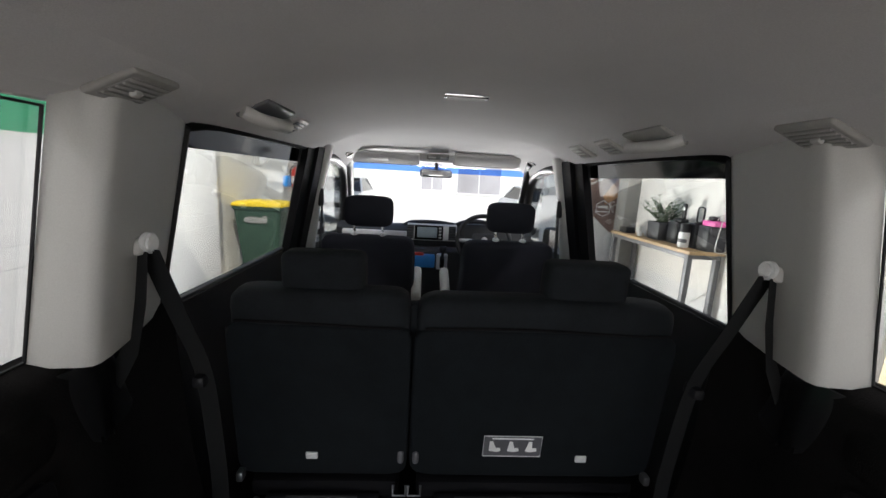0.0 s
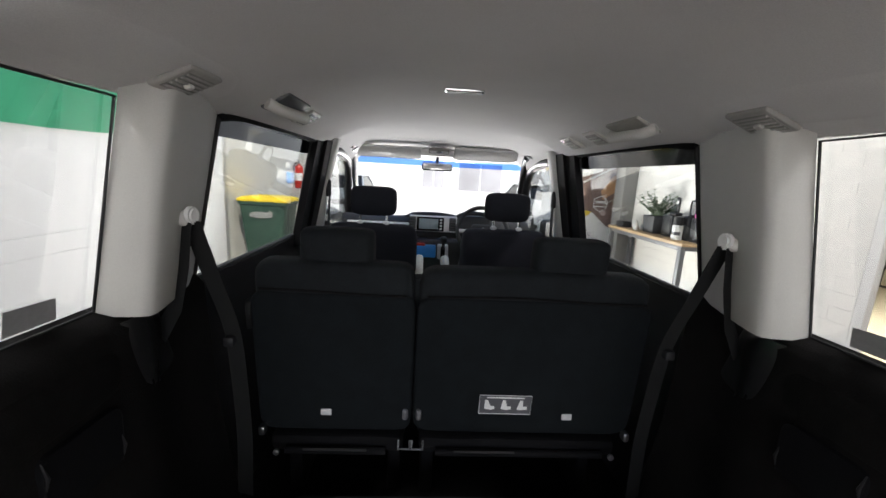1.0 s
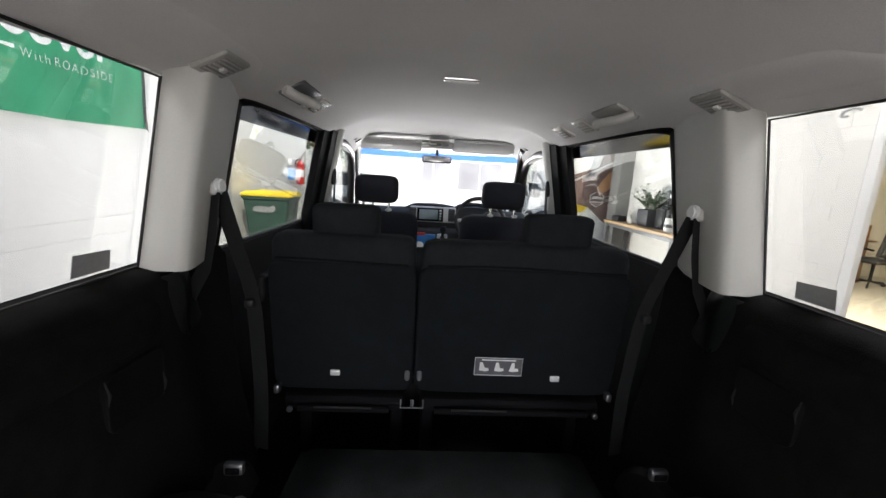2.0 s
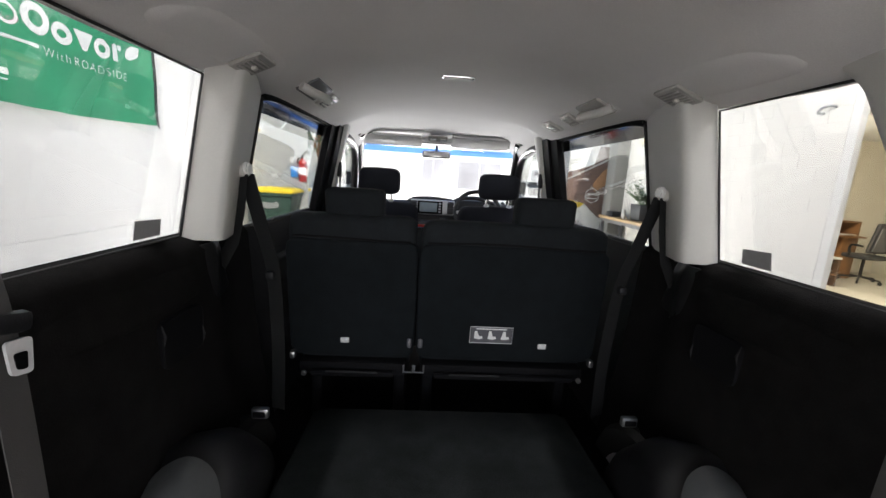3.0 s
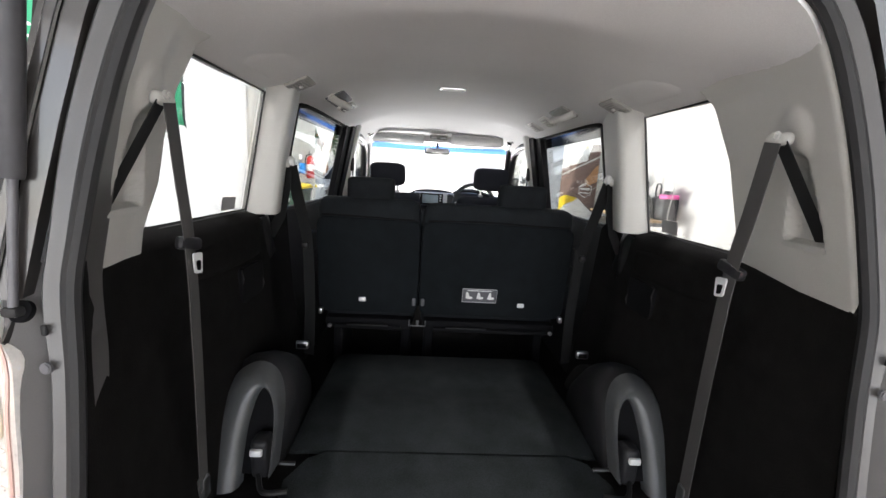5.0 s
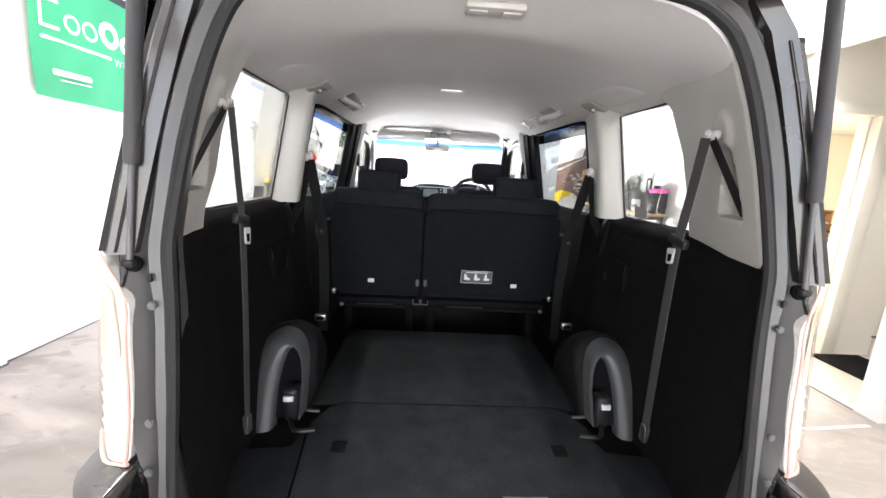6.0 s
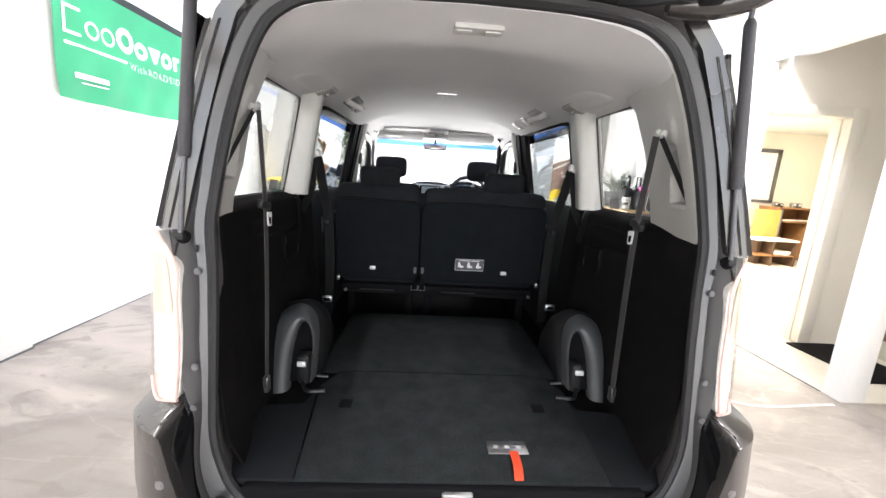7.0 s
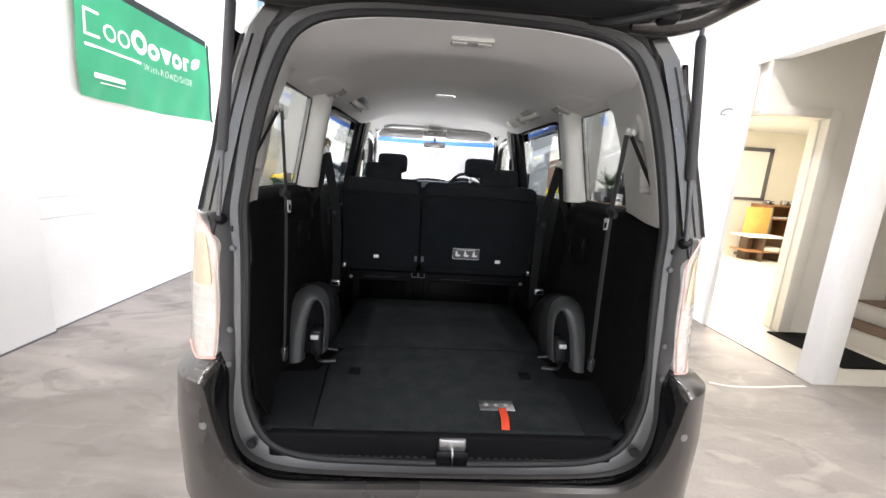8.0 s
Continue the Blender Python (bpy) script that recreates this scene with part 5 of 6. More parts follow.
gn = Vector((0, math.sin(radians(17)), math.cos(radians(17))))
hinge = Vector((0, -0.215, 1.835))


def on_gate(x, d, h):
    return hinge + Vector((x, 0, 0)) + gd * d + gn * h


rows = []
for d, w, h0, h1 in ((0.0, 0.50, 0.0, 0.05), (0.06, 0.58, -0.035, 0.06), (0.20, 0.69, -0.06, 0.07), (0.45, 0.75, -0.07, 0.07), (0.70, 0.78, -0.05, 0.07), (1.0, 0.79, -0.02, 0.06), (1.25, 0.78, -0.01, 0.03), (1.32, 0.74, 0.0, 0.02)):
    rows.append([on_gate(x * w, d, h) for x, h in ((-1, h1 - 0.02), (-0.98, h0 + 0.02), (-0.93, h0), (-0.8, h0), (-0.76, h0 + 0.02), (0.76, h0 + 0.02), (0.8, h0), (0.93, h0), (0.98, h0 + 0.02), (1, h1 - 0.02), (0.9, h1), (-0.9, h1))])
tg = part("tailgate", rings(rows), M_PAINT, van, "grey tailgate standing open overhead", smooth=40)
part("tailgate_lining", slab(round_poly([(-0.62, 0.55), (0.62, 0.55), (0.66, 1.24), (-0.66, 1.24)], 0.05), lambda x, d, t: on_gate(x, d, -0.045 - t), 0.02), M_DARK, tg, "dark tailgate lining")
part("gate_rail", rbox(tuple(on_gate(0, 0.10, -0.055)), (1.02, 0.09, 0.035), 0.012, 3, rot=(-17, 0, 0)), M_DARK, tg)
part("gate_rail", tube([on_gate(x, 0.03, -0.04) for x in (-0.55, -0.2, 0.2, 0.55)], 0.013, 8), M_PAINT, tg)
part("wiring_boot", tube(smooth_line([on_gate(0.35, 0.02, -0.05), on_gate(0.40, 0.07, -0.085), on_gate(0.50, 0.12, -0.085), on_gate(0.60, 0.16, -0.07)]), 0.012, 8), M_RUBBER, tg, "black ribbed wiring boot")
for s in (-1, 1):
    part("gate_hinge", rbox(tuple(on_gate(s * 0.56, 0.02, -0.035)), (0.06, 0.10, 0.05), 0.012, 3, rot=(-17, 0, 0)), M_DARK, tg)
    arm = smooth_line([(TX + s * x, y, z) for x, y, z in ((0.47, -0.225, 1.800), (0.535, -0.238, 1.802), (0.595, -0.250, 1.806), (0.650, -0.268, 1.822), (0.695, -0.300, 1.846), (0.725, -0.380, 1.862), (0.735, -0.480, 1.885))], 5)
    part("gate_arm", tube(arm, [interp(k / (len(arm) - 1), (0, 0.12, 0.4, 1), (0.022, 0.032, 0.036, 0.034)) for k in range(len(arm))], 12), M_PAINT, tg, smooth=60)
    part("gate_corner", tube(smooth_line([on_gate(s * 0.50, 0.10, -0.06), on_gate(s * 0.61, 0.18, -0.08), on_gate(s * 0.69, 0.30, -0.08), on_gate(s * 0.71, 0.50, -0.07)]), [0.03] * 25, 10, flat=0.6), M_PAINT, tg)

# ---- outer body, wheels ----
ARCH_R, ARCH_F = (0.62, 0.31), (3.42, 0.31)
low_side = [(-0.20, 0.70), (-0.20, 0.26), (0.62 - 0.37, 0.26)] + [(0.62 - 0.37 * math.cos(a), 0.31 + 0.37 * math.sin(a)) for a in [math.pi * k / 10 for k in range(11)]] + [(0.99, 0.26), (3.05, 0.26)] + [(3.42 - 0.37 * math.cos(a), 0.31 + 0.37 * math.sin(a)) for a in [math.pi * k / 10 for k in range(11)]] + [(3.79, 0.26), (4.1, 0.30), (4.15, 0.80), (3.95, 1.0), (3.60, 1.09), (2.1, 1.17), (0.0, 1.20), (-0.10, 1.18), (-0.10, 0.72)]
for s in (-1, 1):
    side_frame("body_side", low_side, lambda y, z: 0.835 + 0.012 * math.cos((z - 0.7) * 3) - 0.05 * max(0, (y - 3.3)) ** 1.5, -0.02, M_PAINT, s, "grey painted body side")
    for nm, ya, yb in (("rear_pillar_skin", -0.17, -0.06), ("middle_pillar_skin", 0.66, 0.95), ("front_pillar_skin", 2.05, 2.20)):
        side_frame(nm, [(ya, 1.18), (yb, 1.18), (yb + 0.02, 1.72), (ya, 1.72)], lambda y, z: side_x(z) + 0.035, -0.012, M_BLACK, s)
    side_frame("roof_rail", [(-0.04, 1.66), (0.0, 1.67), (2.7, 1.70), (2.75, 1.74), (2.6, 1.76), (-0.04, 1.76)], lambda y, z: side_x(z) + 0.03, -0.02, M_PAINT, s)
    part("windscreen_pillar_skin", tube(smooth_line([(s * 0.66, 2.66, 1.73), (s * 0.70, 2.95, 1.58), (s * 0.75, 3.3, 1.28), (s * 0.80, 3.62, 1.07)]), 0.035, 8), M_PAINT, van)
    for y, z in (ARCH_R, ARCH_F):
        w = part("wheel", disc((s * 0.735, y, z), (1, 0, 0), 0.235, 0.19, 32, bevel=0.01), M_SILVER, van, "alloy wheel")
        b = rings([[(s * (0.735 + dx), y + r * math.cos(a), z + r * math.sin(a)) for a in [2 * math.pi * k / 32 for k in range(32)]] for dx, r in ((-0.10, 0.21), (-0.10, 0.29), (-0.08, 0.31), (0.08, 0.31), (0.10, 0.29), (0.10, 0.21))], caps=False)
        part("tyre", b, M_TYRE, w)
        for k in range(5):
            a = 2 * math.pi * k / 5
            part("spoke", tube([(s * 0.835, y, z), (s * 0.835, y + 0.20 * math.cos(a), z + 0.20 * math.sin(a))], 0.022, 6), M_SILVER, w)
b = shell([[(x, y, z - 0.05 * (abs(x) / 0.8) ** 2) for x in [-0.80 + 0.1 * k for k in range(17)]] for y, z in ((3.58, 1.085), (3.8, 1.03), (4.0, 0.95), (4.14, 0.82))], (0, 0, -0.02))
part("bonnet", b, M_PAINT, van, "grey painted bonnet", smooth=60)
part("front_bumper", rbox((0, 4.10, 0.52), (1.60, 0.26, 0.55), 0.10, 4), M_PAINT, van)
part("grille", rbox((0, 4.235, 0.66), (0.9, 0.02, 0.16), 0.01), M_BLACK, van)
for s in (-1, 1):
    part("headlamp", rbox((s * 0.62, 4.16, 0.76), (0.34, 0.16, 0.16), 0.04, 3), M_LAMPBODY, van)
box_part("underbody", (-0.70, -0.15, 0.22), (0.70, 4.0, 0.30), M_DARK, van)


# ---- seats ----
def lean_slab(x0, x1, z0, z1, y_of, thick, bevel, sub=(6, 8), puff=0.012, p=0.20):
    """A cushion-like back: leaning box with rounded rim; y_of(z) gives its rear face."""
    b = bmesh.new()
    nx, nz = sub
    cx, hx, cz, hz = (x0 + x1) / 2, (x1 - x0) / 2, (z0 + z1) / 2, (z1 - z0) / 2
    N = 28
    def outline(scale, k):
        a = 2 * math.pi * k / N
        c, sn = math.cos(a), math.sin(a)
        ux, uz = math.copysign(abs(c) ** p, c), math.copysign(abs(sn) ** p, sn)
        return cx + ux * (hx - bevel * (1 - scale)), cz + uz * (hz - bevel * (1 - scale))
    rows = []
    for f, d in ((0.0, 0.0), (0.35, 0.0), (0.75, 0.06), (0.95, 0.18), (1.0, 0.4), (1.0, 0.7), (0.9, 0.9), (0.6, 1.0), (0.0, 1.0)):
        row = []
        for k in range(N):
            x, z = outline(f, k)
            if f == 0.0:
                x, z = cx + (x - cx) * 0.55, cz + (z - cz) * 0.55
            bulge = puff if (f == 0.0) else 0.0
            row.append((x, y_of(z) + d * thick - (bulge if d < 0.5 else -bulge), z))
        rows.append(row)
    return rings(rows)


back_y = lambda z: 0.955 - 0.10 * (z - 0.72)
for x0, x1, nm in ((-0.60, -0.1195, "left"), (-0.1165, 0.605, "right")):
    seat = thing("bench_seat", ((x0 + x1) / 2, 1.1, 0.34), "charcoal fabric second-row seat with upright back and headrest" if nm == "left" else "wide charcoal fabric second-row seat with signs on its back", "seat", group="second-row seats")
    top = 1.278 if nm == "left" else 1.272
    part("backrest", lean_slab(x0 + 0.006, x1 - 0.006, 0.735, top, lambda z: back_y(z) + 0.012, 0.115, 0.05, p=0.15), M_FABRIC, seat, smooth=60)
    part("back_panel", lean_slab(x0, x1, 0.715, 1.19, back_y, 0.05, 0.02, puff=0.004, p=0.15), M_FABRIC2, seat, "black carpeted back panel", smooth=60)
    part("back_piping", tube([(x, back_y(1.192) + 0.003, 1.192 + 0.004 * math.sin(x * 9)) for x in np.linspace(x0 + 0.03, x1 - 0.03, 12)], 0.004, 6), M_DARKCARPET, seat)
    part("cushion", rbox(((x0 + x1) / 2, 1.30, 0.70), (x1 - x0 - 0.03, 0.56, 0.16), 0.05, 4), M_FABRIC, seat)
    hx0, hx1 = (-0.470, -0.252) if nm == "left" else (0.240, 0.468)
    hr = part("headrest", lean_slab(hx0, hx1, 1.235, 1.372, lambda z: 0.945 - 0.10 * (z - 1.3), 0.10, 0.035, puff=0.006, p=0.25), M_FABRIC, seat, smooth=60)
    for px in (0.3, 0.7):
        part("headrest_post", tube([(hx0 + (hx1 - hx0) * px, 0.99, 1.20), (hx0 + (hx1 - hx0) * px, 0.985, 1.30)], 0.006, 8), M_STEEL, hr)
    bx = -0.388 if nm == "left" else 0.386
    part("release_button", rbox((bx, back_y(0.79) - 0.004, 0.79), (0.034, 0.008, 0.022), 0.004), M_SILVER, seat, "small silver release sign")
    part("hinge_cover", rbox((x0 + 0.015 if nm == "left" else x1 - 0.015, 0.945, 0.725), (0.02, 0.03, 0.03), 0.006), M_STEEL, seat, "bright steel hinge")
    gx = x1 - 0.02 if nm == "left" else x0 + 0.02
    part("hinge_boss", rbox((gx, back_y(0.78), 0.785), (0.018, 0.018, 0.040), 0.008, 3), M_FRAME, seat)
    part("hinge_foot", tube([(gx - 0.018, 0.95, 0.69), (gx - 0.018, 0.94, 0.665), (gx + 0.018, 0.94, 0.665), (gx + 0.018, 0.95, 0.69)], 0.004, 6), M_SATIN, seat)
    # legs, pan and bar are blackened to paint the shade under the seat
    for lx in (x0 + 0.06, x1 - 0.06):
        part("seat_leg", rbox((lx, 1.26, 0.50), (0.05, 0.30, 0.32), 0.015), M_MATTBLACK, seat)
    part("seat_pan", rbox(((x0 + x1) / 2, 1.18, 0.655), (x1 - x0 - 0.05, 0.42, 0.06), 0.02), M_MATTBLACK, seat)
    part("rear_bar", tube([(x0 + 0.08, 0.955, 0.645), (x1 - 0.08, 0.955, 0.645)], 0.012, 8), M_MATTBLACK, seat)
    # slightly paler tube drawn in for a glint on the bar
    part("bar_glint", tube([(x0 + 0.14, 0.938, 0.66), (x0 + 0.34, 0.938, 0.66)], 0.004, 6), M_RUBBER, seat)
    part("latch_knob", disc((x0 + 0.06 if nm == "left" else x1 - 0.06, 0.93, 0.655), (0, -1, 0), 0.010, 0.014, bevel=0.003), M_STEEL, seat)
    if nm == "right":
        # filler added to block the bright view between the seat backs
        part("seat_gap_filler", rbox((-0.112, 1.02, 0.985), (0.05, 0.05, 0.50), 0.015, 3, rot=(6, 0, 0)), M_FABRIC, seat)
        sign = part("fold_sign", slab(round_poly([(0.095, 0.80), (0.262, 0.80), (0.262, 0.868), (0.095, 0.868)], 0.006), lambda x, z, d: (x, back_y(z) - 0.006 - d, z), 0.0015), M_LABEL, seat, "dark sign with three white seat pictures")
        part("sign_frame", tube([(x, back_y(z) - 0.008, z) for x, z in ((0.095, 0.80), (0.262, 0.80), (0.262, 0.868), (0.095, 0.868), (0.095, 0.80))], 0.0015, 6), M_SILVER, sign)
        for k, cxs in enumerate((0.125, 0.178, 0.230)):
            part("seat_picture", slab([(0.008 - 0.010 * k * 0.5, -0.018), (0.020, -0.014), (0.018, -0.004), (0.006, -0.004), (-0.004 + 0.004 * k, 0.018), (-0.013 + 0.004 * k, 0.018), (-0.014, -0.014)], lambda x, z, d: (cxs + x, back_y(z + 0.833) - 0.0085 - d, z + 0.833), 0.001), M_WHITE, sign)
        part("sign_bar", rbox((0.178, back_y(0.858) - 0.009, 0.860), (0.12, 0.001, 0.004), 0.0), M_WHITE, sign)

front_back = lambda z: 2.16 - 0.25 * (z - 0.6)
for sx, lab in ((-0.395, "dark fabric front passenger seat with folding armrest"), (0.375, "dark fabric driver seat with folding armrest")):
    seat = thing("front_seat", (sx, 2.3, 0.34), lab, "seat", group="front seats")
    part("backrest", lean_slab(sx - 0.255, sx + 0.255, 0.62, 1.255, front_back, 0.13, 0.06), M_FRONTSEAT, seat, smooth=60)
    part("cushion", rbox((sx, 2.42, 0.70), (0.50, 0.52, 0.17), 0.06, 4), M_FRONTSEAT, seat)
    part("seat_base", rbox((sx, 2.42, 0.48), (0.42, 0.44, 0.30), 0.03), M_DARK, seat)
    hr = part("headrest", lean_slab(sx - 0.130, sx + 0.130, 1.30, 1.468, lambda z: 2.02 - 0.1 * (z - 1.3), 0.10, 0.05, puff=0.014, p=0.42), M_FRONTSEAT, seat, smooth=60)
    for dx in (-0.075, 0.075):
        part("headrest_post", tube([(sx + dx, 2.05, 1.22), (sx + dx, 2.06, 1.34)], 0.0065, 8), M_CHROME, hr)
        part("post_collar", disc((sx + dx, 2.047, 1.262), (0, 0, 1), 0.019, 0.020, 16, bevel=0.006), M_SILVER, seat, "pale post collar")
    ax = 0.27 if sx < 0 else -0.335
    part("armrest", rbox((sx + ax, 2.16, 0.965), (0.055, 0.30, 0.07), 0.022, 3, rot=(18, 0, 0)), M_TRIM, seat, "pale grey folding armrest")

# ---- things in the garage ----
def flag_x(y, z):
    return -2.74 + 0.022 * math.sin(5.2 * y + 1.3 * z) * (2.7 - z) + 0.012 * math.sin(17 * (y - 0.55 * z)) * (2.62 - z)


flag = thing("flag", (-2.74, 2.67, 1.74), "green cloth advertising flag with white print hanging on the wall", "flag")
Y0, Y1, Z0, Z1 = 1.78, 3.555, 1.745, 2.585
rows = [[(flag_x(y, z - 0.02 * math.sin(3 * y)), y + 0.02 * (z - 1.7), z + (0.02 * math.sin(y * 1.9) if z < 1.8 else 0)) for y in np.linspace(Y0, Y1, 60)] for z in np.linspace(Z0, Z1, 30)]
b = rings(rows, closed=False)
b.normal_update()
bmesh.ops.solidify(b, geom=b.faces[:], thickness=0.0015)
part("cloth", b, M_FLAG, flag, smooth=60)
part("hem", slab([(Y0 + 0.3, 2.575), (Y1 + 0.03, 2.575), (Y1 + 0.03, 2.655), (Y0, 2.655), (Y0, 2.575)], lambda y, z, d: (-2.755 - d, y, z), 0.004), M_FLAGEDGE, flag, "black cloth hem")
rows = [[(flag_x(Y1, z) + 0.003, Y1 + 0.02 * (z - 1.7) - 0.004 + u, z - 0.03 * u / 0.04) for u in (0.0, 0.012, 0.026, 0.04)] for z in np.linspace(Z0 + 0.01, Z1 + 0.05, 24)]
part("hem", shell(rows, (-0.003, 0, 0)), M_FLAGEDGE, flag, "black cloth hem", smooth=60)


def on_flag(y, z, out=0.004):
    return (flag_x(y, z) + out, y + 0.02 * (z - 1.7), z)


def flag_print(name, pts, label=""):
    pts = round_poly(pts, 0.012, 3)
    c = (sum(p[0] for p in pts) / len(pts), sum(p[1] for p in pts) / len(pts))
    b = bmesh.new()
    rr = [[b.verts.new(on_flag(c[0] + (y - c[0]) * f, c[1] + (z - c[1]) * f)) for y, z in pts] for f in (1.0, 0.66, 0.33)]
    m = b.verts.new(on_flag(*c))
    n = len(pts)
    for r0, r1 in zip(rr, rr[1:]):
        for k in range(n):
            b.faces.new((r0[k], r0[(k + 1) % n], r1[(k + 1) % n], r1[k]))
    for k in range(n):
        b.faces.new((rr[-1][k], rr[-1][(k + 1) % n], m))
    part(name, b, M_WHITE, flag, label, smooth=60)


def flag_bar(y0, y1, z0, z1):
    return [(y0, z0), (y1, z0), (y1, z1), (y0, z1)]


def flag_ring(y0, y1, z0, z1, thick, a0=0, a1=360):
    """A printed ring, or a part of one, that follows the cloth."""
    cy, cz, ry, rz, n = (y0 + y1) / 2, (z0 + z1) / 2, (y1 - y0) / 2, (z1 - z0) / 2, 28
    rows = []
    for k in range(n + 1):
        a = radians(a0 + (a1 - a0) * k / n)
        rows.append([on_flag(cy + (ry - thick * f) * math.cos(a), cz + (rz - thick * f) * math.sin(a)) for f in (0.0, 0.5, 1.0)])
    part("printed_ring", rings(rows, closed=False), M_WHITE, flag, smooth=60)


# the printed mark as plain shapes: an open frame, thin rings, bold rings, a wedge, a leaf, an underline
flag_print("printed_bar", flag_bar(1.85, 1.872, 2.195, 2.395))
flag_print("printed_bar", flag_bar(1.872, 1.985, 2.195, 2.217))
flag_print("printed_bar", flag_bar(1.872, 2.0, 2.373, 2.395))
flag_ring(2.02, 2.15, 2.205, 2.335, 0.020)
flag_ring(2.17, 2.315, 2.205, 2.340, 0.020)
flag_ring(2.335, 2.535, 2.205, 2.405, 0.050)
flag_ring(2.55, 2.72, 2.205, 2.350, 0.045)
flag_print("printed_wedge", [(2.735, 2.35), (2.895, 2.35), (2.835, 2.215), (2.795, 2.215)])
flag_ring(2.905, 3.06, 2.210, 2.355, 0.042)
flag_print("printed_block", flag_bar(3.08, 3.125, 2.22, 2.355))
flag_print("printed_block", flag_bar(3.13, 3.165, 2.315, 2.358))
flag_print("printed_leaf", [(3.20, 2.275), (3.25, 2.265), (3.36, 2.32), (3.385, 2.40), (3.29, 2.395), (3.215, 2.345)])
flag_print("printed_line", flag_bar(1.85, 2.435, 2.118, 2.142))
flag_print("printed_bar", flag_bar(1.90, 2.20, 1.895, 1.935))
flag_print("printed_bar", flag_bar(1.96, 2.19, 1.862, 1.872))
for text, at in (("With", 2.47), ("ROADSIDE", 2.71)):
    cu = bpy.data.curves.new("flag_words", "FONT")
    cu.body, cu.size, cu.extrude, cu.space_character = text, 0.090, 0.0, 1.22
    cu.offset = -0.0016
    tmp = new("tmp_words", cu)
    me = bpy.data.meshes.new_from_object(tmp)
    bpy.data.objects.remove(tmp)
    b = bmesh.new()
    b.from_mesh(me)
    for v in b.verts:
        v.co = on_flag(at + v.co.x, 2.085 + v.co.y, 0.006)
    part("word", b, M_WHITE, flag, smooth=0)

# wheelie bin
wb = thing("wheelie_bin", (-2.475, 5.9, 0), "dark green wheelie bin with bright yellow lid against the wall", "bin")
rows = []
for z, w, d in ((0.06, 0.46, 0.42), (0.09, 0.50, 0.46), (0.60, 0.60, 0.52), (0.98, 0.68, 0.56), (1.00, 0.72, 0.60), (1.05, 0.72, 0.60)):
    rows.append([(-2.475 + x * 0.98, 5.9 + y, z) for x, y in round_poly([(-w / 2, -d / 2), (w / 2, -d / 2), (w / 2, d / 2), (-w / 2, d / 2)], 0.05)])
part("body", rings(rows), M_BINGREEN, wb, smooth=40)
rows = []
for z, w, d in ((1.045, 0.75, 0.62), (1.075, 0.75, 0.62), (1.105, 0.66, 0.54), (1.12, 0.45, 0.36)):
    rows.append([(-2.475 + x * 0.98, 5.9 + y, z) for x, y in round_poly([(-w / 2, -d / 2), (w / 2, -d / 2), (w / 2, d / 2), (-w / 2, d / 2)], 0.06)])
part("lid", rings(rows), M_YELLOW, wb, "bright yellow lid", smooth=40)
part("worn_print", slab(round_poly([(-2.66, 0.82), (-2.50, 0.80), (-2.34, 0.815), (-2.32, 0.87), (-2.36, 0.93), (-2.40, 0.885), (-2.55, 0.90), (-2.65, 0.875)], 0.02), lambda x, z, d: (x, 5.622 - (z - 0.6) * 0.055 + d, z), 0.002), M_STICKER, wb, "worn pale printed mark")
part("handle_bar", tube([(-2.80, 5.68, 1.03), (-2.86, 5.70, 1.03), (-2.86, 6.10, 1.03), (-2.80, 6.12, 1.03)], 0.014, 8), M_BINGREEN, wb)
for y in (5.66, 6.14):
    part("bin_wheel", disc((-2.68, y, 0.10), (0, 1, 0), 0.10, 0.05, 24, bevel=0.01), M_TYRE, wb)


def extinguisher(x, y, z, label):
    e = thing("fire_extinguisher", (x, y, z - 0.28), label, "fire extinguisher", group="fire extinguishers")
    rows = [[(x + r * math.cos(a), y + r * math.sin(a), z + h) for a in [2 * math.pi * k / 20 for k in range(20)]] for h, r in ((-0.28, 0.07), (-0.26, 0.085), (0.14, 0.085), (0.18, 0.075), (0.215, 0.04), (0.24, 0.025))]
    part("cylinder", rings(rows), M_RED, e, smooth=50)
    part("valve", rbox((x, y, z + 0.265), (0.04, 0.04, 0.06), 0.01), M_STEEL, e)
    part("lever", rbox((x, y - 0.05, z + 0.30), (0.02, 0.13, 0.015), 0.004, rot=(-12, 0, 0)), M_FRAME, e)
    part("hose", tube(smooth_line([(x, y - 0.02, z + 0.26), (x - 0.07, y - 0.08, z + 0.22), (x - 0.10, y - 0.06, z + 0.05), (x - 0.09, y - 0.04, z - 0.15)]), 0.011, 8), M_RUBBER, e)
    part("label_band", rings([[(x + 0.0865 * math.cos(a), y + 0.0865 * math.sin(a), z + h) for a in [radians(200 + 14 * k) for k in range(11)]] for h in (-0.12, 0.04)], closed=False), M_WHITE, e, "white printed label")
    return e


extinguisher(-2.825, 8.45, 1.42, "red fire extinguisher with black hose on the white wall")
part("extinguisher_bracket", rbox((-2.917, 8.45, 1.35), (0.022, 0.06, 0.3), 0.004), M_STEEL, bpy.data.objects["fire_extinguisher"])
box = thing("hose_box", (-2.93, 8.05, 1.3), "small blue box with pipe fittings on the wall", "box")
part("box_body", rbox((-2.878, 8.05, 1.36), (0.10, 0.20, 0.22), 0.02, 3), M_BLUE, box)
part("box_fitting", rbox((-2.888, 8.0, 1.60), (0.08, 0.14, 0.12), 0.02, 3), M_WHITE, box)

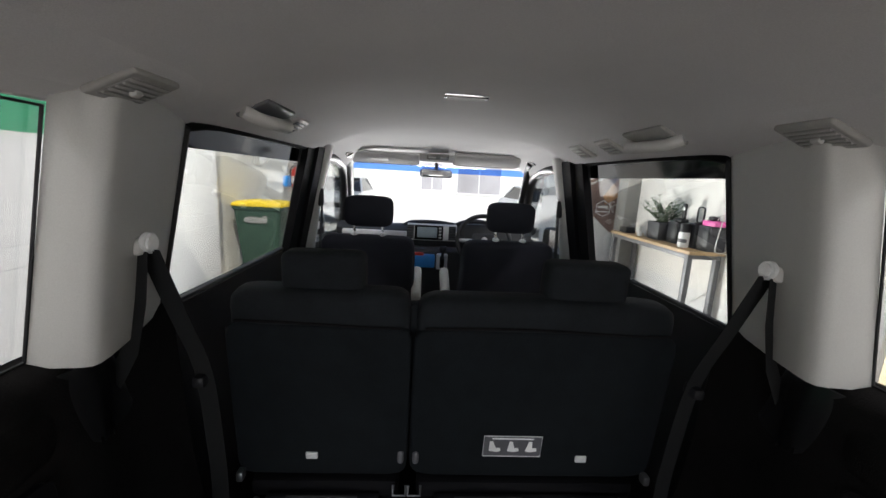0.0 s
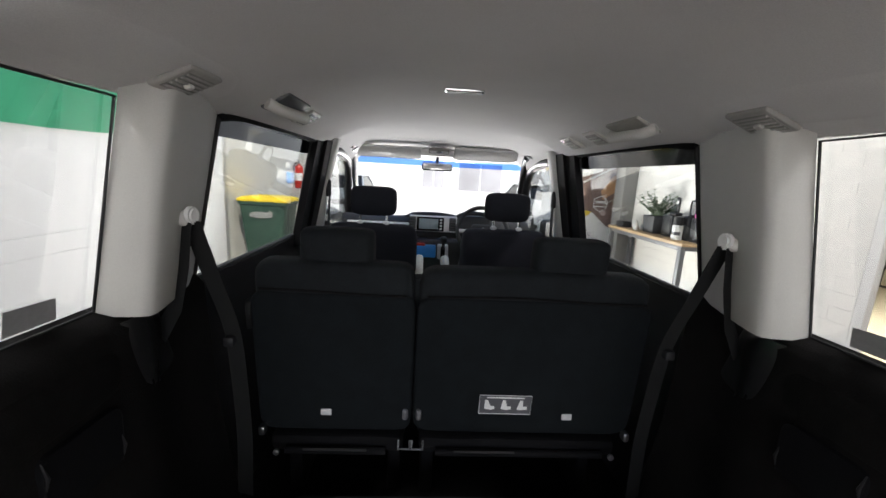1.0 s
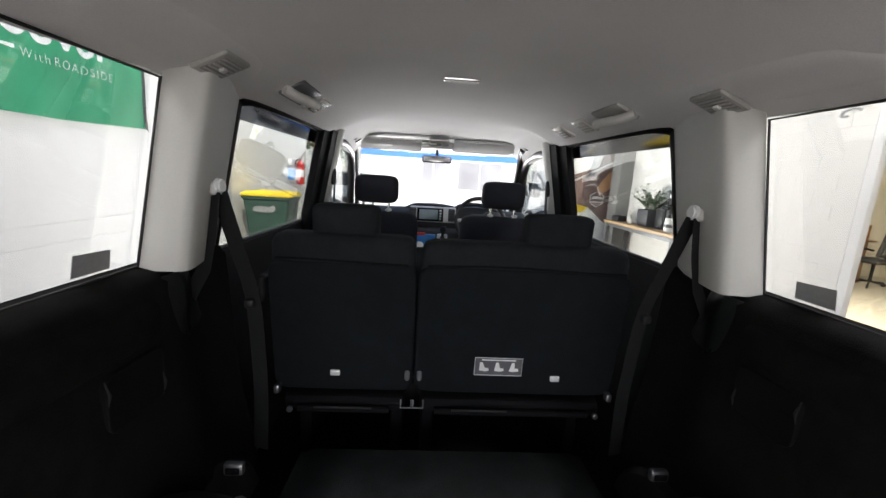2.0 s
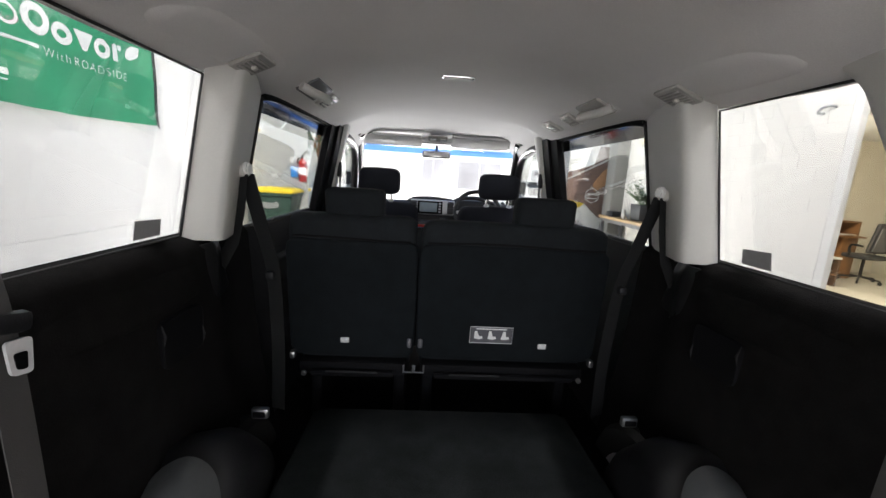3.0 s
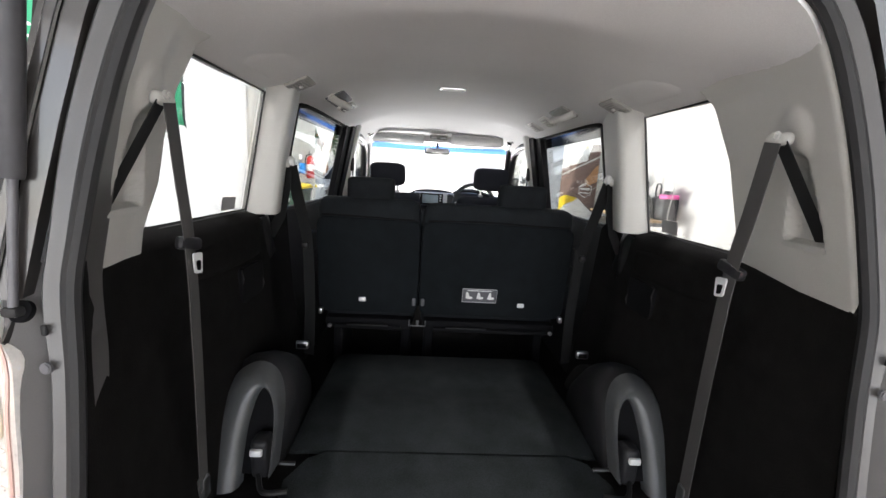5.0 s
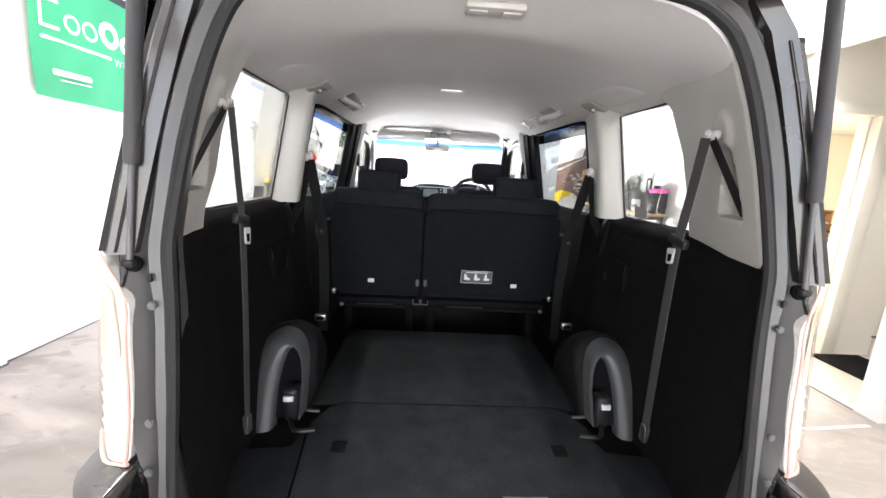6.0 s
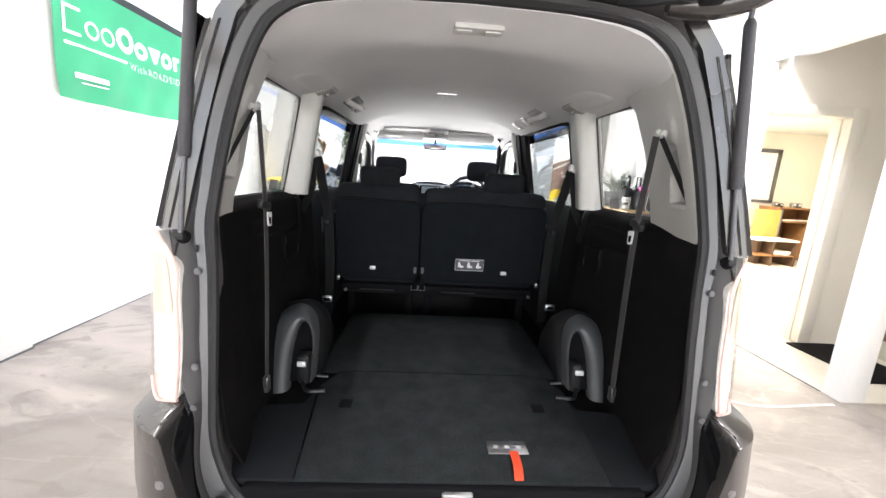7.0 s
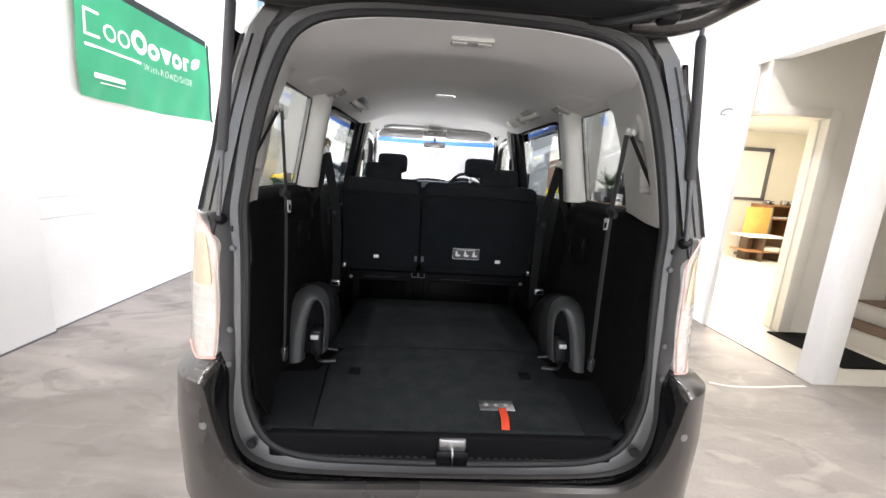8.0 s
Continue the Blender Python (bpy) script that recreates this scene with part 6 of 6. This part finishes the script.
# bar table with its clutter along the other wall
T0 = 1.038
table = thing("bar_table", (2.56, 4.14, 0), "high oak-topped bar table on grey steel legs against the wall", "table")
part("tabletop", rbox((2.562, 4.14, T0 - 0.016), (0.364, 1.54, 0.032), 0.004), M_WOOD, table)
for y in (3.425, 4.855):
    for x in (2.42, 2.70):
        part("table_leg", rbox((x, y, (T0 - 0.032) / 2), (0.05, 0.05, T0 - 0.034), 0.004), M_FRAME, table)
    part("leg_tie", rbox((2.56, y, T0 - 0.055), (0.23, 0.045, 0.045), 0.003), M_FRAME, table)
for x in (2.42, 2.70):
    part("apron", rbox((x, 4.14, T0 - 0.057), (0.045, 1.38, 0.045), 0.003), M_FRAME, table)

pot = thing("potted_plant", (2.60, 4.18, T0), "bushy grey-green plant in a square charcoal pot on the table", "plant")
part("pot", rbox((2.60, 4.18, T0 + 0.10), (0.20, 0.20, 0.20), 0.008, taper=(1.12, 1.12)), M_POT, pot)
part("soil", rbox((2.60, 4.18, T0 + 0.195), (0.19, 0.19, 0.012), 0.002), M_DARKCARPET, pot)
rng = random.Random(4)
leaves, stems = bmesh.new(), bmesh.new()
for k in range(34):
    a, lean, ln = rng.uniform(0, 2 * math.pi), rng.uniform(0.15, 1.0), rng.uniform(0.14, 0.33)
    p0 = Vector((2.60 + rng.uniform(-0.06, 0.06), 4.18 + rng.uniform(-0.06, 0.06), T0 + 0.20))
    d = Vector((math.cos(a) * lean, math.sin(a) * lean, 1)).normalized()
    bend = Vector((math.cos(a), math.sin(a), -0.3)) * 0.06
    pts = [p0 + d * ln * t + bend * t * t for t in (0, 0.25, 0.5, 0.75, 1.0)]
    tube(pts, [0.004, 0.0035, 0.003, 0.002, 0.001], 5, bm=stems)
    for j in range(16):
        t = 0.2 + 0.8 * j / 15
        p = p0 + d * ln * t + bend * t * t
        az = j * 2.4 + rng.uniform(-0.4, 0.4)
        o = Vector((math.cos(az), math.sin(az), rng.uniform(0.0, 0.7))).normalized()
        side = o.cross(Vector((0, 0, 1))).normalized()
        up = side.cross(o)
        s = rng.uniform(0.026, 0.044)
        q = [leaves.verts.new(p), leaves.verts.new(p + o * s * 0.5 + side * s * 0.42 + up * 0.003), leaves.verts.new(p + o * s * 1.15), leaves.verts.new(p + o * s * 0.5 - side * s * 0.42 + up * 0.003)]
        leaves.faces.new(q)
part("stems", stems, M_LEAF, pot)
part("foliage", leaves, M_LEAF, pot, "small rounded grey-green leaves")


def speaker(y, h, label):
    e = thing("loudspeaker", (2.64, y, T0), label, "loudspeaker", group="loudspeakers on the table")
    part("cabinet", rbox((2.64, y, T0 + h / 2), (0.17, 0.16, h), 0.008), M_POT, e)
    part("grille", rbox((2.552, y, T0 + h / 2 + 0.01), (0.01, 0.14, h - 0.05), 0.004), M_DARK, e)
    part("badge", rbox((2.545, y, T0 + 0.03), (0.003, 0.03, 0.006), 0.001), M_CHROME, e)


speaker(3.93, 0.23, "black bookshelf loudspeaker beside the plant")
speaker(3.66, 0.24, "black bookshelf loudspeaker next to the can")
speaker(3.46, 0.24, "black bookshelf loudspeaker under the pink case")
can = thing("spray_can", (2.50, 3.65, T0), "white and dark labelled canister on the table", "canister")
part("can_body", disc((2.50, 3.65, T0 + 0.075), (0, 0, 1), 0.050, 0.15, 24, bevel=0.004), M_WHITE, can)
part("can_lid", disc((2.50, 3.65, T0 + 0.1925), (0, 0, 1), 0.048, 0.085, 24, bevel=0.006), M_DARK, can)
part("can_print", rings([[(2.50 + 0.0505 * math.cos(a), 3.65 + 0.0505 * math.sin(a), T0 + h) for a in [radians(160 + 10 * k) for k in range(12)]] for h in (0.05, 0.085)], closed=False), M_LABEL, can, "dark printed band")
ph = thing("cordless_phone", (2.60, 3.86, T0 + 0.235), "black cordless phone standing in its cradle", "phone")
part("cradle", rbox((2.60, 3.86, T0 + 0.250), (0.09, 0.10, 0.035), 0.012, 3), M_DARK, ph)
part("handset", rbox((2.605, 3.85, T0 + 0.345), (0.025, 0.05, 0.17), 0.01, 3, rot=(10, -8, 0)), M_DARK, ph)
part("phone_screen", rbox((2.590, 3.845, T0 + 0.375), (0.004, 0.032, 0.04), 0.002, rot=(10, -8, 0)), M_SILVER, ph)
clk = thing("picture_frame", (2.60, 3.60, T0 + 0.24), "small dark rounded frame on a stand", "frame")
part("frame_rim", tube([(2.60, 3.60 + 0.045 * math.copysign(abs(math.cos(a)) ** 0.5, math.cos(a)), T0 + 0.33 + 0.075 * math.copysign(abs(math.sin(a)) ** 0.5, math.sin(a))) for a in [2 * math.pi * k / 24 for k in range(25)]], 0.009, 8), M_DARK, clk)
part("frame_foot", rbox((2.60, 3.60, T0 + 0.248), (0.06, 0.07, 0.012), 0.003), M_DARK, clk)
pk = thing("pink_case", (2.63, 3.43, T0 + 0.24), "bright pink plastic case on the loudspeaker", "case")
part("case_body", rbox((2.63, 3.43, T0 + 0.265), (0.14, 0.17, 0.05), 0.012, 3), M_PINK, pk)
part("case_device", rbox((2.64, 3.47, T0 + 0.31), (0.06, 0.08, 0.04), 0.008), M_DARK, pk)
cb = thing("cable", (2.60, 3.34, T0), "pale power cable looped down from the table", "cable")
part("cable_line", tube(smooth_line([(2.62, 3.40, T0 + 0.30), (2.60, 3.32, T0 + 0.36), (2.58, 3.29, T0 + 0.30), (2.57, 3.31, T0 + 0.05), (2.62, 3.33, T0 + 0.004), (2.735, 3.36, T0 - 0.03), (2.735, 3.40, 0.75), (2.735, 3.60, 0.55), (2.735, 3.75, 0.45)]), 0.0045, 6), M_TRIM2, cb)
sk = thing("wall_socket", (2.745, 4.22, 0.40), "white wall socket with a plug low on the wall", "socket")
part("socket_plate", rbox((2.745, 4.22, 0.40), (0.012, 0.12, 0.08), 0.004), M_WHITE, sk)
part("plug", rbox((2.72, 4.22, 0.40), (0.05, 0.04, 0.04), 0.01), M_TRIM2, sk)
bx = thing("small_box", (2.50, 4.72, T0), "small black card box on the table", "box")
part("box_body", rbox((2.50, 4.72, T0 + 0.035), (0.12, 0.17, 0.07), 0.004), M_DARK, bx)
bt = thing("plastic_bottles", (2.50, 4.45, T0), "small clear plastic bottles standing on the table", "bottles")
for dx, dy, h in ((0.0, 0.0, 0.11), (0.05, -0.06, 0.08), (-0.03, -0.08, 0.06)):
    part("bottle", disc((2.50 + dx, 4.45 + dy, T0 + h / 2), (0, 0, 1), 0.024, h, 16, bevel=0.006), M_TRIM2, bt)

# roll-up banner at the table's end
bn = thing("banner_stand", (2.42, 5.42, 0), "brown and white printed roll-up banner with a hexagon mark", "banner")
BX0, BX1, BY = 2.06, 2.74, 5.42
def on_banner(x, z, d=0.0):
    return (x, BY - d, z)
def sheet(name, pts, mat, d, label=""):
    part(name, slab(pts, lambda x, z, t: on_banner(x, z, d - t), 0.001), mat, bn, label, smooth=0)
sheet("banner_sheet", [(BX0, 0.06), (BX1, 0.06), (BX1, 2.02), (BX0, 2.02)], M_BANNER, 0.0)
sheet("printed_field", [(BX0, 0.06), (BX1, 0.06), (BX1, 0.92), (2.60, 0.95), (2.36, 1.16), (2.15, 1.20), (BX0, 1.14)], M_WHITE, 0.004, "white printed field")
sheet("printed_swoosh", [(BX0, 1.14), (2.15, 1.20), (2.36, 1.16), (2.30, 1.10), (2.16, 1.05), (BX0, 0.92)], M_YELLOW, 0.006, "yellow printed swoosh")
sheet("printed_shape", [(2.50, 1.34), (2.74, 1.50), (2.74, 1.78), (2.60, 1.66), (2.46, 1.46)], M_ORANGE, 0.004)
sheet("printed_streak", [(2.06, 1.50), (2.74, 1.86), (2.74, 1.89), (2.06, 1.53)], M_TRIM, 0.006)
sheet("printed_streak", [(2.52, 1.27), (2.74, 1.38), (2.74, 1.395), (2.52, 1.285)], M_TRIM, 0.006)
sheet("printed_top", [(BX0, 1.62), (2.45, 1.75), (2.52, 2.02), (BX0, 2.02)], M_WHITE, 0.005)
hexa = [(2.475 + 0.115 * math.sin(math.pi * k / 3), 1.285 + 0.115 * math.cos(math.pi * k / 3)) for k in range(7)]
part("hexagon_mark", tube([on_banner(x, z, 0.006) for x, z in hexa], 0.006, 6), M_WHITE, bn, "white hexagon outline")
sheet("printed_bar", [(2.40, 1.29), (2.55, 1.29), (2.55, 1.325), (2.40, 1.325)], M_WHITE, 0.006)
sheet("printed_bar", [(2.385, 1.235), (2.565, 1.235), (2.565, 1.25), (2.385, 1.25)], M_WHITE, 0.006)
text_part("word", "We", Matrix.Translation((2.19, BY - 0.008, 0.80)) @ pose(0, 0, 0, 90, 0, 0), 0.13, M_LABEL, bn)
for k, (x0, x1) in enumerate(((2.10, 2.22), (2.28, 2.42), (2.10, 2.24), (2.30, 2.44), (2.10, 2.20), (2.30, 2.40))):
    z = 0.66 - 0.10 * (k // 2)
    sheet("printed_bar", [(x0, z), (x1, z), (x1, z + 0.03), (x0, z + 0.03)], M_FRAME, 0.006)
part("banner_base", rbox(((BX0 + BX1) / 2, BY + 0.02, 0.035), (BX1 - BX0 + 0.04, 0.16, 0.07), 0.02, 3), M_SILVER, bn)
part("banner_rail", tube([(BX0, BY, 2.03), (BX1, BY, 2.03)], 0.012, 8), M_SILVER, bn)
# red sign in front of the banner's edge
extinguisher(2.24, 5.62, 1.33, "red fire extinguisher with pale label behind the banner")
part("stand_pole", tube([(2.24, 5.62, 0.02), (2.24, 5.62, 1.05)], 0.014, 8), M_STEEL, bpy.data.objects["fire_extinguisher.001"])
part("stand_foot", disc((2.24, 5.62, 0.01), (0, 0, 1), 0.14, 0.02, 24, bevel=0.004), M_FRAME, bpy.data.objects["fire_extinguisher.001"])

# small hook on the wall, ceiling tubes
hk = thing("wall_hook", (2.74, 2.28, 2.06), "small grey metal hook on the white wall", "hook")
part("hook_bar", tube(smooth_line([(2.75, 2.24, 2.075), (2.70, 2.24, 2.08), (2.68, 2.28, 2.065), (2.70, 2.32, 2.04), (2.75, 2.32, 2.04)]), 0.010, 8), M_STEEL, hk)
for lx in (-1.9, 1.9):
    tb = thing("ceiling_tube", (lx, 0.1, 3.5), "white ceiling tube lamp, lit", "ceiling lamp", group="ceiling tubes")
    part("housing", rbox((lx, 0.1, 3.46), (0.16, 4.15, 0.08), 0.01), M_WHITE, tb)
    part("tube_cover", rbox((lx, 0.1, 3.41), (0.10, 4.0, 0.03), 0.012, 3), M_TUBE, tb)

# ---- office beyond the door ----
DX, DY = 7.47, 6.45
dk = thing("office_desk", (DX, DY, 0), "brown wooden office desk with papers and shelves", "desk")
part("desktop", rbox((DX, DY, 1.06), (0.90, 0.5, 0.03), 0.004), M_DESKWOOD, dk)
part("worktop", rbox((DX, DY - 0.1, 0.80), (0.86, 0.6, 0.03), 0.004), M_DESKWOOD, dk)
for x in (DX - 0.43, DX + 0.43):
    part("side_panel", rbox((x, DY, 0.53), (0.03, 0.5, 1.05), 0.003), M_DESKWOOD, dk)
part("back_panel", rbox((DX, DY + 0.24, 0.52), (0.84, 0.02, 1.02), 0.003), M_DESKWOOD, dk)
part("drawer_unit", rbox((DX + 0.28, DY - 0.05, 0.40), (0.30, 0.45, 0.77), 0.006), M_DESKWOOD, dk)
for x, h, m in ((DX - 0.34, 0.09, M_FRAME), (DX - 0.23, 0.07, M_DARK), (DX + 0.05, 0.10, M_STEEL), (DX + 0.17, 0.09, M_FRAME)):
    o = thing("desk_gadget", (x, DY, 1.075), "small dark office gadget on the desk", "gadget", group="gadgets on the desk")
    part("gadget_body", rbox((x, DY, 1.075 + h / 2), (0.09, 0.08, h), 0.012, 3), m, o)
    part("gadget_key", rbox((x, DY - 0.042, 1.075 + h * 0.6), (0.05, 0.006, h * 0.4), 0.002), M_SILVER, o)
pp = thing("paper_stack", (DX - 0.1, DY - 0.2, 0.815), "loose white papers on the desk", "papers")
for k in range(5):
    part("paper_sheet", rbox((DX - 0.3 + 0.13 * k, DY - 0.2 + 0.03 * (k % 2), 0.8165 + 0.004 * k), (0.21, 0.29, 0.003), 0.0, rot=(0, 0, 13 * k)), M_WHITE, pp, smooth=0)
CX, CY = 7.86, 5.98
oc = thing("office_chair", (CX, CY, 0), "dark grey swivel chair at the desk", "chair")
part("seat", rbox((CX, CY, 0.47), (0.46, 0.44, 0.08), 0.035, 3), M_POT, oc)
part("backrest", rbox((CX + 0.02, CY - 0.2, 0.82), (0.42, 0.07, 0.54), 0.03, 4, rot=(10, 0, 0)), M_POT, oc)
part("backrest_shell", rbox((CX + 0.02, CY - 0.240, 0.80), (0.34, 0.03, 0.42), 0.012, 3, rot=(10, 0, 0)), M_FRAME, oc)
part("post", tube([(CX, CY, 0.10), (CX, CY, 0.44)], 0.025, 10), M_DARK, oc)
for sx in (-0.25, 0.25):
    part("armrest", tube(smooth_line([(CX + sx, CY + 0.05, 0.47), (CX + sx, CY + 0.05, 0.66), (CX + sx, CY - 0.14, 0.67)]), 0.018, 8), M_DARK, oc)
for k in range(5):
    a = 2 * math.pi * k / 5
    leg = part("foot", tube([(CX, CY, 0.10), (CX + 0.28 * math.cos(a), CY + 0.28 * math.sin(a), 0.075)], 0.016, 8), M_DARK, oc)
    part("castor", disc((CX + 0.28 * math.cos(a), CY + 0.28 * math.sin(a), 0.034), (math.sin(a), -math.cos(a), 0), 0.03, 0.03, 14), M_DARK, leg)
pt = thing("office_partition", (6.72, 6.1, 0), "ochre fabric desk partition", "partition")
part("panel", rbox((6.70, 6.1, 0.54), (0.52, 0.05, 0.96), 0.012), M_CHAIRYEL, pt)
part("panel_trim", rbox((6.975, 6.1, 0.52), (0.03, 0.06, 1.03), 0.004), M_FRAME, pt)
for x in (6.50, 6.92):
    part("panel_foot", rbox((x, 6.1, 0.03), (0.05, 0.30, 0.06), 0.008), M_FRAME, pt)
tb = thing("side_table", (6.48, 5.72, 0), "low white side table with a stack of papers", "table")
part("tabletop", rbox((6.48, 5.72, 0.485), (0.80, 0.46, 0.03), 0.004), M_WHITE, tb)
part("lower_shelf", rbox((6.48, 5.72, 0.20), (0.76, 0.42, 0.03), 0.004), M_DESKWOOD, tb)
part("end_panel", rbox((6.86, 5.72, 0.237), (0.03, 0.44, 0.466), 0.004), M_DARKWOOD, tb, "dark brown end panel")
part("end_post", rbox((6.30, 5.80, 0.237), (0.10, 0.20, 0.466), 0.004), M_DARKWOOD, tb)
# divider is dark brown to put in the shade below the tabletop
part("table_divider", rbox((6.42, 5.72, 0.237), (0.03, 0.42, 0.464), 0.004), M_DARKWOOD, tb)
pp = thing("magazine_pile", (6.6, 5.66, 0.215), "pile of white magazines on the lower shelf", "magazines")
for k in range(5):
    part("magazine", rbox((6.60 + 0.02 * k, 5.66, 0.222 + 0.013 * k), (0.30, 0.26, 0.012), 0.001, rot=(0, 0, 9 * k - 12)), M_WHITE if k % 2 else M_TRIM2, pp, smooth=0)
wf = thing("window_2", (7.2, 6.88, 1.7), "dark metal frame of an office window with an opaque white pane", "window", kind="structure")
for lo, hi in (((7.36, 6.86, 1.15), (7.44, 6.895, 2.24)), ((6.6, 6.86, 1.13), (7.44, 6.895, 1.19)), ((6.6, 6.86, 2.18), (7.44, 6.895, 2.26))):
    box_part("frame_bar", lo, hi, M_FRAME, wf)
# opaque white sheet fills the frame
box_part("pane", (6.6, 6.88, 1.19), (7.36, 6.893, 2.18), M_WHITE, wf)


# ---- parked cars in the yard ----
def parked_car(x, y, turn, paint, label):
    e = thing("parked_car", (x, y, 0), label, "car", group="parked cars")
    m = pose(x, y, 0, 0, 0, turn)
    def put(name, b, mat, par=None, lab=""):
        b.transform(m)
        return part(name, b, mat, par or e, lab)
    prof = [(-2.15, 0.30), (-2.2, 0.75), (-2.0, 0.95), (-1.75, 1.0), (-1.0, 1.03), (1.9, 1.02), (2.15, 0.90), (2.2, 0.45), (2.1, 0.28)]
    rows = [[(u, w * (1 - 0.06 * (abs(u) / 2.2) ** 4), z) for u, z in prof] for w in (-0.86, -0.84, 0.84, 0.86)]
    rows[0] = [(u * 0.99, w, z * 0.98) for u, w, z in rows[0]]
    rows[3] = [(u * 0.99, w, z * 0.98) for u, w, z in rows[3]]
    put("body", rings(rows), paint)
    roof = [(-1.15, 1.02), (-0.55, 1.42), (0.9, 1.46), (1.6, 1.03)]
    put("cabin", rings([[(u, w * (1 - 0.22 * (z - 1.02) / 0.44), z) for u, z in roof] for w in (-0.80, 0.80)]), M_BLACK)
    put("roof", slab([(-0.55, -0.62), (0.9, -0.62), (0.9, 0.62), (-0.55, 0.62)], lambda u, w, d: (u, w, 1.445 + 0.02 * (u + 0.55) / 1.45 + d), 0.025, bevel=0.008), paint)
    for w in (-0.74, 0.74):
        put("pillar", tube([(-1.12, w * 1.06, 1.03), (-0.55, w * 0.88, 1.43), (0.9, w * 0.88, 1.46), (1.58, w * 1.06, 1.04)], 0.03, 6), paint)
        put("headlight", rbox((-2.08, w * 0.9, 0.80), (0.22, 0.34, 0.13), 0.04, 3), M_LAMPBODY)
        put("indicator", rbox((-2.15, w * 1.02, 0.80), (0.10, 0.10, 0.10), 0.03, 3), M_YELLOW)
        put("tail_light", rbox((2.12, w * 0.92, 0.85), (0.12, 0.26, 0.16), 0.03, 3), M_RED)
        for u in (-1.35, 1.3):
            wh = put("wheel", disc((u, w * 1.06, 0.32), (0, 1, 0), 0.21, 0.18, 24, bevel=0.01), M_SILVER)
            put("tyre", disc((u, w * 1.04, 0.32), (0, 1, 0), 0.32, 0.17, 28, bevel=0.02), M_TYRE, wh)
    put("grille", rbox((-2.19, 0, 0.62), (0.04, 0.9, 0.16), 0.01), M_BLACK)
    return e


parked_car(-2.95, 14.2, 90, M_SILVERCAR, "silver car parked nose towards the garage")
parked_car(3.9, 13.2, 96, M_WHITECAR, "white car parked beside the garage opening")
parked_car(6.2, 15.0, 84, M_REDCAR, "red car parked behind the white one")


def yard_tree(x, y, height):
    """Tapered trunk, limbs, and a crown of many small leaf clumps."""
    e = thing("tree", (x, y, 0), "dark green leafy tree beyond the parked cars", "tree")
    rnd = random.Random(11)
    part("trunk", tube(smooth_line([(x, y, 0), (x + 0.08, y, height * 0.25), (x - 0.05, y + 0.05, height * 0.5), (x, y, height * 0.75)], 4), [0.20 - 0.012 * k for k in range(13)], 10), M_DESKWOOD, e)
    crown = bmesh.new()
    for k in range(9):
        a, r = k * 2.4, rnd.uniform(0.9, 1.7)
        tip = Vector((x + r * math.cos(a), y + r * math.sin(a), height * rnd.uniform(0.55, 0.95)))
        part("limb", tube([(x, y, height * (0.35 + 0.04 * k)), tip.lerp(Vector((x, y, height * 0.6)), 0.5) + Vector((0, 0, 0.2)), tip], [0.07, 0.045, 0.015], 6), M_DESKWOOD, e)
        for j in range(210):
            c = tip + Vector((rnd.gauss(0, 0.42), rnd.gauss(0, 0.42), rnd.gauss(0, 0.36)))
            u = Vector((rnd.uniform(-1, 1), rnd.uniform(-1, 1), rnd.uniform(-1, 1))).normalized()
            w = u.orthogonal().normalized()
            q = rnd.uniform(0.07, 0.14)
            crown.faces.new([crown.verts.new(c + d) for d in (-u * q, w * q * 0.5, u * q, -w * q * 0.5)])
    part("crown", crown, M_TREELEAF, e)


yard_tree(-5.6, 20.5, 4.6)

# ---- painted blocks and bricks of the two garage walls, laid in half bond ----
def courses(name, wall, x, facing, y0, y1, z0, z1, length, height, joint):
    """Pieces of one size share one mesh; each stands a little proud of the joints."""
    meshes = {}
    rnd = random.Random(7)
    for r in range(int(round((z1 - z0) / height))):
        y = y0 - (length / 2 if r % 2 else 0)
        while y < y1 - 0.02:
            a, c = max(y, y0), min(y + length, y1)
            y += length
            if c - a < 0.03:
                continue
            key = round(c - a, 3)
            if key not in meshes:
                bm = rbox((0, 0, 0), (0.010, c - a - joint, height - joint), 0.0)
                me = bpy.data.meshes.new(name)
                bm.to_mesh(me)
                bm.free()
                me.materials.append(M_BRICK)
                meshes[key] = me
            ob = new(name, meshes[key])
            ob.location = (x + facing * rnd.uniform(-0.0006, 0.0006), (a + c) / 2, z0 + (r + 0.5) * height)
            ob.parent = wall


courses("brick", bpy.data.objects["wall_east"], 2.7485, -1, 2.125, 4.975, 0.60, 2.70, 0.31, 0.105, 0.0025)
# wide painted boards on the other wall, hairline joints between them
west = bpy.data.objects["wall_west"]
for z0, z1 in ((0.012, 0.832), (0.832, 0.982), (0.982, 1.398), (1.398, 3.412)):
    part("board", rbox((-2.7975, 3.275, (z0 + z1) / 2), (0.011, 3.83, z1 - z0 - 0.003), 0.0), M_BLOCK, west, smooth=0)
